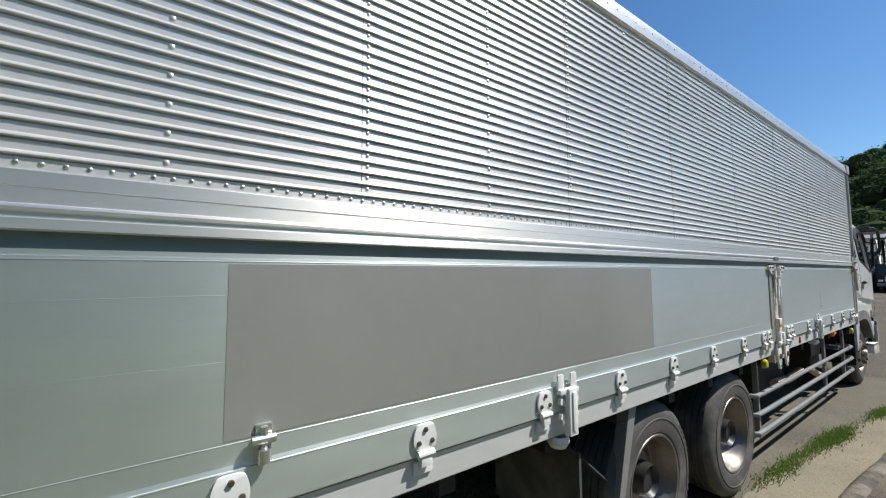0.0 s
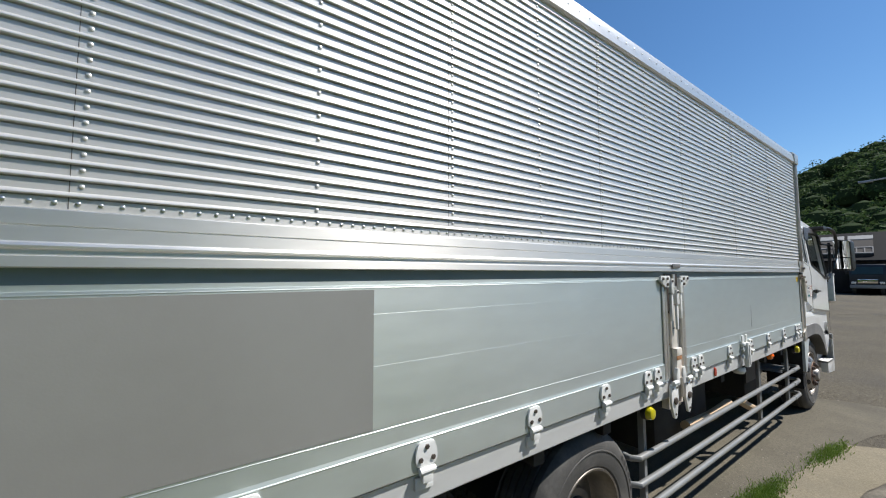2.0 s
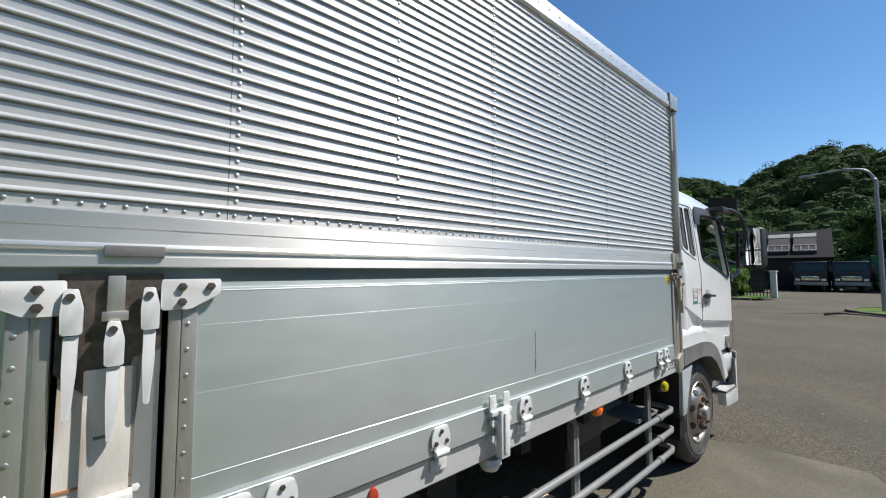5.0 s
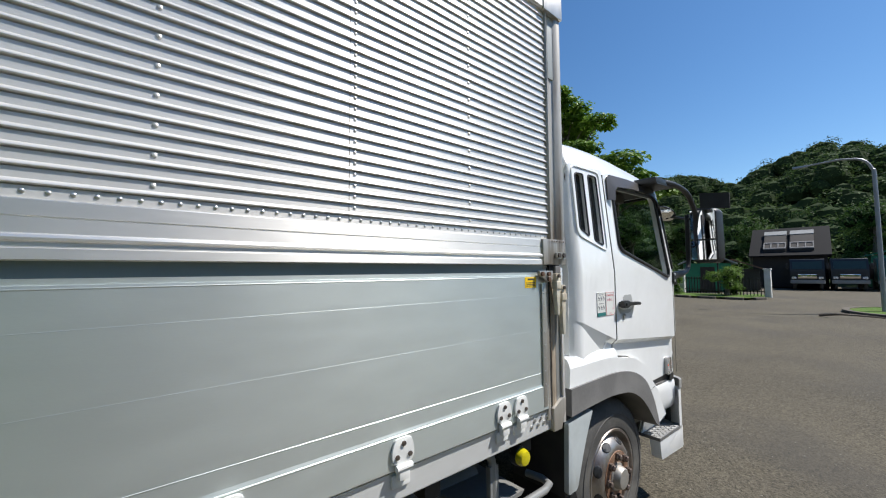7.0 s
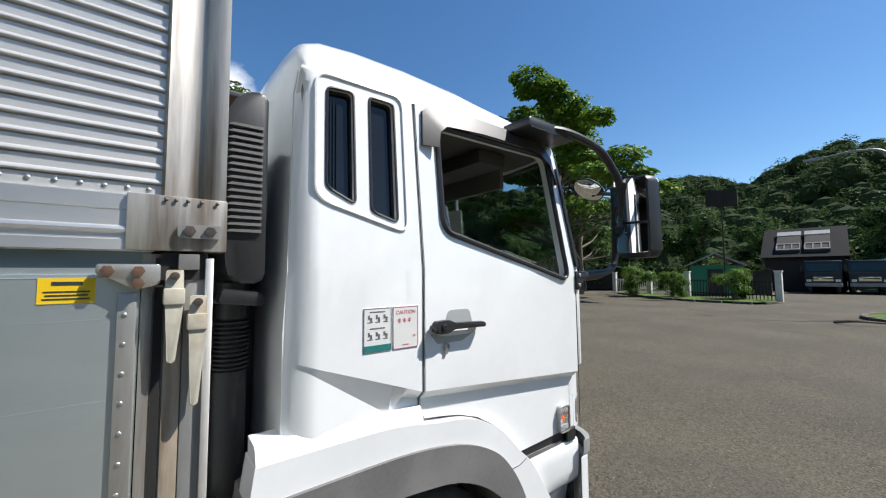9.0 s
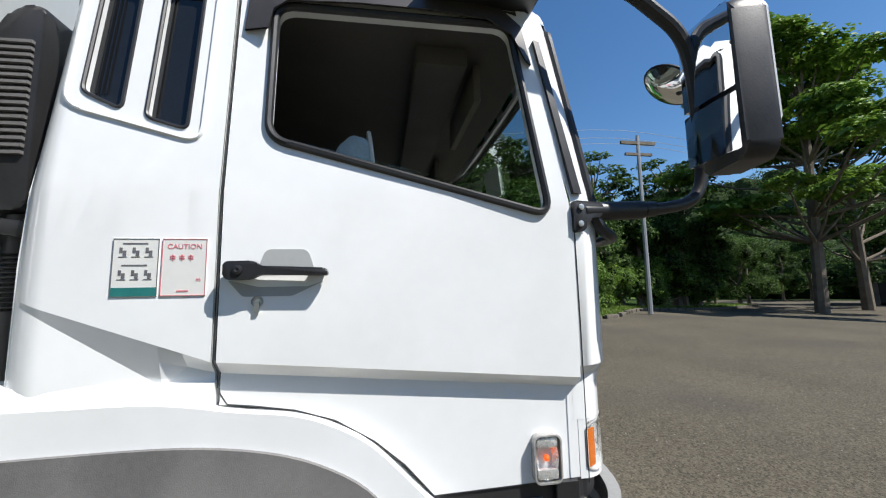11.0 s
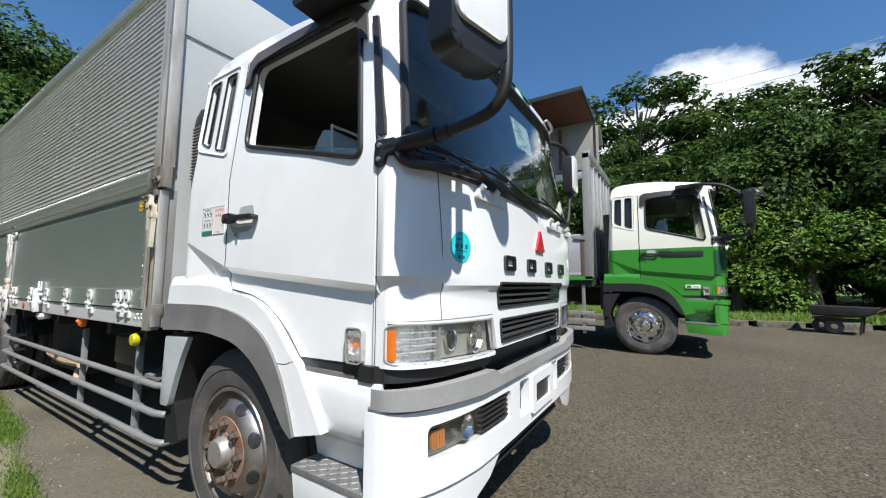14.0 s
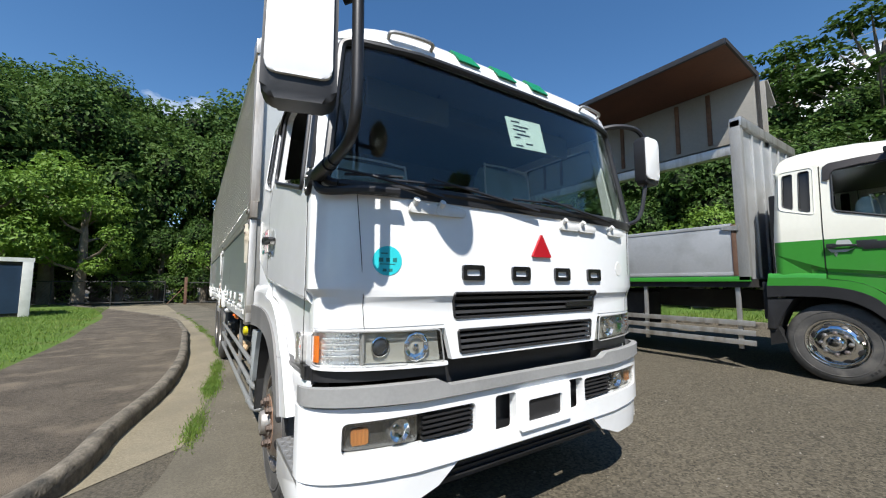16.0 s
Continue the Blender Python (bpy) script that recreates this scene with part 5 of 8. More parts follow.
def wheel(lorry, x, y, z, front, flip=False, rim_mat=None, twin=True):
    """A wheel whose outer face looks to -y (to +y when flipped)."""
    turn = pose(0, 0, 0, 90, 0, 180 if flip else 0)
    base = new("wheel")
    base.parent = lorry
    base.matrix_basis = Matrix.Translation((x, y, z)) @ turn
    R, W = 0.5, 0.26
    base["label"] = "front wheel with chromed convex rim" if front else "rear wheel with deep dished rim"
    prof = [(0.300, 0.0), (0.315, 0.012), (0.36, 0.020), (0.42, 0.018), (0.455, 0.006), (0.482, -0.012), (0.497, -0.035)]
    tread = []
    for k in range(5):
        a = -0.04 - 0.046 * k
        tread += [(R, a), (R, a - 0.032), (R - 0.014, a - 0.034), (R - 0.014, a - 0.044)]
    prof += tread[:-2] + [(0.482, -W + 0.01), (0.42, -W - 0.012), (0.30, -W)]
    tyre = part("tyre", lathe(B(), prof, 56), M["rubber"], base, "worn black tyre", 25)
    part("sidewall_ring", lathe(B(), [(0.395, 0.019), (0.398, 0.023), (0.404, 0.023), (0.407, 0.019)], 48), M["rubber"], tyre)
    bm = B()
    for k in range(14):
        a0 = radians(-52 + 6.0 * k + (12 if k > 6 else 0))
        if k in (3, 7):
            continue
        for r0, r1 in ((0.425, 0.452),):
            vs = [bm.verts.new((r * math.cos(a), r * math.sin(a), 0.019 - (0.007 if r > 0.44 else 0))) for r, a in ((r0, a0), (r1, a0), (r1, a0 + 0.055), (r0, a0 + 0.055))]
            bm.faces.new(vs)
    part("sidewall_print", bm, M["rubber_print"], tyre)["kind"] = "stuff"
    rm = rim_mat or (M["rim"] if front else M["rim_rear"])
    if front:
        disc = [(0.305, 0.004), (0.300, 0.014), (0.286, 0.012), (0.280, -0.03), (0.268, -0.045), (0.256, -0.035), (0.238, -0.002), (0.205, 0.030), (0.180, 0.040), (0.160, 0.036), (0.0, 0.032)]
        part("rim", lathe(B(), disc, 48), rm, base, "chromed steel rim with rust stains", 40)
        # black discs on the rim's face stand in for shaded holes
        for k in range(8):
            a = 2 * math.pi * (k + 0.5) / 8
            m = Matrix.Translation((0.224 * math.cos(a), 0.224 * math.sin(a), 0.0135)) @ pose(0, 0, 0, 0, 0, math.degrees(a)) @ pose(0, 0, 0, 0, 44, 0)
            part("rim_hole_disc", lathe(B(), [(0, 0.003), (0.026, 0.003), (0.030, 0.0), (0.030, -0.004)], 14, m @ Matrix.Diagonal((1, 1.3, 1, 1))), M["black"], base)
        part("hub_flange", lathe(B(), [(0.168, 0.034), (0.165, 0.041), (0.10, 0.043), (0.088, 0.040)], 32), M["hub_rust"] if rim_mat is None else rm, base, "", 40)
        hub = part("hub", lathe(B(), [(0.094, 0.034), (0.091, 0.046), (0.076, 0.050), (0.069, 0.083), (0.062, 0.091), (0.022, 0.094), (0.0, 0.092)], 24), M["rim_dull"] if rim_mat is None else rm, base, "dull hub cap", 40)
        for k in range(8):
            a = 2 * math.pi * k / 8
            m = Matrix.Translation((0.135 * math.cos(a), 0.135 * math.sin(a), 0.0405))
            part("wheel_nut", lathe(B(), [(0.027, 0.0), (0.027, 0.016), (0.020, 0.018), (0.020, 0.032), (0.013, 0.037), (0, 0.038)], 6, m), M["nut"] if rim_mat is None else M["rim"], hub)
    else:
        dish = [(0.305, 0.0), (0.300, 0.010), (0.288, 0.008), (0.280, -0.03), (0.262, -0.05), (0.255, -0.13), (0.24, -0.15), (0.20, -0.155), (0.16, -0.14), (0.15, -0.10), (0.0, -0.09)]
        part("rim", lathe(B(), dish, 44), rm, base, "deep dished steel rim", 40)
        # hub coloured black in place of the shade inside the dish
        hub = part("hub", lathe(B(), [(0.11, -0.10), (0.10, -0.02), (0.08, -0.05), (0, -0.045)], 20), M["black"], base)
        if twin:
            part("inner_tyre", lathe(B(), [(r, h - 0.30) for r, h in prof], 40), M["rubber"], base, "", 25)
    return base


# ---- the white wing-sided lorry; its near side at y = 0, box front at x = 0.1 ----
REAR, WID = -9.42, 2.49
lorry = tagged(empty("wing_truck"), "white cab lorry with a ribbed aluminium wing-sided box body", "truck")


def rib_wing(x0, x1):
    """Ribbed wing wall: a rounded rib each 40 mm over a groove added to darken its underside, flat lands between."""
    bm = B()
    prof, z = [(0.0, 2.083)], 2.112
    while z < 3.37:
        prof += [(0.0, z - 0.0016), (0.011, z - 0.0012), (0.011, z + 0.0012), (-0.0056, z + 0.0022), (-0.0072, z + 0.0050), (-0.0068, z + 0.0074), (-0.0048, z + 0.0108), (-0.0020, z + 0.0136), (0.0, z + 0.0148)]
        z += 0.040
    prof.append((0.0, 3.40))
    a, b = [bm.verts.new((x0, y, z)) for y, z in prof], [bm.verts.new((x1, y, z)) for y, z in prof]
    for i in range(len(prof) - 1):
        bm.faces.new((a[i], b[i], b[i + 1], a[i + 1]))
    c = [bm.verts.new((x, 0.03, z)) for x in (x0, x1) for z in (2.083, 3.40)]
    bm.faces.new(c[:2] + c[:1:-1])
    return bm


def rivet_mesh(bm, x, y, z, r=0.0065):
    m = Matrix.Translation((x, y, z)) @ FACE_OUT
    lathe(bm, [(r, 0.0), (r * 0.9, r * 0.25), (r * 0.55, r * 0.45), (0, r * 0.52)], 8, m)


wing = part("wing_wall", rib_wing(REAR + 0.1, 0.045), M["alu_rib"], lorry, "ribbed bare aluminium wing wall with rivet rows", 10)
seams = [-0.545 - 0.567 * k for k in range(16)]
bm = B()
for k, sx in enumerate(seams):
    z = 2.142
    n = 0
    while z < 3.37:
        if k % 2 or n % 2 == 0:
            rivet_mesh(bm, sx, -0.0005, z, 0.0062 if k % 2 else 0.0072)
        z += 0.040
        n += 1
part("rivet_field", bm, M["alu_rib"], wing)["kind"] = "stuff"
bm = B()
for k in range(int((0.03 - REAR) / 0.041)):
    rivet_mesh(bm, 0.02 - 0.041 * k, -0.0005, 2.099, 0.0058)
part("rivet_line", bm, M["zinc"], wing)["kind"] = "stuff"
for k in range(1, len(seams), 2):
    part("panel_joint", box(B(), seams[k] - 0.022, seams[k] - 0.0205, -0.0008, 0.0, 2.085, 3.39), M["bolt"], wing)
# lower wing rail: a rolled profile with a bead and a drip edge
rail_prof = [(0.012, 2.082), (-0.005, 2.082), (-0.006, 2.080), (-0.006, 2.045), (-0.002, 2.044), (-0.002, 2.041), (-0.007, 2.040), (-0.007, 2.006), (-0.013, 2.002), (-0.016, 1.996), (-0.015, 1.990), (-0.009, 1.986), (-0.009, 1.974), (-0.012, 1.972), (-0.012, 1.948), (0.012, 1.945)]
bm = prism(B(), rail_prof, "x", REAR + 0.02, 0.035)
part("wing_rail", bm, M["alu_bright"], lorry, "bright aluminium lower wing rail with a bead", 8)
# box frame: roof, top rail, posts, front and rear walls, floor
part("top_rail", prism(B(), [(0.012, 3.39), (-0.012, 3.39), (-0.022, 3.40), (-0.022, 3.44), (-0.016, 3.445), (-0.016, 3.475), (-0.006, 3.515), (0.03, 3.53), (0.06, 3.53), (0.06, 3.39)], "x", REAR, 0.17), M["alu_bright"], lorry, "aluminium roof rail")
bm = B()
for k in range(90):
    rivet_mesh(bm, 0.0 - 0.105 * k, -0.017, 3.46, 0.006)
part("rail_rivets", bm, M["zinc"], lorry)["kind"] = "stuff"
part("box_roof", box(B(), REAR, 0.15, 0.06, WID - 0.06, 3.49, 3.525), M["front_wall"], lorry)
part("far_wall", box(B(), REAR, 0.14, WID - 0.03, WID, 1.15, 3.52), M["alu_gate"], lorry, "aluminium far side wall")
part("box_front", box(B(), 0.115, 0.148, 0.02, WID - 0.02, 1.10, 3.02), M["front_wall"], lorry, "pale grey front wall of the box")
part("box_front_top", box(B(), 0.085, 0.162, 0.0, WID, 3.015, 3.555, 0.004), M["front_wall"], lorry, "pale upper panel of the box front with rivets")
bm = B()
for k in range(5):
    lathe(bm, [(0.009, 0.0), (0.006, 0.006), (0, 0.008)], 8, Matrix.Translation((0.162, 0.04, 3.06 + 0.10 * k)) @ pose(0, 0, 0, 0, 90, 0))
part("front_rivets", bm, M["zinc"], lorry)["kind"] = "stuff"
for yy in (0.085, WID - 0.085):
    lamp = part("roof_marker", prism(B(), rounded(yy - 0.055, yy + 0.055, 3.535, 3.585, 0.02), "x", 0.150, 0.172, 0.004), M["steel_white"], lorry, "small amber clearance lamp")
    part("marker_lens", prism(B(), rounded(yy - 0.042, yy + 0.042, 3.540, 3.580, 0.018), "x", 0.173, 0.198, 0.008), M["amber"], lamp)
part("box_rear", box(B(), REAR - 0.03, REAR + 0.02, 0.0, WID, 1.10, 3.52), M["front_wall"], lorry)
part("box_floor", box(B(), REAR, 0.10, 0.03, WID - 0.03, 1.06, 1.16), M["chassis"], lorry)
part("rear_post", box(B(), REAR - 0.01, REAR + 0.10, -0.01, 0.05, 1.06, 3.45, 0.006), M["alu_old"], lorry)
# front corner post with its concave wing end cap
cap = [(0.045, -0.004), (0.052, -0.016), (0.062, -0.012), (0.085, 0.004), (0.115, 0.010), (0.135, 0.004), (0.150, -0.014), (0.185, -0.016), (0.188, 0.0), (0.188, 0.05), (0.045, 0.05)]
post = part("wing_end_cap", prism(B(), cap, "z", 2.085, 3.40), M["alu_rusty"], lorry, "concave aluminium end cap of the wing with brown streaks", 50)
part("cap_foot", box(B(), -0.020, 0.190, -0.0185, 0.04, 1.947, 2.086, 0.004), M["alu_rusty"], post)
bm = B()
for x in (0.055, 0.075, 0.10, 0.13, 0.165):
    rivet_mesh(bm, x, -0.022, 2.075, 0.005)
for x in (0.105, 0.150):
    lathe(bm, [(0.014, 0), (0.014, 0.008), (0, 0.01)], 6, Matrix.Translation((x, -0.030, 1.998)) @ FACE_OUT)
part("cap_bolts", bm, M["bolt"], post)["kind"] = "stuff"
part("bolt_plate", prism(B(), soften([(0.08, 1.98), (0.08, 2.015), (0.175, 2.015), (0.175, 1.98)], 0.01), "y", -0.031, -0.022), M["alu_old"], post)
part("cap_head", box(B(), 0.02, 0.20, -0.03, 0.05, 3.385, 3.52, 0.010), M["alu_old"], post)
# besides its stains, the darker grey paints in the corner's shade
part("front_post", box(B(), 0.100, 0.150, 0.002, 0.09, 1.07, 1.945, 0.004), M["post_dirt_shade"], lorry, "stained corner post, darkened for the shade there")
part("front_post_edge", box(B(), 0.144, 0.163, -0.012, 0.04, 1.08, 1.93, 0.002), M["alu_bright"], lorry)
part("front_post_recess", box(B(), 0.014, 0.102, 0.010, 0.05, 1.10, 1.94), M["post_dirt_shade"], lorry, "rust streaked steel jamb")
part("jamb_lip", box(B(), 0.014, 0.036, -0.004, 0.012, 1.12, 1.86, 0.002), M["alu_rusty"], lorry)
part("jamb_strip", box(B(), 0.062, 0.098, 0.002, 0.0115, 1.10, 1.90, 0.002), M["jamb_rust"], lorry, "brown rust run on the jamb")
# flat dark plates that stand in for a shaded slot and latch recess
part("jamb_slot_shade", box(B(), 0.040, 0.058, 0.004, 0.0105, 1.14, 1.93), M["chassis"], lorry)
part("latch_shade_plate", box(B(), 0.050, 0.148, -0.002, 0.010, 1.875, 1.944), M["chassis"], lorry)

# gates
BEAM_Z0, GATE_Z0, GATE_Z1 = 1.065, 1.183, 1.905


def gate(x0, x1):
    prof = [(0.03, GATE_Z0), (-0.006, GATE_Z0), (-0.008, 1.187), (-0.0065, 1.300), (-0.0075, 1.3025), (-0.0075, 1.3050), (-0.003, 1.3065), (0.0, 1.318), (0.0, 1.373), (-0.0010, 1.3745), (-0.0010, 1.3762), (0.0, 1.377),
            (0.0, 1.60), (-0.0003, 1.6010), (0.0, 1.602), (0.0, 1.785), (-0.0003, 1.7860), (0.0, 1.787), (0.0, 1.879), (-0.0010, 1.8805), (-0.0010, 1.8820), (0.0, 1.883), (0.0005, 1.8895), (0.006, 1.890), (0.006, GATE_Z1), (0.03, GATE_Z1)]
    return part("side_gate", prism(B(), prof, "x", x0, x1), M["alu_gate"], lorry, "pale anodised aluminium drop side gate", 8)


gate_f = gate(-3.505, 0.012)
gate_r = gate(REAR + 0.11, -3.775)
# dark strip standing in for the shade under the rail's overhang
part("gate_gap_shade", box(B(), REAR + 0.1, 0.03, 0.012, 0.03, 1.9055, 1.96), M["gate_gap_shade"], lorry, "slate strip coloured for the shade under the wing rail")
part("painted_patch", box(B(), -8.33, -6.005, -0.0012, 0.0006, 1.384, 1.874), M["alu_patch"], gate_r, "dull grey repainted rectangle")
bm = B()
box(bm, -1.948, -1.942, -0.0006, 0.0004, 1.42, 1.615)
box(bm, -1.953, -1.949, -0.0006, 0.0004, 1.40, 1.47)
part("scratch_marks", bm, M["scuff"], lorry)["kind"] = "stuff"
for gob, x in ((gate_f, -0.011), (gate_f, -3.485), (gate_r, -3.80)):
    strip = part("edge_strip", box(B(), x - 0.018, x + 0.018, -0.010, 0.0, 1.20, 1.845, 0.003), M["alu_old"], gob, "riveted edge strip")
    bm = B()
    for k in range(9):
        rivet_mesh(bm, x - 0.004, -0.010, 1.25 + 0.068 * k, 0.006)
    part("strip_rivets", bm, M["zinc"], strip)["kind"] = "stuff"
beam = part("side_beam", prism(B(), [(0.06, BEAM_Z0), (0.010, BEAM_Z0), (0.008, 1.069), (0.008, 1.172), (0.06, 1.172)], "x", REAR, 0.10), M["beam_alu"], lorry, "pale aluminium side beam", 8)
# dark filler whose colour stands for the shade between beam and gate
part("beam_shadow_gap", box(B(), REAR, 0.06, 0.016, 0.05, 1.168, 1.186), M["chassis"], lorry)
part("beam_end", prism(B(), [(0.05, 1.055), (0.05, 1.175), (0.13, 1.215), (0.165, 1.215), (0.165, 1.16), (0.12, 1.055)], "y", -0.014, 0.05, 0.004), M["alu_rusty"], beam)
bm = B()
for k in range(6):
    lathe(bm, [(0.009, 0), (0.009, 0.006), (0, 0.008)], 6, Matrix.Translation((-0.120 + 0.026 * k, 0.008, 1.145 if k % 2 else 1.118)) @ FACE_OUT)
part("beam_bolts", bm, M["zinc"], beam)


def hinge_mesh():
    bm = prism(B(), soften([(-0.048, 1.222), (-0.048, 1.262), (-0.034, 1.300), (0.034, 1.300), (0.048, 1.262), (0.048, 1.222), (0.030, 1.206), (-0.030, 1.206)], 0.014), "y", -0.019, -0.009, 0.0025)
    tube(bm, [(-0.034, -0.022, 1.196), (0.034, -0.022, 1.196)], 0.0125, 10)
    box(bm, -0.022, 0.022, -0.028, 0.0, 1.152, 1.192, 0.003)
    box(bm, -0.040, 0.040, -0.004, 0.008, 1.118, 1.165, 0.003)
    for x, z in ((0, 1.280), (-0.028, 1.236), (0.028, 1.236)):
        lathe(bm, [(0.0095, 0), (0.0095, 0.006), (0, 0.008)], 6, Matrix.Translation((x, -0.019, z)) @ FACE_OUT, mi=1)
    return bm


h0 = part("gate_hinge", hinge_mesh(), [M["steel_white"], M["bolt"]], gate_f, "white painted gate hinge with three bolts")
HX_F = [-0.225, -0.352, -0.917, -1.491, -2.055, -2.608, -3.235, -3.36]
HX_R = [-3.94, -4.075, -4.567, -5.173, -5.789, -6.403, -7.04, -7.69, -8.31, -8.93]
h0.matrix_basis = Matrix.Translation((HX_F[0], 0, 0))
for gob, xs in ((gate_f, HX_F[1:]), (gate_r, HX_R)):
    for x in xs:
        share(h0, "gate_hinge", gob, Matrix.Translation((x, 0, 0)))["label"] = "white painted gate hinge with three bolts"


def rope_latch(x):
    bm = box(B(), x - 0.030, x + 0.030, -0.055, -0.018, 1.075, 1.295, 0.006)
    box(bm, x - 0.012, x + 0.012, -0.062, -0.054, 1.10, 1.28, 0.003)
    for dx in (-0.052, 0.042):
        prism(bm, soften([(x + dx - 0.022, 1.285), (x + dx - 0.022, 1.36), (x + dx + 0.020, 1.36), (x + dx + 0.020, 1.285)], 0.01), "y", -0.030 + 0.1 * abs(dx), -0.022 + 0.1 * abs(dx), 0.002)
    box(bm, x - 0.075, x + 0.062, -0.040, -0.016, 1.270, 1.292, 0.003)
    for dz in (0.0, 0.07):
        for dx in (-0.052, 0.052):
            tube(bm, [(x + dx, -0.012, 1.165 + dz), (x + dx, -0.032, 1.165 + dz)], 0.017, 8)
    lathe(bm, [(0.0, 0.0), (0.04, 0.004), (0.055, 0.03), (0.05, 0.06)], 14, Matrix.Translation((x - 0.02, 0.03, 1.0)), mi=0)
    return part("gate_lock", bm, M["steel_white"], lorry, "white gate lock with two upright ears")


for x in (-2.25, -6.88):
    rope_latch(x)
bm = box(B(), -8.252, -8.208, -0.010, 0.0, 1.312, 1.416, 0.003)
tube(bm, [(-8.230, -0.026, 1.315), (-8.230, -0.026, 1.352)], 0.017, 12)
tube(bm, [(-8.262, -0.024, 1.378), (-8.200, -0.024, 1.378)], 0.013, 10)
tube(bm, [(-8.230, -0.022, 1.345), (-8.230, -0.022, 1.412)], 0.010, 8)
part("gate_stop", bm, M["zinc"], gate_r, "small chromed gate stop")
part("lamp_plate", box(B(), -3.665, -3.545, -0.022, -0.006, 1.972, 2.0, 0.004), M["plastic_grey"], lorry, "small grey catch plate")

# centre post between the gates, with levers and swing hinges
cp = part("centre_post", box(B(), -3.735, -3.545, 0.012, 0.06, 0.98, 1.90), M["steel_rust"], lorry, "white steel centre post with rust streaks")
for x in (-3.765, -3.522):
    part("post_flange", box(B(), x - 0.010, x + 0.018, -0.010, 0.03, 1.20, 1.86, 0.003), M["alu_old"], cp)
part("post_plate", box(B(), -3.690, -3.600, -0.004, 0.014, 1.40, 1.70, 0.003), M["steel_rust"], cp)
for x, s in ((-3.80, 1), (-3.475, -1)):
    bm = prism(B(), soften([(x - 0.06 * s, 1.915), (x + 0.075 * s, 1.915), (x + 0.075 * s, 1.835), (x + 0.01 * s, 1.835), (x - 0.06 * s, 1.875)], 0.008), "y", -0.024, -0.010, 0.002)
    for dx, dz in ((-0.035, 1.895), (0.03, 1.895), (0.03, 1.855)):
        lathe(bm, [(0.011, 0), (0.011, 0.008), (0, 0.01)], 6, Matrix.Translation((x + dx * s, -0.024, dz)) @ FACE_OUT, mi=1)
    part("corner_bracket", bm, [M["steel_white"], M["bolt"]], cp, "white corner bracket with dark bolts")
for x, z0, z1 in ((-3.715, 1.595, 1.895), (-3.572, 1.605, 1.895), (-3.638, 1.53, 1.815)):
    # flat knuckle above, slim tapered grip below
    bm = prism(B(), soften([(x - 0.013, z1), (x + 0.010, z1), (x + 0.020, z1 - 0.045), (x + 0.020, z1 - 0.105), (x - 0.016, z1 - 0.105), (x - 0.018, z1 - 0.05)], 0.005), "y", -0.036, -0.010, 0.003)
    prism(bm, soften([(x - 0.011, z1 - 0.108), (x + 0.014, z1 - 0.108), (x + 0.013, z1 - 0.19), (x + 0.006, z0), (x - 0.006, z0), (x - 0.011, z1 - 0.19)], 0.004), "y", -0.030, -0.014, 0.003)
    tube(bm, [(x - 0.002, -0.040, z1 - 0.018), (x - 0.002, -0.008, z1 - 0.018)], 0.009, 8, mi=1)
    part("lever", bm, [M["steel_white"], M["bolt"]], cp, "white locking lever")
# flat plate on the post, coloured dark in place of a shaded recess
part("recess_shade_plate", prism(B(), [(-3.742, 1.93), (-3.545, 1.93), (-3.545, 1.735), (-3.600, 1.72), (-3.612, 1.655), (-3.690, 1.645), (-3.742, 1.70)], "y", 0.004, 0.0125), M["bolt"], cp, "dark brown plate standing in for the shaded latch recess")
# grey strip that paints the recess's shadow down the post
part("recess_shade_strip", box(B(), -3.592, -3.556, 0.006, 0.0125, 1.33, 1.72), M["rail"], cp)
bm = box(B(), -3.655, -3.621, -0.014, 0.006, 1.83, 1.925, 0.003)
box(bm, -3.663, -3.613, -0.020, 0.006, 1.815, 1.838, 0.003)
part("centre_catch", bm, M["alu_old"], cp)
part("post_seam", box(B(), -3.735, -3.598, 0.0085, 0.0125, 1.425, 1.431), M["rust_run"], cp)
part("rust_run", box(B(), -3.674, -3.598, -0.0275, -0.024, 1.318, 1.348, 0.001), M["rust_run"], cp, "orange rust run")
part("stencil", box(B(), -3.668, -3.632, -0.0046, -0.0036, 1.535, 1.543), M["plastic_grey"], cp)
for x, z in ((-3.722, 1.405), (-3.722, 1.345), (-3.585, 1.395), (-3.585, 1.335)):
    part("post_bolt", lathe(B(), [(0.010, 0), (0.010, 0.008), (0, 0.010)], 6, Matrix.Translation((x, 0.012, z)) @ FACE_OUT), M["steel_white"], cp)
part("rust_bracket", box(B(), -3.675, -3.590, -0.030, 0.010, 1.345, 1.40, 0.008), M["steel_rust"], cp, "rusty pivot bracket")
part("lower_arm", box(B(), -3.672, -3.600, -0.026, 0.012, 1.02, 1.345, 0.006), M["steel_rust"], cp, "swing arm with rust runs")
bm = box(B(), -3.655, -3.617, -0.042, -0.024, 1.06, 1.20, 0.01)
part("arm_tongue", bm, M["alu_old"], cp)
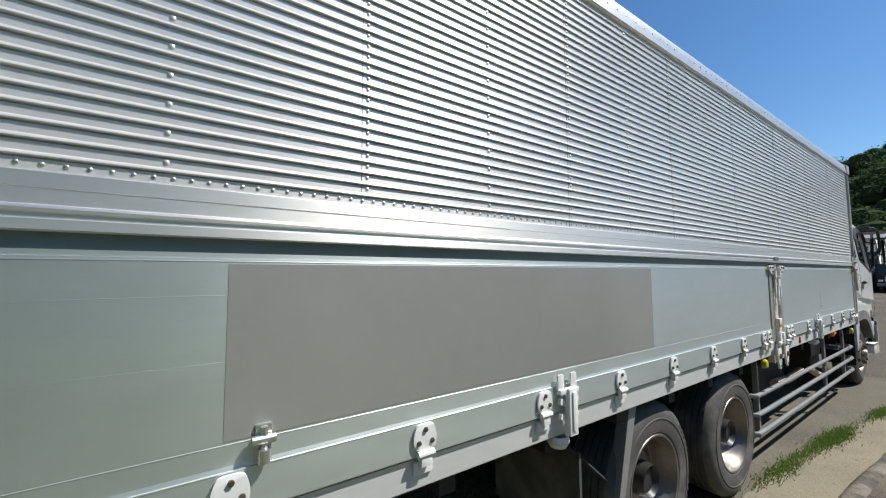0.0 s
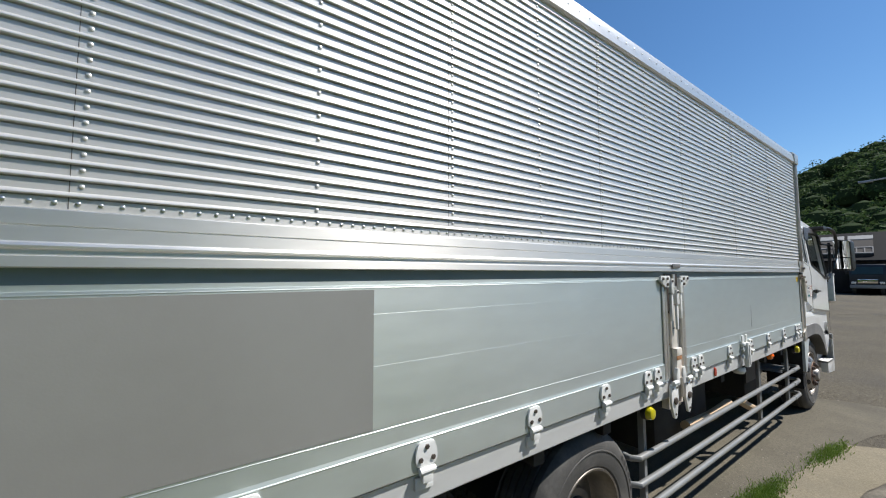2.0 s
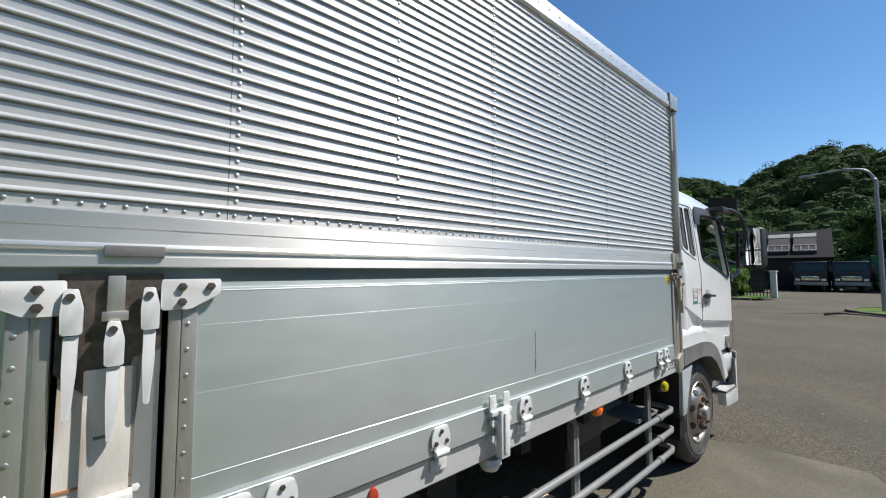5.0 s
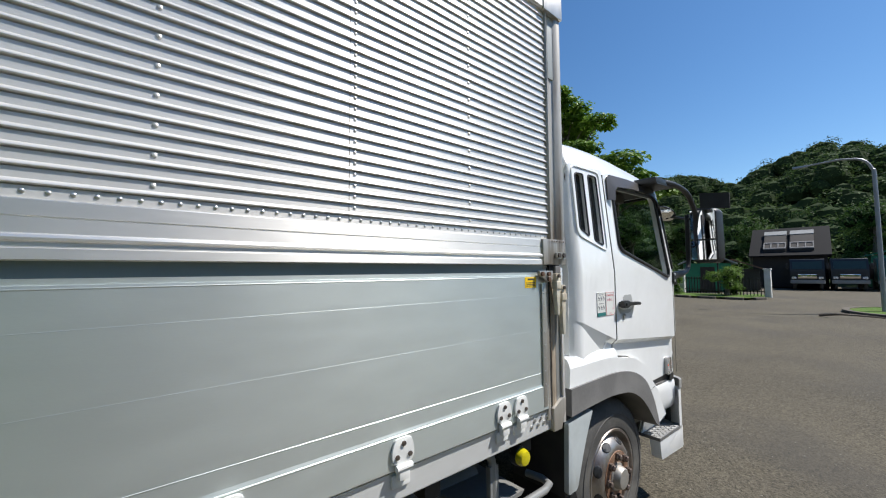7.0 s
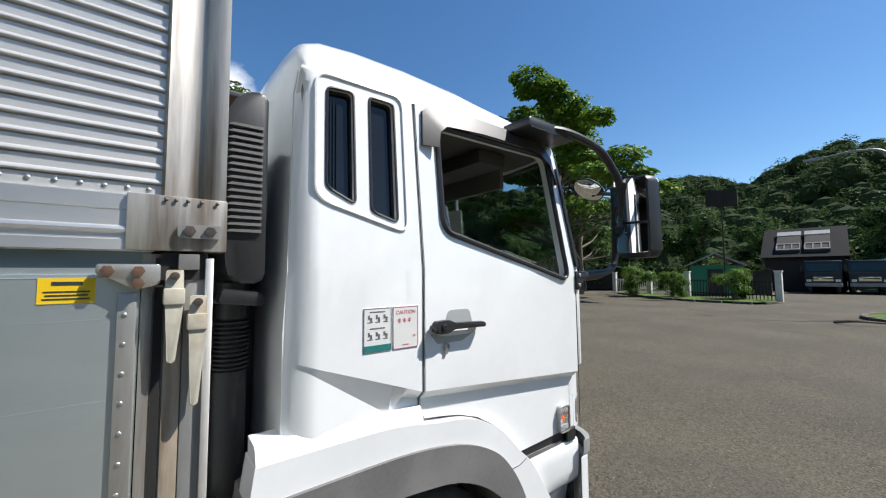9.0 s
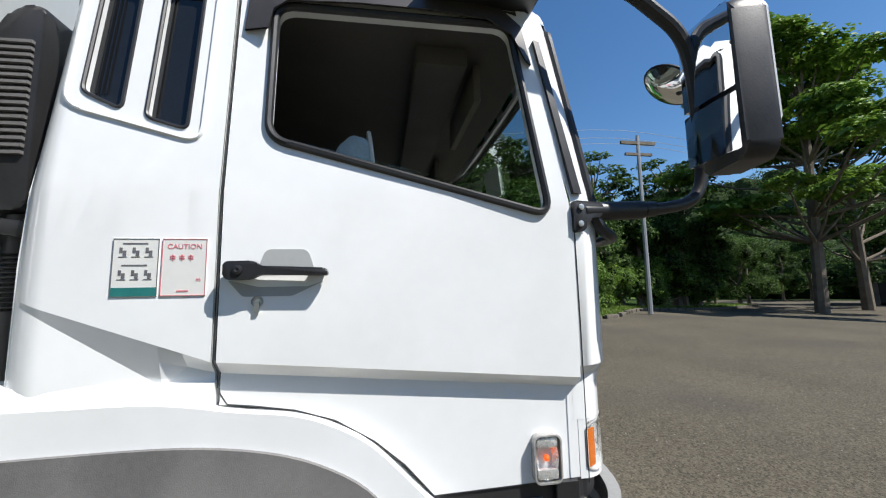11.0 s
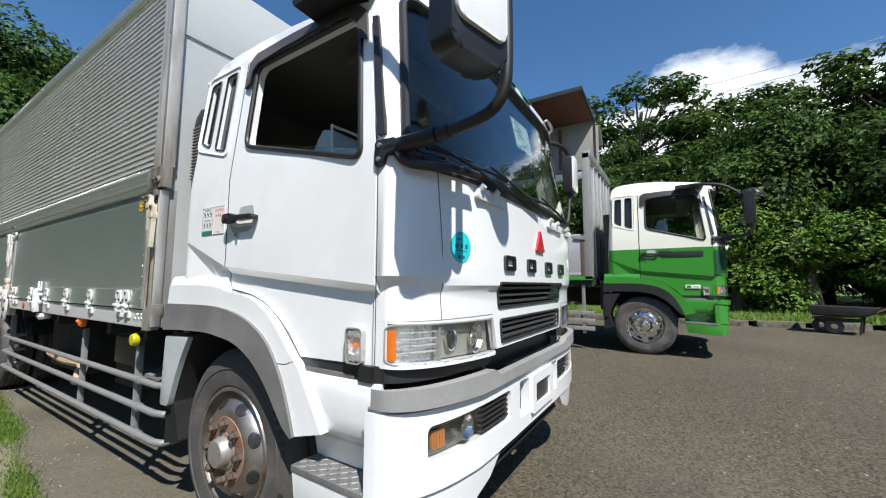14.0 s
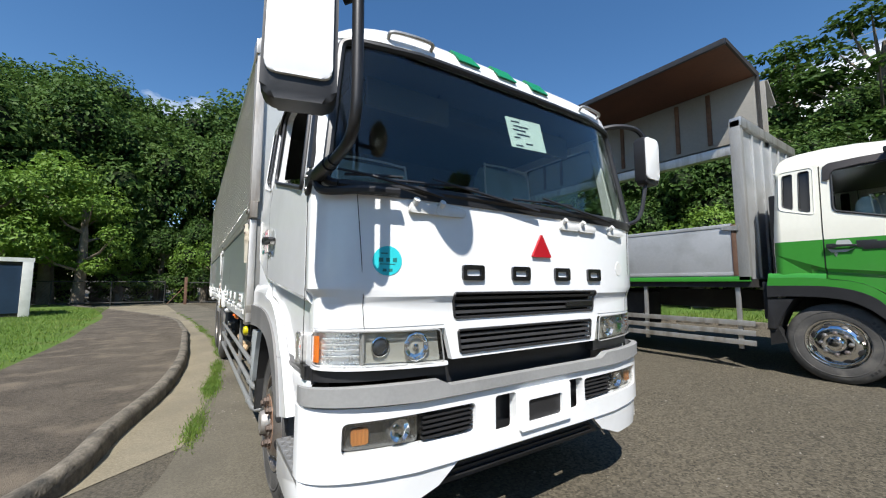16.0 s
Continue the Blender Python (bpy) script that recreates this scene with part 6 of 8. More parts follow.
for x, s in ((-3.745, 1), (-3.520, -1)):
    bm = prism(B(), soften([(x - 0.05 * s, 1.165), (x + 0.045 * s, 1.165), (x + 0.055 * s, 1.06), (x + 0.02 * s, 0.935), (x - 0.012 * s, 0.935), (x - 0.05 * s, 1.04)], 0.012), "y", -0.034, -0.018, 0.003)
    lathe(bm, [(0.024, 0), (0.024, 0.010), (0.012, 0.014), (0, 0.014)], 16, Matrix.Translation((x, -0.034, 1.055)) @ FACE_OUT, mi=1)
    tube(bm, [(x - 0.035 * s, -0.04, 1.178), (x + 0.035 * s, -0.04, 1.178)], 0.014, 8)
    for dx, dz in ((0.03, 1.14), (0.0, 0.965), (-0.03, 1.14)):
        lathe(bm, [(0.008, 0), (0.008, 0.005), (0, 0.006)], 6, Matrix.Translation((x + dx * s, -0.034, dz)) @ FACE_OUT, mi=1)
    prism(bm, soften([(x + 0.04 * s, 1.15), (x + 0.085 * s, 1.15), (x + 0.085 * s, 1.26), (x + 0.055 * s, 1.27), (x + 0.04 * s, 1.22)], 0.01), "y", -0.036, -0.014, 0.003)
    part("post_hinge", bm, [M["steel_white"], M["bolt"]], cp, "white post hinge plate")

# front latches beside the corner post
bm = prism(B(), soften([(-0.068, 1.914), (0.050, 1.914), (0.050, 1.866), (0.002, 1.852), (-0.038, 1.878), (-0.068, 1.890)], 0.008), "y", -0.026, -0.010, 0.002)
for x, z in ((-0.048, 1.898), (0.008, 1.897), (0.008, 1.868)):
    lathe(bm, [(0.013, 0), (0.013, 0.009), (0, 0.011)], 6, Matrix.Translation((x, -0.026, z)) @ FACE_OUT, mi=1)
part("corner_bracket", bm, [M["alu_old"], M["rust"]], lorry, "steel corner bracket with rusty bolts")
for x, z1, z0 in ((0.078, 1.900, 1.675), (0.128, 1.835, 1.565)):
    bm = prism(B(), soften([(x - 0.018, z1), (x + 0.018, z1), (x + 0.020, z1 - 0.08), (x + 0.006, z0), (x - 0.010, z0), (x - 0.018, z1 - 0.08)], 0.006), "y", -0.040, -0.016, 0.003)
    box(bm, x - 0.022, x + 0.022, -0.046, -0.01, z1 - 0.085, z1 - 0.045, 0.005)
    lathe(bm, [(0.010, 0), (0.010, 0.01), (0, 0.012)], 10, Matrix.Translation((x, -0.040, z1 - 0.015)) @ FACE_OUT, mi=1)
    part("lever", bm, [M["ivory"], M["bolt"]], lorry, "yellowed white locking lever")
part("latch_box", box(B(), 0.085, 0.13, -0.02, 0.0, 1.90, 1.94, 0.003), M["plastic_grey"], lorry)
tag = part("yellow_sticker", box(B(), -0.160, -0.068, -0.0015, 0.0006, 1.826, 1.882), M["yellow"], gate_f, "yellow warning sticker")
bm = B()
for z, w in ((1.866, 0.05), (1.850, 0.074), (1.842, 0.068), (1.834, 0.076)):
    box(bm, -0.114 - w / 2, -0.114 + w / 2, -0.0022, -0.0014, z, z + (0.008 if z > 1.86 else 0.0035))
part("sticker_print", bm, M["ink"], tag)

# side guard rails, posts, marker lamps
guard = part("side_guard", box(B(), -3.93, -3.895, 0.10, 0.14, 0.30, 1.05), M["rail"], lorry, "grey tubular side guard")
for z in (0.705, 0.535, 0.365):
    pts = [(-4.05, 0.26, z), (-4.07, 0.12, z), (-4.03, 0.085, z), (-3.8, 0.08, z), (-2.0, 0.08, z), (0.08, 0.08, z), (0.15, 0.10, z), (0.17, 0.16, z), (0.15, 0.26, z)]
    part("guard_rail", tube(B(), pts, 0.021, 12), M["rail"], guard)
    part("rail_collar", tube(B(), [(-0.19, 0.08, z), (-0.14, 0.08, z)], 0.027, 12), M["rail"], guard)
for x in (-1.40, -0.30):
    bm = B()
    tube(bm, curve_pts([(x, 0.115, 0.33), (x, 0.115, 0.90), (x - 0.02, 0.13, 1.0), (x - 0.12, 0.20, 1.06)], 5), 0.021, 8)
    box(bm, x - 0.03, x + 0.03, 0.10, 0.13, 0.32, 0.95, 0.003)
    part("guard_post", bm, M["rail"], guard)
for x, y, z, k in ((-4.0, 0.03, 1.01, "yellow"), (-0.165, 0.045, 0.975, "yellow")):
    lamp = part("marker_lamp", lathe(B(), [(0.042, 0.0), (0.042, 0.018), (0.034, 0.034), (0.0, 0.042)], 18, Matrix.Translation((x, y, z)) @ FACE_OUT), M["yellow_lens"], lorry, "yellow round marker lamp")
    part("lamp_base", lathe(B(), [(0.048, -0.03), (0.048, 0.0), (0.0, 0.001)], 18, Matrix.Translation((x, y, z)) @ FACE_OUT), M["black"], lamp)
for x, y, z, lit in ((-1.245, 0.06, 1.04, True),):
    lamp = part("marker_lamp", lathe(B(), [(0.050, 0.0), (0.050, 0.022), (0.038, 0.038), (0.0, 0.044)], 18, Matrix.Translation((x, y, z)) @ FACE_OUT), M["amber"], lorry, "round amber marker lamp")
    if lit:
        part("bulb", ball(B(), (x, y - 0.045, z), 0.012, 8), M["amber_lit"], lamp)
part("oval_reflector", lathe(B(), [(0.022, 0.0), (0.020, 0.010), (0.0, 0.014)], 16, Matrix.Translation((-2.91, 0.008, 1.118)) @ FACE_OUT @ Matrix.Diagonal((1, 1.7, 1, 1))), M["red_lens"], lorry, "oval dull red reflector")

# chassis, tanks, mud guards
for y in (0.82, 1.60):
    part("chassis_beam", box(B(), REAR + 0.3, 1.7, y, y + 0.08, 0.78, 1.04), M["chassis"], lorry)
for x in [REAR + 0.6 + 0.62 * k for k in range(15)]:
    part("cross_member", box(B(), x, x + 0.08, 0.06, WID - 0.06, 0.97, 1.06), M["chassis"], lorry)
tank = part("fuel_tank", box(B(), -3.3, -2.2, 0.32, 0.80, 0.42, 0.98, 0.06), M["chassis"], lorry, "dark fuel tank")
part("battery_box", box(B(), -1.25, -0.75, 0.28, 0.80, 0.50, 0.98, 0.03), M["chassis"], lorry, "dark battery box")
bm = box(B(), -1.24, -0.76, 0.268, 0.285, 0.68, 0.90, 0.006)
part("box_lid", bm, M["black"], lorry)
part("air_tank", tube(B(), [(-0.68, 0.55, 0.66), (-0.10, 0.55, 0.66)], 0.15, 20), M["plastic_grey"], lorry, "dusty air tank")
part("pipe", tube(B(), curve_pts([(-2.9, 0.25, 0.60), (-2.4, 0.24, 0.58), (-1.9, 0.24, 0.60)], 4), 0.045, 10), M["tan"], lorry, "tan plastic pipe")
part("pipe", tube(B(), [(-1.72, 0.20, 0.60), (-1.55, 0.12, 0.50)], 0.04, 10), M["tan"], lorry, "tan plastic pipe")
part("lower_tray", prism(B(), [(-0.42, 0.70), (-0.05, 0.70), (-0.02, 0.72), (-0.40, 0.73)], "y", 0.14, 0.5), M["rail"], lorry)
part("rear_guard_plate", prism(B(), [(-6.36, 0.56), (-6.30, 0.56), (-6.14, 1.06), (-6.22, 1.06)], "y", 0.05, 0.12), M["rail"], lorry, "slanted grey mud guard strut")
part("mud_flap", box(B(), -6.62, -6.60, 0.12, 0.80, 0.34, 0.86), M["rubber"], lorry, "hanging rubber mud flap")
tube_bm = tube(B(), [(-6.75, 0.25, 1.0), (-6.35, 0.12, 0.62)], 0.012, 6)
part("flap_stay", tube_bm, M["chassis"], lorry)
for y in (0.06,):
    for xc in (-4.60, -5.90):
        pts = [(xc + 0.60 * math.cos(a), 0.5 + 0.56 * math.sin(a)) for a in [radians(20 + 14 * k) for k in range(11)]]
        part("wheel_arch_liner", ribbon(B(), pts, [(xc + (x - xc) * 0.97, 0.5 + (z - 0.5) * 0.97) for x, z in pts], 0.30, 0.9), M["chassis"], lorry)
part("axle", tube(B(), [(-4.60, 0.3, 0.5), (-4.60, 2.2, 0.5)], 0.11, 12), M["chassis"], lorry)
part("axle", tube(B(), [(-5.90, 0.3, 0.5), (-5.90, 2.2, 0.5)], 0.11, 12), M["chassis"], lorry)
part("axle", tube(B(), [(0.90, 0.25, 0.5), (0.90, 2.25, 0.5)], 0.09, 12), M["chassis"], lorry)
part("engine", box(B(), 0.5, 1.75, 0.75, 1.75, 0.55, 1.15, 0.05), M["chassis"], lorry)
wheel(lorry, 0.90, 0.115, 0.5, True)
wheel(lorry, 0.90, WID - 0.115, 0.5, True, True)
for x in (-4.60, -5.90):
    wheel(lorry, x, 0.085, 0.5, False)
    wheel(lorry, x, WID - 0.085, 0.5, False, True)

cab(lorry, M["paint"], M["paint"], None, True, True)

# stickers on the cab
st = part("caution_sticker", box(B(), 0.622, 0.732, 0.0325, 0.0355, 1.612, 1.765), M["sticker"], lorry, "white safety sticker with small pictures")
bm = box(B(), 0.622, 0.732, 0.0315, 0.033, 1.612, 1.635)
part("sticker_foot", bm, M["ink_teal"], st)
bm = B()
for x in (0.636, 0.667, 0.698):
    for z in (1.655, 1.715):
        box(bm, x + 0.002, x + 0.009, 0.0315, 0.033, z + 0.012, z + 0.026)
        box(bm, x + 0.010, x + 0.018, 0.0315, 0.033, z + 0.004, z + 0.018)
        box(bm, x, x + 0.020, 0.0315, 0.033, z, z + 0.002)
for z in (1.692, 1.750):
    box(bm, 0.645, 0.705, 0.0315, 0.033, z, z + 0.0035)
for x0, x1, z0, z1 in ((0.622, 0.732, 1.7635, 1.765), (0.622, 0.6235, 1.612, 1.765), (0.7305, 0.732, 1.612, 1.765)):
    box(bm, x0, x1, 0.0312, 0.0325, z0, z1)
part("sticker_print", bm, M["ink_grey"], st)
st2 = part("caution_sticker", box(B(), 0.740, 0.850, 0.0325, 0.0355, 1.612, 1.765), M["sticker"], lorry, "white caution sticker with red print")
bm = B()
for x0, x1, z0, z1 in ((0.740, 0.850, 1.7635, 1.765), (0.740, 0.850, 1.612, 1.6135), (0.740, 0.7415, 1.612, 1.765), (0.8485, 0.850, 1.612, 1.765)):
    box(bm, x0, x1, 0.0312, 0.0325, z0, z1)
for x in (0.760, 0.782, 0.804):
    box(bm, x, x + 0.013, 0.0312, 0.0325, 1.710, 1.713)
    box(bm, x, x + 0.013, 0.0312, 0.0325, 1.716, 1.719)
    box(bm, x + 0.005, x + 0.008, 0.0312, 0.0325, 1.706, 1.722)
box(bm, 0.780, 0.808, 0.0312, 0.0325, 1.623, 1.626)
part("sticker_print", bm, M["ink_pink"], st2)


def lettering(text, size, m, material, parent, name="lettering"):
    cu = bpy.data.curves.new(name, "FONT")
    cu.body, cu.size, cu.align_x, cu.extrude = text, size, "CENTER", 0.0004
    ob = new(name, cu)
    bpy.context.view_layer.update()
    me = bpy.data.meshes.new_from_object(ob.evaluated_get(bpy.context.evaluated_depsgraph_get()))
    bpy.data.objects.remove(ob)
    me.materials.clear()
    me.materials.append(material)
    o = new(name, me)
    o.parent, o.matrix_basis = parent, m
    return o


lettering("CAUTION", 0.019, pose(0.795, 0.0318, 1.738, 90, 0, 0), M["ink_pink"], st2)
lettering("m", 0.016, pose(0.832, 0.0318, 1.650, 90, 0, 0), M["ink_pink"], st2)

# front: turquoise disc, marque blocks, emblem, roof blocks, paper behind the glass
def front_disc(yc, zc, r, off, k=28):
    return [(yc + r * math.cos(2 * math.pi * j / k), zc + r * math.sin(2 * math.pi * j / k)) for j in range(k)]


disc = part("round_sticker", on_front(B(), front_disc(0.340, 1.50, 0.066, 0), -0.001, 0.0015), M["cyan"], lorry, "round turquoise sticker")
bm = B()
for y0, y1, z0, z1 in ((0.30, 0.32, 1.495, 1.513), (0.333, 0.350, 1.495, 1.513), (0.364, 0.382, 1.495, 1.513), (0.305, 0.375, 1.483, 1.487), (0.318, 0.335, 1.452, 1.465), (0.345, 0.362, 1.452, 1.465), (0.31, 0.34, 1.53, 1.536)):
    on_front(bm, [(y0, z0), (y1, z0), (y1, z1), (y0, z1)], 0.001, 0.0022, cuts=False)
part("sticker_print", bm, M["ink_teal"], disc)
part("round_sticker", on_front(B(), front_disc(2.10, 1.50, 0.045, 0, 20), -0.001, 0.0015), M["sticker"], lorry, "pale round sticker")
for yc in (0.798, 1.130, 1.472, 1.784):
    part("marque_block", panel(rounded(yc - 0.068, yc + 0.068, 1.415, 1.492, 0.015), [rounded(yc - 0.045, yc + 0.045, 1.438, 1.469, 0.008)], lambda y, z: (front_x(y, z, 0.014), y, z), lambda y, z: (-1, 0, 0), [], 0.016), M["letter"], lorry, "dark raised block of the marque")
part("emblem", on_front(B(), soften([(1.215, 1.550), (1.295, 1.685), (1.375, 1.550)], 0.012), -0.002, 0.014), M["emblem_red"], lorry, "red triangular emblem")
part("model_block", on_front(B(), rounded(1.53, 1.80, 1.262, 1.290, 0.006), -0.006, 0.006), M["letter"], lorry)
for yc in (0.855, 1.142, 1.43):
    part("roof_block", panel(soften([(yc - 0.095, 0.105), (yc - 0.055, 0.035), (yc + 0.095, 0.035), (yc + 0.050, 0.105)], 0.008), [], lambda y, h: (front_x(y, 2.60, 0.020 - 0.05 * max(0, h - 0.03) / 0.085), y, 2.605 + h), lambda y, z: (-1, 0, 0), [], 0.02), M["green_block"], lorry, "green block on the roof edge")
sheet = part("paper_sheet", panel([(1.160, 2.212), (1.135, 2.405), (1.440, 2.425), (1.462, 2.228)], [], lambda y, z: (front_x(y, z, -0.022), y, z), lambda y, z: (-1, 0, 0), [], 0.002), M["paper"], lorry, "pale paper sheet behind the windscreen")
bm = B()
for k, (a, b) in enumerate(((0.03, 0.10), (0.04, 0.17), (0.03, 0.14), (0.06, 0.17), (0.03, 0.08), (0.12, 0.18), (0.03, 0.09))):
    z = 2.388 - 0.026 * k
    s = panel([(1.15 + a + 0.003 * k, z), (1.15 + b + 0.003 * k, z + 0.006), (1.15 + b + 0.003 * k, z - 0.004), (1.15 + a + 0.003 * k, z - 0.010)], [], lambda y, z: (front_x(y, z, -0.0205), y, z), lambda y, z: (-1, 0, 0), [], 0.001)
    me = bpy.data.meshes.new("tmp")
    s.to_mesh(me)
    s.free()
    bm.from_mesh(me)
    bpy.data.meshes.remove(me)
part("paper_print", bm, M["ink"], sheet)
part("radio_aerial", tube(B(), [(1.5, 2.30, 2.72), (1.35, 2.33, 3.15)], 0.004, 5, 0.002), M["black"], lorry)
# ---- the green and cream lorry, same make, wing raised ----
GX, GY, GZ = 1.45, 6.35, 0.148
green = tagged(empty("open_wing_truck", (GX, GY, GZ)), "green and cream cab lorry with its wing body raised", "truck")
cab(green, M["paint_cream"], M["paint_green"], 1.755, True, False)
# all above this cab's wheel arch is stretched up to fit the camera's view
for ob in green.children_recursive:
    if ob.type == "MESH":
        for v in ob.data.vertices:
            if v.co.z > 1.33:
                v.co.z = 1.33 + (v.co.z - 1.33) * 1.16
wheel(green, 0.90, 0.115, 0.5, True, rim_mat=M["chrome"])
wheel(green, 0.90, WID - 0.115, 0.5, True, True, rim_mat=M["chrome"])
for x in (-4.6, -5.9):
    wheel(green, x, 0.085, 0.5, False)
    wheel(green, x, WID - 0.085, 0.5, False, True)
GR = -9.3
part("bed_floor", box(B(), GR, 0.10, 0.03, WID - 0.03, 1.20, 1.32), M["chassis"], green)
part("side_beam", box(B(), GR, 0.10, -0.01, 0.05, 1.285, 1.36, 0.004), M["paint_green"], green, "green side beam")
for y0, y1 in ((0.0, 0.035), (WID - 0.035, WID)):
    for xa, xb in ((GR, -3.6), (-3.5, -0.10)):
        g = part("side_gate", box(B(), xa, xb, y0, y1, 1.37, 2.16, 0.004), M["gate_old"], green, "scuffed grey drop side gate")
        for z in (1.40, 2.13):
            part("gate_rim", box(B(), xa, xb, y0 - 0.008, y1 + 0.008, z - 0.025, z + 0.025, 0.003), M["gate_old"], g)
part("rust_edge", box(B(), -0.10, -0.04, -0.012, 0.05, 1.37, 2.14, 0.004), M["rust"], green, "rusty gate edge")
part("gate_bracket", prism(B(), soften([(-0.22, 2.07), (-0.22, 2.12), (0.0, 2.12), (0.0, 2.04)], 0.01), "y", -0.03, -0.012), M["alu_old"], green)
for y0, y1 in ((-0.01, 0.10), (WID - 0.10, WID + 0.01)):
    part("corner_post", box(B(), -0.04, 0.10, y0, y1, 1.30, 3.72, 0.006), M["post_dirt_shade"], green, "stained corner post of the box")
part("box_front", box(B(), 0.02, 0.06, 0.10, WID - 0.10, 1.30, 3.62), M["gate_old"], green, "grey front wall of the box")
for y in (0.5, 0.9, 1.3, 1.7, 2.1):
    part("wall_rib", box(B(), 0.06, 0.09, y, y + 0.05, 1.35, 3.6, 0.004), M["gate_old"], green)
part("top_bar", box(B(), -0.03, 0.12, -0.01, WID + 0.01, 3.62, 3.76, 0.006), M["alu_old"], green)
part("centre_beam", box(B(), GR, 0.06, MID - 0.08, MID + 0.08, 3.55, 3.72, 0.006), M["alu_old"], green)
part("rear_frame", box(B(), GR - 0.05, GR + 0.05, 0.0, WID, 1.3, 3.72), M["alu_old"], green)
# raised wing: roof half upright on the centre beam, side half out over the near side
w = part("raised_wing", box(B(), GR + 0.1, 0.0, MID - 0.10, MID - 0.05, 3.74, 4.82, 0.004), M["body_inner"], green, "raised wing with pale ribbed lining")
for k in range(10):
    x = -0.75 - (0.55 if k % 2 else 0.0) - 1.7 * (k // 2)
    part("wing_rib", box(B(), x, x + 0.07, MID - 0.135, MID - 0.10, 3.80, 4.76, 0.004), M["rust"], w)
part("wing_side", prism(B(), [(MID - 0.05, 4.82), (-0.10, 4.96), (-0.10, 5.00), (MID - 0.05, 4.88)], "x", GR + 0.1, 0.02), M["wing_inner"], w, "rust-brown underside of the raised wing")
part("wing_edge", box(B(), GR + 0.1, 0.03, -0.14, -0.09, 4.92, 5.01, 0.004), M["black"], w)
part("wing_end", prism(B(), [(MID - 0.11, 3.74), (MID - 0.02, 3.74), (MID - 0.02, 4.89), (-0.10, 5.02), (-0.10, 4.955), (MID - 0.11, 4.80)], "x", 0.0, 0.035), M["chassis"], w)
part("far_wing", box(B(), GR + 0.1, 0.06, MID + 0.12, MID + 0.17, 3.74, 4.78, 0.004), M["body_inner"], green)
part("far_wing_side", prism(B(), [(MID + 0.16, 4.78), (MID + 0.50, 4.42), (MID + 0.47, 4.40), (MID + 0.13, 4.76)], "x", GR + 0.1, 0.10), M["body_inner"], green, "pale far wing panel")
gg = part("side_guard", box(B(), -3.6, -3.56, 0.06, 0.10, 0.30, 1.2), M["alu_old"], green, "grey flat-bar side guard")
for z in (0.36, 0.50, 0.64):
    part("guard_rail", box(B(), -3.7, 0.10, 0.03, 0.06, z, z + 0.075, 0.004), M["alu_old"], gg)
for x in (-1.5, -0.12):
    part("guard_post", box(B(), x, x + 0.06, 0.06, 0.10, 0.30, 1.22, 0.004), M["alu_old"], gg)
part("tank", box(B(), -3.0, -1.6, 0.35, 0.85, 0.5, 1.1, 0.05), M["chassis"], green)
for y in (0.82, 1.60):
    part("chassis_beam", box(B(), GR + 0.3, 1.7, y, y + 0.08, 0.85, 1.15), M["chassis"], green)
part("engine", box(B(), 0.5, 1.75, 0.75, 1.75, 0.6, 1.2, 0.05), M["chassis"], green)
part("hatch_box", box(B(), 0.2, 0.36, 0.08, 0.5, 0.75, 1.28, 0.02), M["black"], green)
def tall(z):
    return 1.33 + (z - 1.33) * 1.16


bm = panel([(0.037, 1.39), (0.037, 1.70), (0.26, 1.70), (0.26, 1.39)], [], lambda y, z: (front_x(y, z, 0.006), y - 0.004, tall(z)), lambda y, z: (-1, 0, 0), [(y, 0, 1, 0) for y in Y_CUTS], 0.02)
part("corner_deflector", bm, M["green_dark"], green, "dark green corner panel")
bm = box(B(), 1.22, 1.80, 0.020, 0.033, 1.675, 1.765, 0.002)
box(bm, 1.17, 1.34, 0.021, 0.032, 1.70, 1.785, 0.002)
part("painted_out_name", bm, M["black"], green, "black painted-out bar on the door")
pl = part("door_plate", box(B(), 1.53, 1.74, 0.052, 0.064, 1.145, 1.205, 0.003), M["sticker"], green, "small white plate")
part("plate_print", box(B(), 1.55, 1.61, 0.050, 0.0525, 1.155, 1.195), M["paint_green"], pl)
part("plate_print", box(B(), 1.64, 1.72, 0.050, 0.0525, 1.17, 1.178), M["paint_green"], pl)
# ---- ground ----
def ground_z(x, y):
    """The yard climbs gently away from the white lorry."""
    fall = min(1.0, max(0.0, (24 - x) / 10))
    return 0.0275 * min(max(y - 1.0, 0.0), 14.0) * fall


def sheet(name, xs, ys, lift, material, label, inside=None, zfun=ground_z):
    vs, idx, fs = [], {}, []
    for i, x in enumerate(xs):
        for j, y in enumerate(ys):
            idx[i, j] = len(vs)
            vs.append((x, y, zfun(x, y) + lift))
    for i in range(len(xs) - 1):
        for j in range(len(ys) - 1):
            fs.append((idx[i, j], idx[i + 1, j], idx[i + 1, j + 1], idx[i, j + 1]))
    me = bpy.data.meshes.new(name)
    me.from_pydata(vs, [], fs)
    me.materials.append(material)
    return tagged(new(name, me), label, "ground", kind="structure")


far = [-400, -150, -60, -30]
sheet("ground", far + list(range(-25, 40, 1)) + [60, 150, 400], far + list(range(-25, 30, 1)) + [60, 150, 400], 0.0, M["asphalt"], "worn grey-brown asphalt yard with fine grit")


def spline(pts, k=6):
    return [(p.x, p.y) for p in curve_pts([(x, y, 0) for x, y in pts], k)]


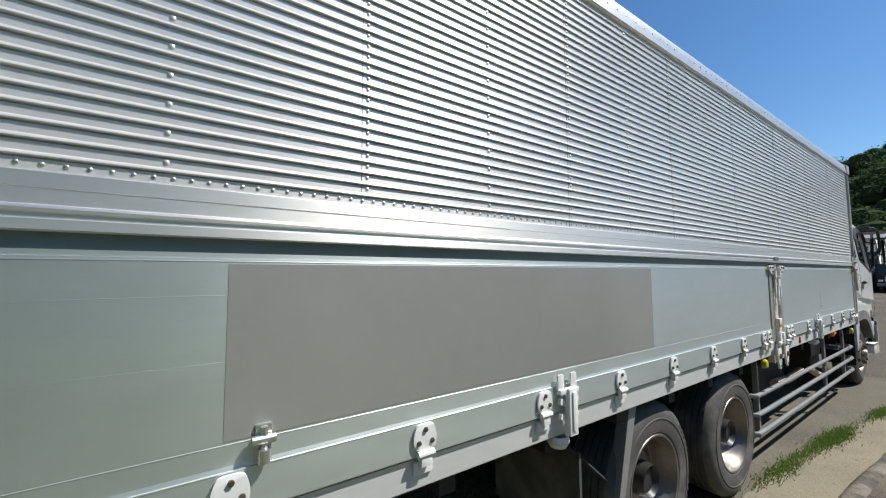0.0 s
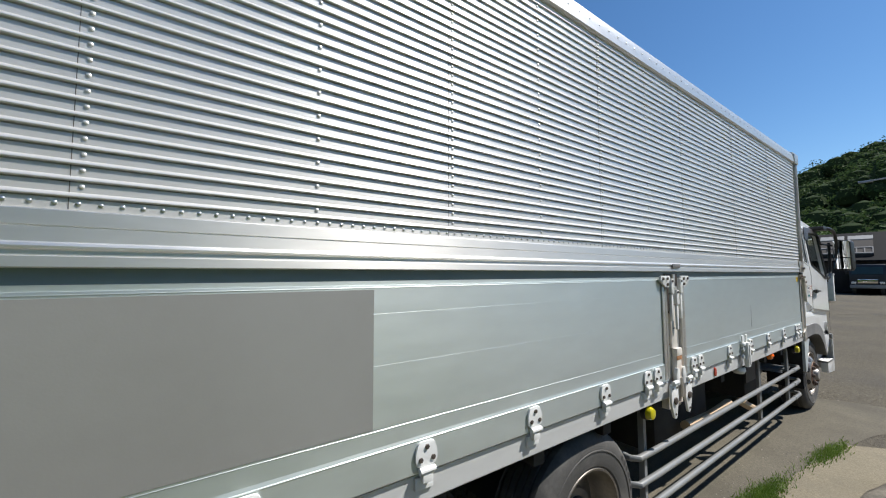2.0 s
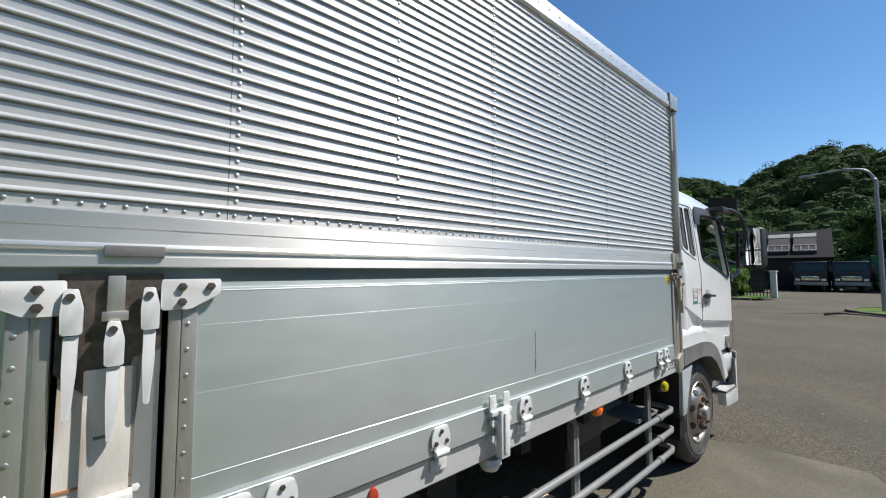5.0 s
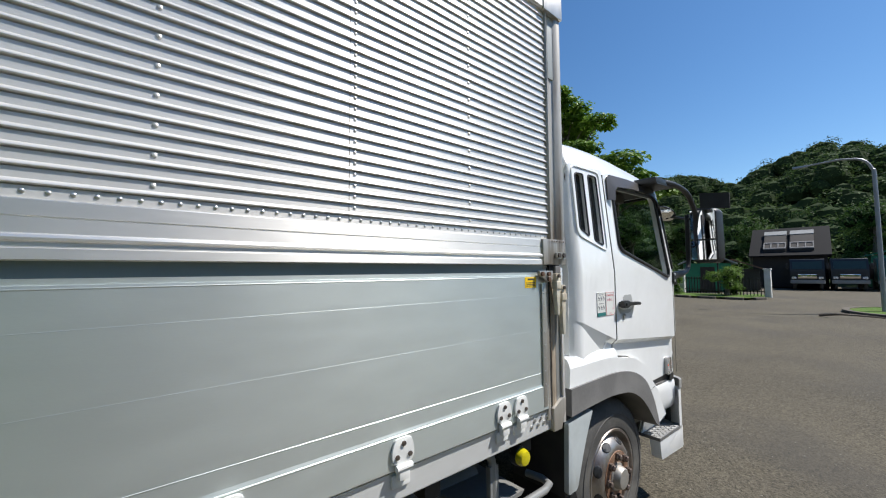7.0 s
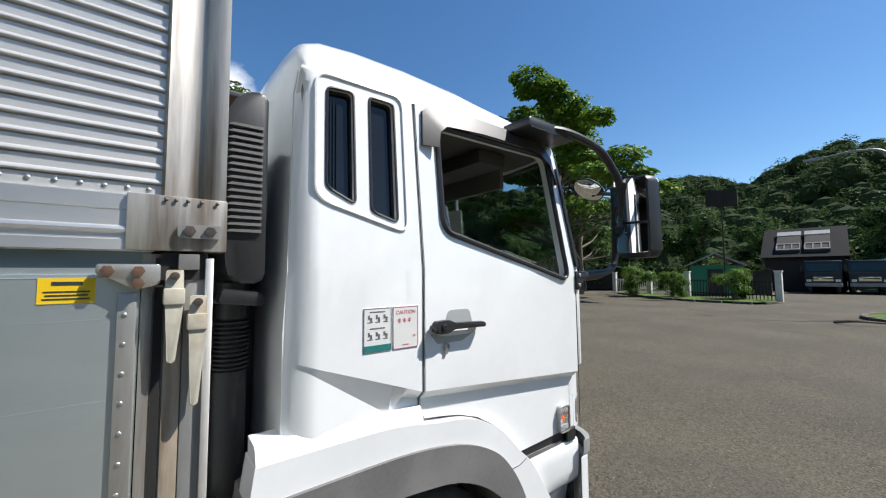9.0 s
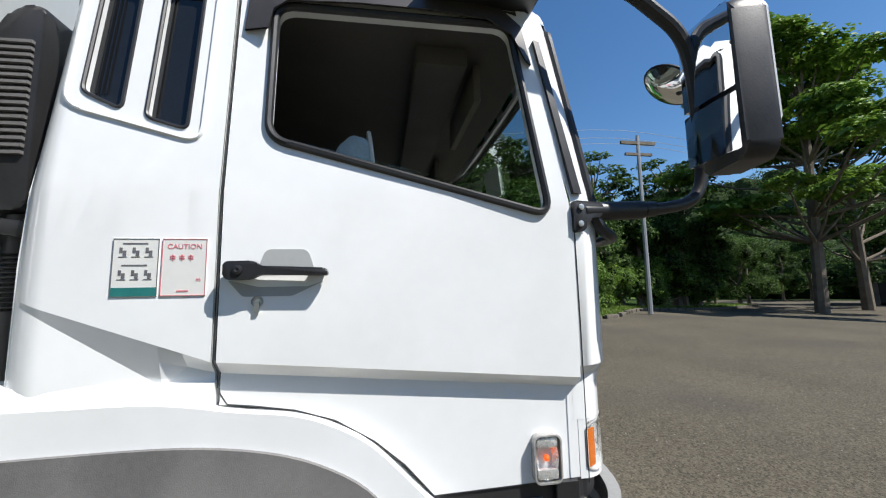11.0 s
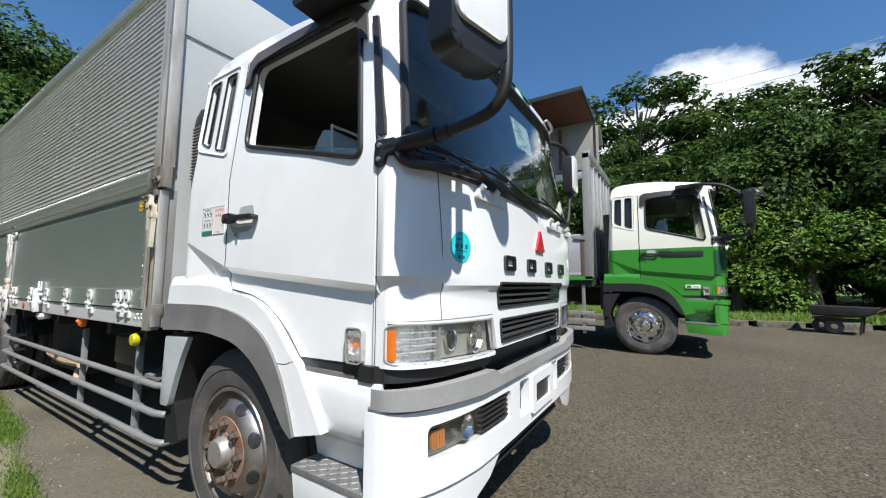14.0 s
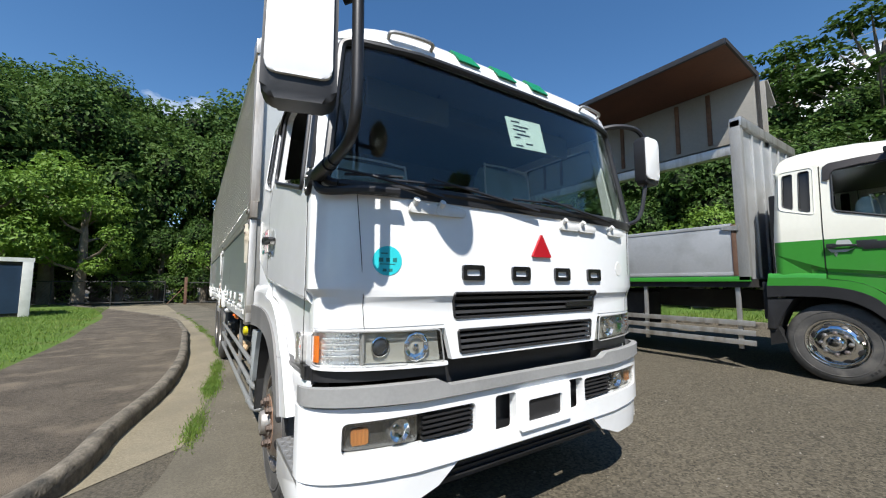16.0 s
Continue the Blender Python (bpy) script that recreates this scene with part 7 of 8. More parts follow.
def flat_area(name, left, right, z, material, label, thick=0.0):
    """A strip between two lines with as many points."""
    bm = B()
    a, b = [bm.verts.new((x, y, z)) for x, y in left], [bm.verts.new((x, y, z)) for x, y in right]
    for i in range(len(left) - 1):
        bm.faces.new((a[i], a[i + 1], b[i + 1], b[i]))
    if thick:
        r = bmesh.ops.extrude_face_region(bm, geom=bm.faces[:])
        for v in r["geom"]:
            if isinstance(v, bmesh.types.BMVert):
                v.co.z -= thick
    return tagged(part(name, bm, material), label, "ground", kind="structure")


KERB = spline([(1.6, -6.0), (1.35, -3.2), (0.95, -1.75), (0.17, -1.06), (-0.94, -0.86), (-2.0, -0.64), (-2.9, -0.52), (-4.6, -0.42), (-7.8, -0.44), (-9.6, -0.52), (-14, -1.15), (-21.5, -4.2), (-30, -8)])
LAWN = spline([(-3.0, -6.5), (-2.6, -4.5), (-2.4, -3.4), (-2.6, -2.75), (-3.4, -2.66), (-4.5, -2.66), (-5.6, -2.66), (-6.6, -2.66), (-8.4, -2.7), (-11, -2.9), (-15.3, -3.2), (-22, -4.8), (-30, -8.6)])
GRASS_LINE = spline([(0.9, -0.95), (0.6, -0.75), (0.3, -0.55), (-0.35, -0.40), (-0.85, -0.29), (-2.0, -0.16), (-2.96, -0.06), (-4.6, 0.06), (-6.5, 0.12), (-8.9, -0.06), (-13, -0.4), (-20, -1.2), (-28, -2)])
flat_area("walkway", [(x, y - 0.13) for x, y in KERB], LAWN, 0.135, M["walkway"], "dark weathered raised concrete walkway", 0.12)
flat_area("gutter", [(x, y + 0.0) for x, y in KERB[18:]], GRASS_LINE[18:], 0.006, M["concrete"], "sandy old concrete gutter strip")
APRON_IN = spline([(1.9, -1.0), (1.7, -0.1), (1.35, 0.5), (0.7, 0.95), (0.2, 1.15), (-0.85, 1.2), (-2.0, 1.2), (-2.96, 1.2), (-4.6, 1.2), (-6.5, 1.2), (-8.9, 1.1), (-13, 0.9), (-20, 0.4), (-28, -0.6)])
OUT_LINE = spline([(1.6, -1.15)] + [(0.9, -0.95), (0.6, -0.75), (0.3, -0.55), (-0.35, -0.40), (-0.85, -0.29), (-2.0, -0.16), (-2.96, -0.06), (-4.6, 0.06), (-6.5, 0.12), (-8.9, -0.06), (-13, -0.4), (-20, -1.2), (-28, -2)])
flat_area("concrete_apron", OUT_LINE, APRON_IN, 0.0045, M["apron"], "grey-brown worn concrete beside the wheels")
bm = B()
rows = []
for i, (x, y) in enumerate(KERB):
    a, b = KERB[max(0, i - 1)], KERB[min(len(KERB) - 1, i + 1)]
    d = Vector((b[0] - a[0], b[1] - a[1])).normalized()
    nrm = Vector((d.y, -d.x))
    wob = 0.008 * math.sin(i * 1.7) + 0.006 * math.sin(i * 4.1)
    rows.append([bm.verts.new((x + nrm.x * s * -1, y + nrm.y * s * -1, z)) for s, z in ((0.0, 0.0), (0.004, 0.08), (0.02 + wob, 0.125), (0.05, 0.148 + wob * 0.4), (0.10, 0.150), (0.14, 0.136), (0.15, 0.05))])
for a, b in zip(rows, rows[1:]):
    for k in range(6):
        bm.faces.new((a[k], b[k], b[k + 1], a[k + 1]))
tagged(part("kerb", bm, M["kerb"], None, "", 60), "dark mossy rounded concrete kerb", "kerb", kind="structure")
lawn_far = [(x - 0.5, y - 60) for x, y in LAWN]
flat_area("lawn", LAWN, lawn_far, 0.128, M["lawn"], "mown green lawn", 0.1)


def kerb_row(name, pts, h, wd, material, label):
    """Kerb stones laid along a line, each a piece of its own."""
    base = tagged(empty(name), label, "kerb", kind="structure")
    stone = None
    for (x0, y0), (x1, y1) in zip(pts, pts[1:]):
        L = math.hypot(x1 - x0, y1 - y0)
        n = max(1, int(L / 1.0))
        for k in range(n):
            t = (k + 0.5) / n
            x, y = x0 + (x1 - x0) * t, y0 + (y1 - y0) * t
            m = Matrix.Translation((x, y, ground_z(x, y))) @ pose(0, 0, 0, 0, 0, math.degrees(math.atan2(y1 - y0, x1 - x0)) + random.uniform(-1.5, 1.5))
            if stone is None:
                stone = part("kerb_stone", box(B(), -0.485, 0.485, -wd / 2, wd / 2, -0.05, h, 0.02), material, base)
                stone.matrix_basis = m
            else:
                share(stone, "kerb_stone", base, m)
    return base


NORTH = [(-14, 11.2), (-6, 11.3), (4.4, 11.6), (8, 12.2), (11.5, 14.0), (15, 17.5), (20, 20), (30, 24)]
kerb_row("north_kerb", NORTH, 0.15, 0.22, M["kerb"], "weathered concrete kerb before the wood")
kerb_row("island_kerb", [(33, 15.5), (31, 13.5), (28.3, 10.3), (27.4, 7.5), (27.4, 4.6), (29.2, 3.9)], 0.15, 0.25, M["kerb"], "pale concrete kerb of the gate island")
fine = spline(NORTH, 4)
bm = B()
a = [bm.verts.new((x, y + 0.1, ground_z(x, y) + 0.13)) for x, y in fine]
b = [bm.verts.new((x, y + 2.5, ground_z(x, y + 2.5) + 0.16)) for x, y in fine]
c = [bm.verts.new((x + (x - 4) * 0.2, y + 45, 0.9)) for x, y in fine]
for i in range(len(fine) - 1):
    bm.faces.new((a[i], a[i + 1], b[i + 1], b[i]))
    bm.faces.new((b[i], b[i + 1], c[i + 1], c[i]))
tagged(part("verge", bm, M["lawn"]), "grassy verge under the wood", "ground", kind="structure")
bm = B()
isl = [(33, 15.5), (31, 13.5), (28.3, 10.3), (27.4, 7.5), (27.4, 4.6), (29.2, 3.9)]
a = [bm.verts.new((x + 0.05, y, 0.13)) for x, y in isl]
b = [bm.verts.new((x + 3.2, y + 1.0, 0.16)) for x, y in isl]
for i in range(len(isl) - 1):
    bm.faces.new((a[i], a[i + 1], b[i + 1], b[i]))
tagged(part("island", bm, M["lawn"]), "grassy island before the fence", "ground", kind="structure")

OVAL = [(22.9 + 2.6 * math.cos(radians(a)), -1.75 + 2.05 * math.sin(radians(a))) for a in range(0, 361, 20)]
kerb_row("lamp_island_kerb", OVAL, 0.13, 0.22, M["kerb"], "weathered kerb round the lamp island")
tagged(part("lamp_island", prism(B(), [(22.9 + 2.5 * math.cos(radians(a)), -1.75 + 1.95 * math.sin(radians(a))) for a in range(0, 360, 20)], "z", -0.02, 0.10), M["lawn"]), "small grassy island round the street lamp", "ground", kind="structure")

# cracks and chips in the yard
bm = B()
for k, (x, y, l, a) in enumerate(((16, 3.2, 2.2, 80), (18, 1.6, 1.6, 95), (15.5, 0.4, 1.5, 70), (9.5, 12.3, 2.0, 10), (13, 5.5, 1.2, 60))):
    pts = [(x + l * t * math.cos(radians(a)) + 0.03 * math.sin(9 * t + k), y + l * t * math.sin(radians(a)) + 0.04 * math.sin(6 * t)) for t in [j / 8 for j in range(9)]]
    for p, q in zip(pts, pts[1:]):
        vs = [bm.verts.new((u, v, ground_z(u, v) + 0.006)) for u, v in (p, q, (q[0] + 0.05, q[1] + 0.02), (p[0] + 0.05, p[1] + 0.02))]
        bm.faces.new(vs)
tagged(part("yard_cracks", bm, M["chassis"]), "dark tarred cracks in the asphalt", "crack", kind="stuff")
bm = B()
rr = random.Random(11)
for k in range(1500):
    if k < 700:
        i = rr.randrange(24, len(GRASS_LINE) - 14)
        gx, gy = GRASS_LINE[i]
        x, y = gx + rr.gauss(0, 0.25), gy + rr.gauss(0.05, 0.22)
        if y < -0.40:
            continue
    else:
        x, y = rr.uniform(1.0, 8.0), rr.uniform(-1.5, 8.0)
    r = rr.uniform(0.004, 0.012) * (1.6 if rr.random() < 0.06 else 1)
    z = ground_z(x, y) + 0.004
    vs = [bm.verts.new((x + r * dx * rr.uniform(0.6, 1.3), y + r * dy * rr.uniform(0.6, 1.3), z + r * dz * 0.7)) for dx, dy, dz in ((1, 0, 0), (0, 1, 0), (-1, 0, 0), (0, -1, 0), (0.1, 0.1, 1))]
    for q in ((0, 1, 4), (1, 2, 4), (2, 3, 4), (3, 0, 4)):
        bm.faces.new([vs[j] for j in q])
tagged(part("grit", bm, M["grit"]), "small pale stones on the asphalt", "gravel", kind="stuff")

# ---- plants ----
def leaf_cloud(name, cen, size, nrm, material, aspect=0.55, fold=0.18, rng=None):
    """One mesh of many small folded leaves: centres, sizes and facing directions."""
    n = len(cen)
    nrm = nrm / (np.linalg.norm(nrm, axis=1, keepdims=True) + 1e-9)
    t = rng.normal(size=(n, 3))
    t -= nrm * (t * nrm).sum(1, keepdims=True)
    t /= np.linalg.norm(t, axis=1, keepdims=True) + 1e-9
    s = np.cross(nrm, t)
    L = size[:, None]
    v = np.empty((n, 4, 3))
    v[:, 0] = cen - t * L * 0.5
    v[:, 1] = cen + s * L * aspect * 0.5 + nrm * L * fold
    v[:, 2] = cen + t * L * 0.5
    v[:, 3] = cen - s * L * aspect * 0.5 + nrm * L * fold
    me = bpy.data.meshes.new(name)
    me.vertices.add(4 * n)
    me.vertices.foreach_set("co", v.reshape(-1))
    me.loops.add(6 * n)
    base = (np.arange(n) * 4)[:, None]
    me.loops.foreach_set("vertex_index", (base + np.array([[0, 1, 2, 0, 2, 3]])).reshape(-1).astype(np.int32))
    me.polygons.add(2 * n)
    me.polygons.foreach_set("loop_start", (np.arange(2 * n) * 3).astype(np.int32))
    me.update()
    me.validate()
    me.materials.append(material)
    return new(name, me)


def lumps_leaves(lumps, per, size, rng, flat=0.0):
    """Leaves on the outer shells of lumps (x, y, z, r)."""
    cen, nrm = [], []
    for x, y, z, r in lumps:
        k = max(8, int(per * (r / 1.0) ** 2))
        d = rng.normal(size=(k, 3))
        d /= np.linalg.norm(d, axis=1, keepdims=True)
        d[:, 2] *= np.where(d[:, 2] < 0, 0.7, 1.0)
        # uneven outline: boughs that reach out, hollows between them
        wav = np.ones((k, 1))
        for f, amp in ((2.2, 0.22), (4.1, 0.18), (7.3, 0.10)):
            q = rng.normal(size=(3, 1)) * f
            wav += amp * np.sin(d @ q + rng.uniform(0, 6.3))
        rad = r * rng.uniform(0.55, 1.0, size=(k, 1)) ** 0.7 * wav
        keep = (wav[:, 0] > 0.86) | (rng.uniform(size=k) < 0.35)
        d, rad = d[keep], rad[keep]
        k = len(d)
        cen.append(np.array([x, y, z]) + d * rad * np.array([1, 1, 1 - flat]))
        nrm.append(d + rng.normal(size=(k, 3)) * 0.55 + np.array([0, 0, 0.5]))
    cen, nrm = np.concatenate(cen), np.concatenate(nrm)
    return cen, size * rng.uniform(0.6, 1.4, size=len(cen)), nrm


def trunk_mesh(rng, top, lumps, r0=0.28, lean_x=0.0):
    bm = B()
    main = curve_pts([(0, 0, -0.3), (0.1 * rng.normal(), 0.1 * rng.normal(), top * 0.35), (lean_x + 0.25 * rng.normal(), 0.25 * rng.normal(), top * 0.75), (lean_x, 0, top)], 4)
    tube(bm, main, r0, 8, r0 * 0.3)
    for x, y, z, r in lumps:
        k = int(len(main) * min(0.95, max(0.3, (z - r) / top * 0.8)))
        s = main[min(k, len(main) - 1)]
        midp = s.lerp(Vector((x, y, z)), 0.55) + Vector((0, 0, -0.25))
        tube(bm, [s, midp, (x, y, z)], r0 * 0.30, 5, r0 * 0.08)
    return bm


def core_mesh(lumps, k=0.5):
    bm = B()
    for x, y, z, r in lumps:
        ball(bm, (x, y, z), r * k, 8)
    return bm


def forest_tree(seed, height, spread, low, per, leaf, material, core=True, flat=0.0, n=20):
    rng = np.random.default_rng(seed)
    tree = empty("tree")
    lumps = []
    for k in range(n):
        t = rng.uniform(0, 1)
        z = low + (height - low) * (t ** 0.8)
        prof = math.sin(math.pi * min(1, 0.22 + 0.72 * t)) ** 0.7
        a, rad = rng.uniform(0, 2 * math.pi), spread * prof * math.sqrt(rng.uniform(0.05, 1))
        lumps.append((rad * math.cos(a), rad * math.sin(a), z, rng.uniform(0.75, 1.35) * spread * 0.34))
    part("trunk", trunk_mesh(rng, height * 0.85, lumps[:10]), M["bark"], tree)
    cen, size, nrm = lumps_leaves(lumps, per, leaf, rng, flat)
    crown = leaf_cloud("crown", cen, size, nrm, material, rng=rng)
    crown.parent = tree
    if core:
        # dark balls among the leaves paint the crown's inner shade
        part("crown_shade_core", core_mesh(lumps), M["crown_shade"], tree)
    return tree


def spray_tree(seed, height, spread, leaf, per, material):
    """An open tree with flat layered sprays of leaves on visible limbs."""
    rng = np.random.default_rng(seed)
    tree = empty("tree")
    lumps = []
    for k in range(54):
        t = rng.uniform(0.34, 1.0)
        a, rad = rng.uniform(0, 2 * math.pi), spread * math.sqrt(rng.uniform(0.03, 1)) * (1.25 - 0.75 * (t - 0.34) / 0.66)
        lumps.append((rad * math.cos(a), rad * math.sin(a), height * t, rng.uniform(0.7, 1.3) * spread * 0.20))
    part("trunk", trunk_mesh(rng, height * 0.9, lumps, 0.24), M["bark"], tree)
    cen, size, nrm = lumps_leaves(lumps, per, leaf, rng, 0.62)
    crown = leaf_cloud("crown", cen, size, nrm + np.array([0, 0, 1.2]), material, rng=rng)
    crown.parent = tree
    return tree


def plant(protos, spots, label, category, group):
    """The first of each kind stands at its spot; the others are copies."""
    used = set()
    for kind, x, y, s, rz in spots:
        z = ground_z(x, y) if abs(x) < 25 else 0.1
        m = Matrix.Translation((x, y, z)) @ pose(0, 0, 0, 0, 0, rz) @ Matrix.Diagonal((s, s, s * 1.0, 1))
        if kind in used:
            copy_thing(protos[kind], m)
        else:
            tagged(protos[kind], label, category, group)
            protos[kind].matrix_basis = m
            used.add(kind)
            bpy.context.view_layer.update()


forest = [forest_tree(1, 9.5, 3.6, 2.0, 520, 0.225, M["leaf"]), forest_tree(2, 11.0, 3.2, 3.0, 520, 0.215, M["leaf"]), forest_tree(3, 8.5, 4.0, 1.4, 520, 0.225, M["leaf"])]
rr = random.Random(5)
spots = []
for k in range(15):
    x = -16 + 4.3 * k + rr.uniform(-1, 1)
    y = 18.4 + rr.uniform(-0.8, 1.5) + max(0, x - 8) * 0.36
    spots.append((k % 3, x, y, rr.uniform(0.70, 0.92) * (1.0 if x < 15 else 0.85), rr.uniform(0, 360)))
for k in range(11):
    x = -18 + 6.0 * k + rr.uniform(-1.5, 1.5)
    y = 25 + rr.uniform(-1, 3) + max(0, x - 8) * 0.36
    spots.append(((k + 1) % 3, x, y, rr.uniform(1.0, 1.2) * (1.0 if x < 20 else 0.8), rr.uniform(0, 360)))
for k in range(13):
    y = -30 + 3.9 * k + rr.uniform(-1, 1)
    spots.append(((k + 2) % 3, -36 + rr.uniform(-2, 2) + (5 if y < -14 else 0), y, rr.uniform(1.65, 1.95), rr.uniform(0, 360)))
for k in range(9):
    y = -32 + 6.4 * k + rr.uniform(-1, 1)
    spots.append((k % 3, -47 + rr.uniform(-2, 2), y, rr.uniform(2.35, 2.6), rr.uniform(0, 360)))
# unseen trees behind the camera, added to darken the gate's reflections
for k in range(11):
    spots.append((k % 3, -33 + 4.3 * k + rr.uniform(-0.8, 0.8), -19 + rr.uniform(-1.5, 1.5), rr.uniform(0.95, 1.2), rr.uniform(0, 360)))
for k in range(5):
    spots.append((k % 3, -22 + 12 * k + rr.uniform(-1, 1), -24 + rr.uniform(-2, 2), rr.uniform(1.0, 1.3), rr.uniform(0, 360)))
spots += [(1, 0.6, 21.0, 1.04, 50), (0, 6.0, 21.8, 0.98, 140), (2, 9.6, 20.6, 0.98, 250), (0, -3.5, 22.5, 1.1, 10)]
plant(forest, spots, "dense dark green forest tree overgrown with vines", "tree", "trees of the wood")
sprays = [spray_tree(21, 9.6, 3.4, 0.24, 330, M["leaf"]), spray_tree(22, 11.5, 4.6, 0.24, 900, M["leaf_light"])]
plant(sprays, [(0, 10.5, 20.5, 1.08, 40), (0, 16.5, 23.5, 1.0, 160), (0, 4.0, 23.0, 0.95, 260), (1, 25.8, 16.6, 1.47, 10), (0, 30.5, 17.5, 1.2, 300), (0, 24.5, 25.0, 1.1, 90), (0, 8.3, 21.6, 0.98, 200), (0, 1.6, 21.2, 1.10, 330), (0, -2.2, 22.6, 1.15, 75), (0, 12.6, 22.2, 0.92, 120), (0, 5.2, 23.5, 1.02, 15)], "open tree with flat layered sprays of leaves", "tree", "open trees")
bushes = [forest_tree(31, 2.7, 1.9, 0.3, 1500, 0.115, M["leaf_light"], True, 0.1, 16), forest_tree(32, 4.6, 2.3, 0.4, 900, 0.155, M["leaf"], True, 0.1, 18), forest_tree(33, 5.6, 2.0, 1.3, 900, 0.16, M["leaf_light"], False, 0.2, 18)]
spots = []
for k in range(17):
    x = -12 + 2.3 * k + rr.uniform(-0.5, 0.5)
    y = 15.2 + rr.uniform(-0.4, 0.9) + max(0, x - 8) * 0.50
    spots.append((0 if k % 3 else 1, x, y, rr.uniform(0.75, 1.1), rr.uniform(0, 360)))
for k in range(12):
    x = -10 + 3.2 * k
    spots.append((1, x, 17.0 + rr.uniform(-0.5, 0.6) + max(0, x - 8) * 0.42, rr.uniform(0.95, 1.3), rr.uniform(0, 360)))
for k in range(9):
    y = -13 + 2.1 * k
    spots.append((k % 2, -29.0 + rr.uniform(-1, 1), y, rr.uniform(0.85, 1.25), rr.uniform(0, 360)))
spots += [(2, -25.5, -5.9, 1.15, 20), (2, -24.8, -9.6, 1.2, 120), (2, -27.5, -7.6, 1.35, 220), (2, -25.8, -12.5, 1.2, 300), (0, -27, 1.5, 1.35, 10), (0, -26.5, 3.6, 1.3, 60), (1, -28, 0.2, 1.0, 150)]
spots += [(0, 30.2, 12.6, 0.62, 30), (0, 29.6, 9.8, 0.5, 100), (0, 29.6, 6.2, 0.55, 190), (1, 38, 22, 1.4, 0), (1, 42, 18, 1.3, 70), (1, 46, 13, 1.4, 130), (1, 61, 0, 1.6, 30), (1, 60, 10.5, 1.5, 220), (1, 58, -8, 1.5, 220), (1, 45, -10, 1.5, 120)]
plant(bushes, spots, "leafy green bush at the edge of the wood", "bush", "bushes along the wood")

# wooded hill beyond the gate
# last term sinks the unseen ridge so the gate mirrors more sky
def ridge(a):
    return 0.240 + 0.022 * math.sin(a * 9 + 0.6) + 0.012 * math.sin(a * 23) - 0.03 * max(0, a - 0.35) - 0.034 * math.exp(-((a - 0.19) / 0.10) ** 2) - 0.17 * min(1.0, max(0.0, (-0.22 - a) / 0.3))


def hill_z(r, a):
    t = min(1.0, max(0.0, (r - 58) / 100))
    t = t * t * (3 - 2 * t)
    return 160 * ridge(a) * t * (0.94 + 0.06 * math.sin(r * 0.12 + a * 14)) - 7 * t


bm = B()
A = [radians(-75 + 3 * k) for k in range(48)]
Rr = [54 + 8 * k for k in range(14)]
grid = [[bm.verts.new((r * math.cos(a), r * math.sin(a), hill_z(r, a))) for a in A] for r in Rr]
for p, q in zip(grid, grid[1:]):
    for k in range(len(A) - 1):
        bm.faces.new((p[k], q[k], q[k + 1], p[k + 1]))
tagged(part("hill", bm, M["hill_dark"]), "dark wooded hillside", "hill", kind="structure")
rng = np.random.default_rng(77)
lumps = []
for k in range(1250):
    a, r = radians(rng.uniform(-28, 62)), 58 + 100 * rng.uniform(0, 1) ** 0.8
    s = rng.uniform(2.0, 3.9)
    if r < 72 and -0.12 < a < 0.22:
        continue
    lumps.append((r * math.cos(a), r * math.sin(a), hill_z(r, a) + s * 0.6, s))
    for j in range(2):
        lumps.append((r * math.cos(a) + rng.normal() * s * 0.6, r * math.sin(a) + rng.normal() * s * 0.6, hill_z(r, a) + s * rng.uniform(0.4, 1.2), s * 0.55))
cen, size, nrm = lumps_leaves(lumps, 19.0, 0.62, rng, 0.25)
tagged(leaf_cloud("hill_wood", cen, size, nrm, M["leaf_far"], rng=rng), "far green forest canopy on the hill", "woodland", kind="stuff")
# dark balls inside the canopy stand in for its shade
tagged(part("hill_shade_cores", core_mesh(lumps[::3], 0.8), M["hill_dark"]), "dark balls standing in for shade inside the hillside wood", "woodland", kind="stuff")


def blades(name, spots_xy, h, w, material, label, rng, zf):
    n = len(spots_xy)
    base = np.array([(x, y, zf(x, y)) for x, y in spots_xy])
    hh = h * rng.uniform(0.5, 1.4, n)
    d = rng.normal(size=(n, 2)) * 0.45
    tip = base + np.stack([d[:, 0] * hh, d[:, 1] * hh, hh], 1)
    ang = rng.uniform(0, 2 * np.pi, n)
    side_v = np.stack([np.cos(ang), np.sin(ang), np.zeros(n)], 1) * w
    v = np.stack([base - side_v, base + side_v, tip], 1)
    me = bpy.data.meshes.new(name)
    me.from_pydata(v.reshape(-1, 3).tolist(), [], [(3 * k, 3 * k + 1, 3 * k + 2) for k in range(n)])
    me.materials.append(material)
    return tagged(new(name, me), label, "grass", kind="stuff")


rng = np.random.default_rng(9)
xy = []
for k in range(26000):
    i = int(rng.integers(20, len(GRASS_LINE) - 8))
    gx, gy = GRASS_LINE[i]
    dens = 0.5 + 0.5 * math.sin(gx * 3.1) * math.sin(gx * 1.3 + 1)
    if gx > -0.1:
        dens *= 0.5
    if rng.uniform() < dens ** 1.6:
        xy.append((gx + rng.normal() * 0.14, gy + rng.normal() * (0.028 + 0.025 * dens)))
blades("weed_strip", xy, 0.034, 0.0045, M["grass"], "weeds growing in the joint of the concrete", rng, lambda x, y: 0.004)
xy = [(rng.uniform(-22, -2.8), -2.72 - abs(rng.normal()) * 4.5 - (0.5 if rng.uniform() < 0.5 else 0)) for k in range(26000)]
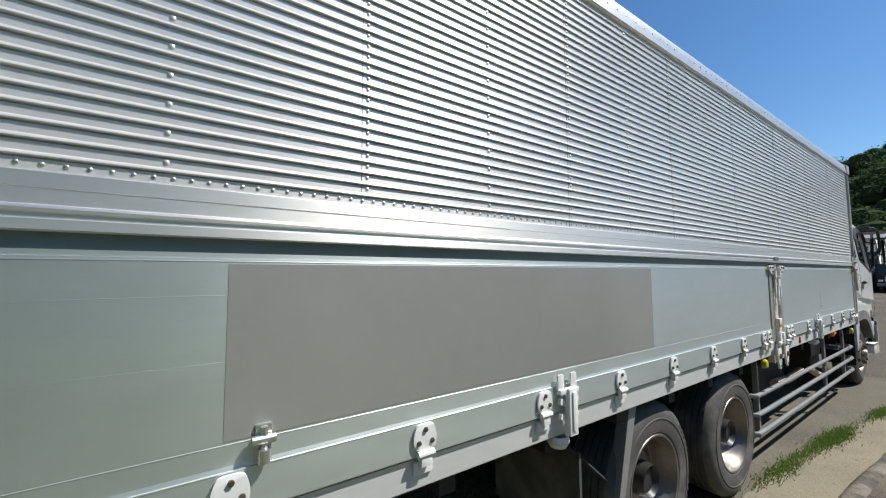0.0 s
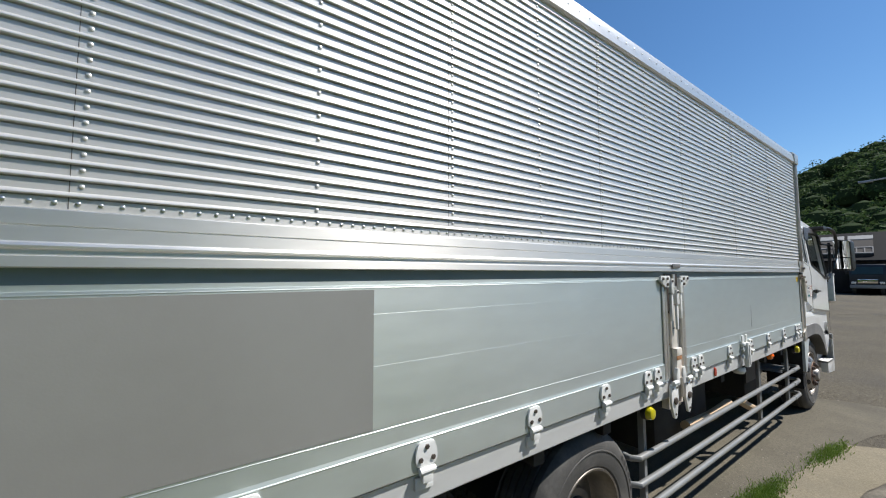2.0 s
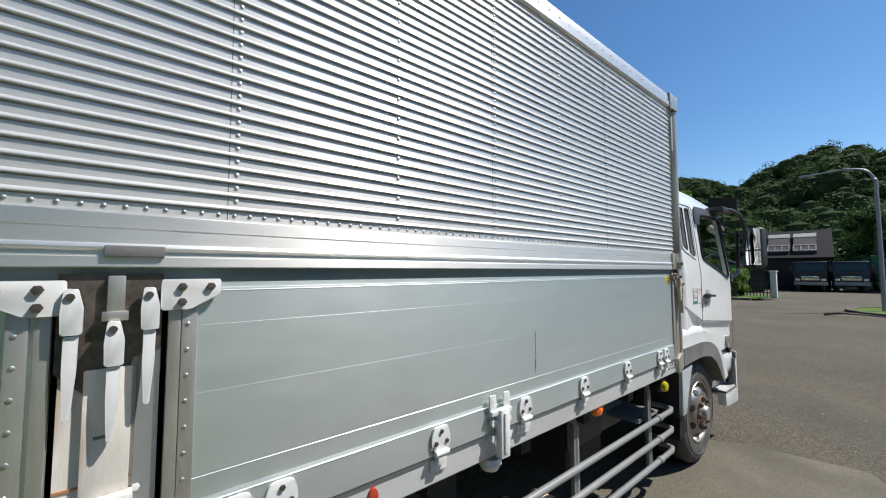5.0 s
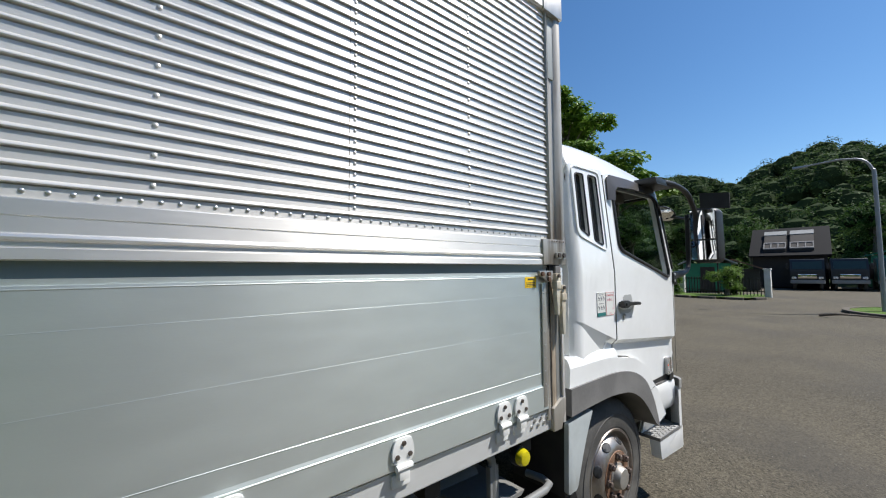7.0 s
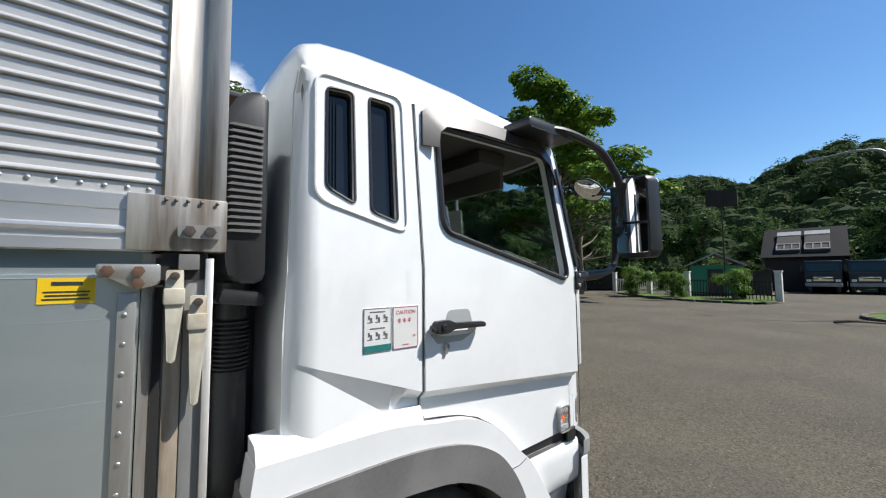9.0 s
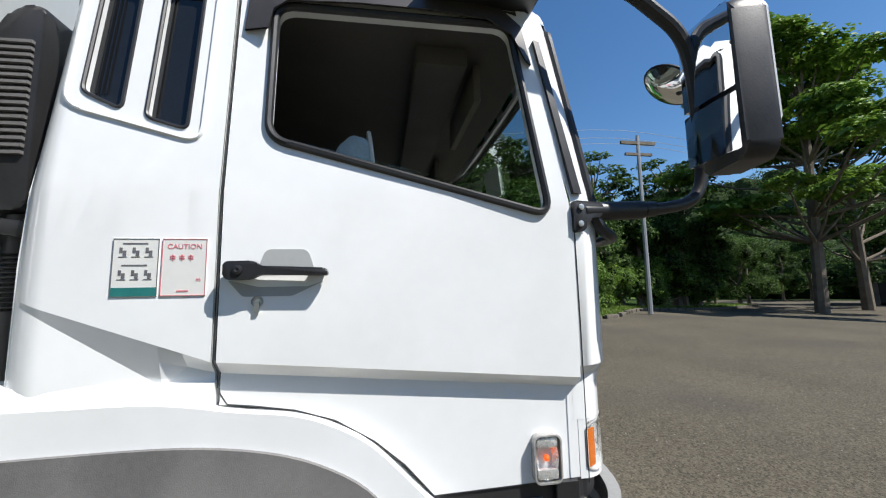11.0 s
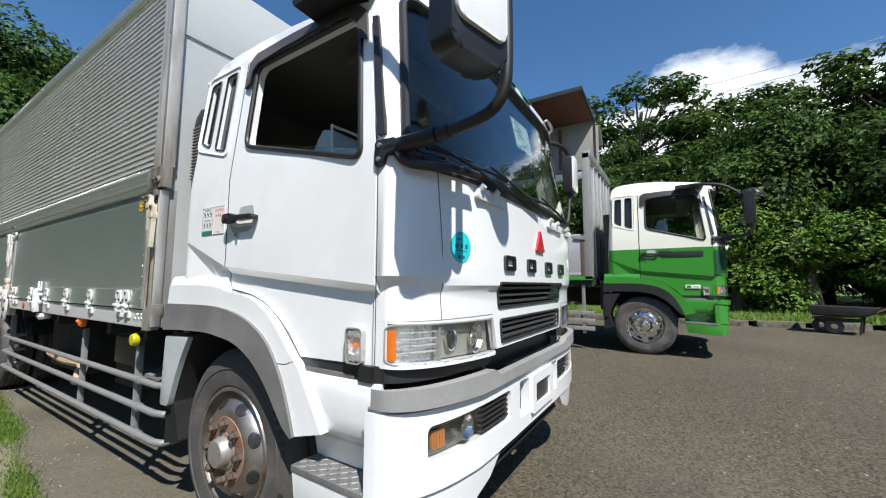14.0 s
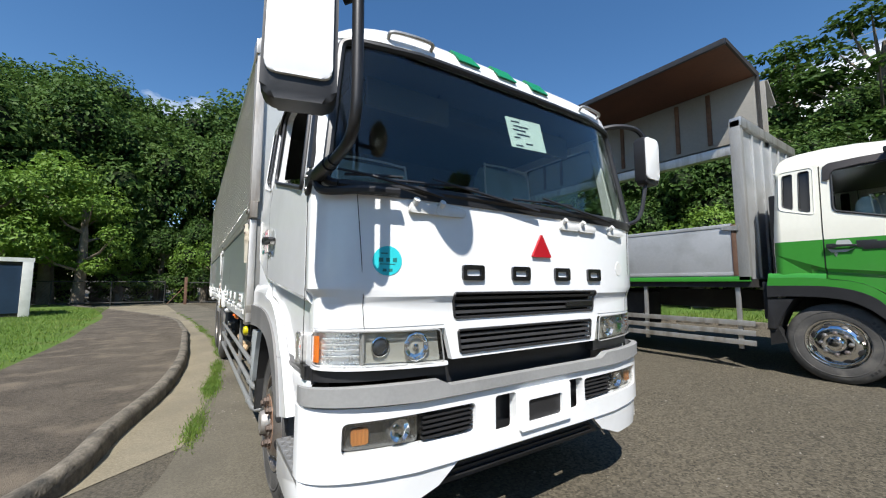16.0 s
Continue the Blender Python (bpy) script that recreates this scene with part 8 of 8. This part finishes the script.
xy = [(x, y) for x, y in xy if y < -2.7 - max(0, -x - 8) * 0.09 and (x < -3.2)]
blades("lawn_grass", xy, 0.07, 0.008, M["grass"], "short mown lawn grass", rng, lambda x, y: 0.128)
xy = []
for k in range(16000):
    i = int(rng.integers(0, len(fine) - 1))
    t = rng.uniform()
    x, y = fine[i][0] + (fine[i + 1][0] - fine[i][0]) * t, fine[i][1] + (fine[i + 1][1] - fine[i][1]) * t
    xy.append((x, y + 0.15 + abs(rng.normal()) * 1.4))
blades("verge_grass", xy, 0.13, 0.012, M["grass"], "tall grass on the verge", rng, lambda x, y: ground_z(x, y) + 0.13)
# ---- far things ----
def wheelbarrow(x, y, rz):
    b = tagged(empty("wheelbarrow", (x, y, ground_z(x, y)), rz), "old dark steel wheelbarrow parked on the asphalt", "wheelbarrow")
    part("tray", prism(B(), [(-0.45, 0.42), (0.42, 0.40), (0.50, 0.62), (-0.62, 0.60)], "y", -0.30, 0.30, 0.02), M["fence_dark"], b)
    for s in (-0.24, 0.24):
        part("handle", tube(B(), [(0.45, s * 0.6, 0.34), (-0.4, s, 0.42), (-0.95, s * 1.1, 0.72)], 0.022, 6), M["rust"], b)
        part("leg", tube(B(), [(-0.35, s, 0.42), (-0.30, s * 1.1, 0.02)], 0.022, 6), M["fence_dark"], b)
        part("wheel", lathe(B(), [(0.06, 0.04), (0.15, 0.04), (0.16, 0.0), (0.15, -0.04), (0.06, -0.04)], 16, Matrix.Translation((0.35 if s < 0 else 0.10, s * 0.6, 0.16)) @ FACE_OUT), M["rubber"], b)
    part("brace", box(B(), -0.3, 0.4, -0.2, 0.2, 0.28, 0.33), M["fence_dark"], b)


wheelbarrow(5.95, 11.0, 160)


def fence(name, x0, y0, x1, y1, h, n, material, z=0.13, w=0.05, mid=(0.25, 0.9)):
    f = tagged(empty(name, (x0, y0, z), math.degrees(math.atan2(y1 - y0, x1 - x0))), "", "fence", "fences")
    L = math.hypot(x1 - x0, y1 - y0)
    post0 = part("picket", box(B(), -w / 2, w / 2, -0.012, 0.012, 0.03, h, 0.004), material, f)
    for k in range(1, n + 1):
        share(post0, "picket", f, Matrix.Translation((L * k / n, 0, 0)))
    for t in mid:
        part("rail", box(B(), 0, L, -0.022, 0.022, h * t - 0.03, h * t + 0.03), material, f)
    return f


tagged(fence("picket_fence", 29.6, 4.2, 31.0, 9.2, 1.25, 26, M["fence_dark"]), "dark iron picket fence on the island")
tagged(fence("picket_fence", 31.0, 9.4, 34.6, 16.5, 1.2, 34, M["fence_white"]), "low white picket fence on the island")
for x, y in ((29.5, 4.0), (31.0, 9.3), (32.6, 12.6), (34.7, 16.6)):
    p = tagged(part("gate_post", box(B(), x - 0.16, x + 0.16, y - 0.16, y + 0.16, 0.1, 1.85, 0.02), M["fence_white"]), "white painted concrete gate post", "post", "gate posts")
    part("cap", box(B(), x - 0.20, x + 0.20, y - 0.20, y + 0.20, 1.85, 1.93, 0.02), M["fence_white"], p)


def hut(name, x, y, rz, w, d, h, roof_h, wall_m, roof_m, label):
    b = tagged(empty(name, (x, y, 0.1), rz), label, "hut")
    part("wall", box(B(), -w / 2, w / 2, -d / 2, d / 2, 0, h), wall_m, b)
    part("roof", prism(B(), [(-d / 2 - 0.4, h - 0.1), (0, h + roof_h), (d / 2 + 0.4, h - 0.1), (d / 2 + 0.4, h + 0.02), (0, h + roof_h + 0.12), (-d / 2 - 0.4, h + 0.02)], "x", -w / 2 - 0.3, w / 2 + 0.3), roof_m, b)
    part("door", box(B(), -w / 2 - 0.03, -w / 2, -0.5, 0.5, 0, min(2.0, h - 0.2)), M["hut_dark"], b)
    return b


hut("green_hut", 37.0, 9.4, 20, 3.0, 3.2, 2.3, 0.9, M["hut_green"], M["roof_grey"], "small green hut with a grey metal roof")
hut("low_shed", 40.5, 8.2, 10, 3.0, 3.6, 1.8, 0.8, M["hut_dark"], M["rust"], "low shed with a rusty red roof")
hut("far_shed", 41, 21.0, 30, 4.0, 6.0, 2.0, 0.6, M["hut_dark"], M["roof_grey"], "dark long shed behind the fence")
# made-up barn shape in place of two raised tipper bodies
dk = hut("tipper_standin", 52.0, 5.8, 95, 5.4, 8.2, 3.1, 2.9, M["hut_dark"], M["black_roof"], "dark barn-shaped block standing in for two raised tipper bodies")
for dx in (-0.98, 1.02):
    z_at = lambda y: 6.12 - 3.02 * y / 4.5  # noqa: E731
    def slope(y0, y1, lo, hi, xa, xb):
        return prism(B(), [(y0, z_at(y0) + hi), (y1, z_at(y1) + hi), (y1, z_at(y1) + lo), (y0, z_at(y0) + lo)], "x", xa, xb)
    pane = part("tipper_panel", slope(1.1, 3.9, -0.05, 0.25, dx - 0.86, dx + 0.86), M["hut_dark"], dk, "dark sloped panel with a pale top strip")
    part("top_strip", slope(1.05, 1.65, 0.20, 0.34, dx - 0.88, dx + 0.88), M["bumper_grey"], pane)
    part("glass", slope(1.66, 2.85, 0.24, 0.27, dx - 0.80, dx + 0.80), M["hut_dark"], pane)
    for y in (2.9, 3.75):
        part("panel_bar", slope(y, y + 0.12, 0.24, 0.33, dx - 0.86, dx + 0.86), M["plastic_grey"], pane)
    for k in range(4):
        part("panel_bar", slope(3.02, 3.75, 0.24, 0.32, dx - 0.86 + 0.545 * k, dx - 0.77 + 0.545 * k), M["plastic_grey"], pane)


def parked_lorry(x, y, rz, paint, label):
    b = tagged(empty("parked_truck", (x, y, 0.05), rz), label, "truck", "parked trucks")
    part("cab_body", prism(B(), soften([(-1.6, 0.7), (-1.6, 2.6), (-0.2, 2.7), (0.05, 1.75), (0.15, 0.7)], 0.08), "y", -1.1, 1.1, 0.05), paint, b)
    part("windscreen", prism(B(), [(-0.13, 2.45), (-0.11, 2.47), (0.08, 1.82), (0.06, 1.80)], "y", -0.95, 0.95), M["screen"], b)
    part("bumper", box(B(), 0.05, 0.25, -1.1, 1.1, 0.55, 0.85, 0.04), M["bumper_grey"], b)
    part("grille", box(B(), 0.13, 0.17, -0.6, 0.6, 1.0, 1.35, 0.02), M["chrome"], b)
    for s in (-0.85, 0.85):
        part("headlamp", box(B(), 0.14, 0.2, s - 0.15, s + 0.15, 0.95, 1.15, 0.03), M["reflector"], b)
        for wx in (-0.7, -3.6):
            part("wheel", lathe(B(), [(0.0, 0.12), (0.3, 0.12), (0.46, 0.10), (0.5, 0.0), (0.46, -0.12), (0, -0.12)], 20, Matrix.Translation((wx, s, 0.48)) @ FACE_OUT), M["rubber"], b)
        part("wing_mirror", box(B(), -0.1, 0.0, s * 1.5 - 0.08, s * 1.5 + 0.08, 1.8, 2.3, 0.03), M["black"], b)
    part("cargo_bed", box(B(), -5.6, -1.75, -1.15, 1.15, 0.9, 2.2, 0.04), M["hut_dark"], b)
    return b


parked_lorry(44.0, 3.75, 186, M["suv_paint"], "dark parked tipper lorry seen from the front")
parked_lorry(45.0, 1.25, 188, M["suv_paint"], "black parked lorry with a chrome grille")
parked_lorry(45.5, -1.35, 188, M["teal_paint"], "dark teal parked lorry seen from the front")
hut("green_shed", 54.0, -2.6, 5, 5.0, 6.0, 3.0, 0.9, M["hut_green"], M["hut_green"], "green shed behind the parked lorries")

# sign on a pole, street lamp, utility pole
s = tagged(empty("signboard", (30.6, 6.9, 0.1)), "dark signboard on a thin pole", "sign")
part("pole", tube(B(), [(0, 0, 0), (0, 0, 6.3)], 0.05, 8), M["fence_dark"], s)
part("board", prism(B(), [(-0.9, 6.1), (-0.9, 7.2), (0.9, 7.45), (0.9, 6.3)], "x", -0.05, 0.05), M["hut_dark"], s)
s = tagged(empty("street_lamp", (22.6, -0.85, 0.08)), "grey street lamp with a long curved arm", "lamp")
part("pole", tube(B(), curve_pts([(0, 0, 0), (0, 0, 5.4), (0, 0.06, 6.1), (0, 0.35, 6.55), (0, 1.0, 6.70)], 6), 0.082, 10, 0.042), M["roof_grey"], s)
part("arm", tube(B(), [(0, 1.0, 6.70), (0, 2.1, 6.64)], 0.042, 8, 0.036), M["roof_grey"], s)
part("lamp_head", prism(B(), soften([(-0.10, 0.0), (0.10, 0.0), (0.07, 0.10), (-0.07, 0.10)], 0.02), "y", 2.05, 2.55), M["roof_grey"], s).location.z = 6.58
s = tagged(empty("utility_pole", (13.5, 14.6, 0.4)), "grey wooden utility pole with crossarms", "pole")
part("pole", tube(B(), [(0, 0, 0), (0, 0, 8.5)], 0.11, 8, 0.08), M["roof_grey"], s)
part("crossarm", box(B(), -0.9, 0.9, -0.06, 0.06, 8.05, 8.2), M["bark"], s)
part("crossarm", box(B(), -0.7, 0.7, -0.06, 0.06, 7.5, 7.62), M["bark"], s)
for k, (ya, za) in enumerate(((20.5, 11.2), (20.6, 11.7), (20.7, 12.4))):
    pts = [(-60 + 10 * j, ya + 4 + 0.06 * (j - 7) ** 2, za + 1.6 - 1.2 * math.sin(math.pi * ((j * 10) % 40) / 40)) for j in range(15)]
    tagged(part("power_line", tube(B(), curve_pts(pts, 4), 0.016, 4), M["roof_grey"]), "thin overhead power line", "cable", "power lines")

# fence, gate and shed at the end of the walkway
g = tagged(empty("yard_gate", (-25.2, 0, 0.12)), "dark iron pipe fence with wire mesh", "fence")
for y in (-12.0, -9.5, -6.9, -4.4, -1.9):
    part("post", tube(B(), [(0, y, 0), (0, y, 1.36)], 0.035, 8), M["fence_dark"], g)
for z in (0.12, 1.34):
    part("rail", tube(B(), [(0, -12.0, z), (0, -1.9, z)], 0.028, 8), M["fence_dark"], g)
bm = B()
for k in range(60):
    y = -12.0 + 10.1 * k / 60
    tube(bm, [(0, y, 0.12), (0, y + 1.0 if y < -2.9 else y, 1.34)], 0.005, 3)
part("mesh", bm, M["fence_dark"], g)["kind"] = "stuff"
rp = tagged(part("gate_post", box(B(), -25.3, -25.12, -0.92, -0.76, 0.05, 1.75, 0.01), M["rust"]), "rusty steel gate post", "post")
part("stay", tube(B(), [(-25.2, -0.85, 1.2), (-25.2, -1.75, 0.1)], 0.025, 6), M["rust"], rp)
g = tagged(empty("yard_gate", (-25.2, 0, 0.05)), "dark iron gate behind the lorry", "gate")
for z in (0.12, 1.36):
    part("rail", tube(B(), [(0, -0.7, z), (0, 6.0, z)], 0.028, 8), M["fence_dark"], g)
for k in range(30):
    y = -0.6 + 0.22 * k
    part("bar", tube(B(), [(0, y, 0.12), (0, y, 1.36)], 0.008, 5), M["fence_dark"], g)
sh = tagged(empty("panel_shed", (-16.2, -7.25, 0.12), 20), "low shed with white posts and dark blue panels", "shed")
for k in range(3):
    part("panel", box(B(), -0.02, 0.02, -1.9 + 1.25 * k, -0.95 + 1.25 * k, 0.15, 1.9), M["shell_blue"], sh)
for k in range(4):
    part("post", box(B(), -0.08, 0.08, -2.2 + 1.25 * k, -1.92 + 1.25 * k, 0, 2.05, 0.01), M["fence_white"], sh)
part("top_beam", box(B(), -0.08, 0.08, -2.2, 1.85, 2.05, 2.2), M["fence_white"], sh)
part("back", box(B(), -2.5, -0.02, -2.2, 1.85, 0.0, 2.1), M["hut_dark"], sh)
bench = tagged(empty("old_bench", (-19.5, -6.8, 0.12), 30), "dark old wooden bench on the lawn", "bench")
for z in (0.42, 0.62, 0.85):
    part("slat", box(B(), -0.6, 0.6, -0.05 - 0.2 * (z > 0.5), 0.05 - 0.2 * (z > 0.5), z, z + 0.06), M["fence_dark"], bench)
for x in (-0.55, 0.55):
    part("leg", tube(B(), [(x, 0.1, 0), (x, -0.25, 0.9)], 0.03, 6), M["fence_dark"], bench)
tagged(part("branch_debris", tube(B(), curve_pts([(19.5, 0.8, 0.06), (19.2, 0.2, 0.16), (19.6, -0.6, 0.10), (19.3, -1.6, 0.05)], 4), 0.06, 6, 0.02), M["bark"]), "fallen branch on the asphalt", "branch")
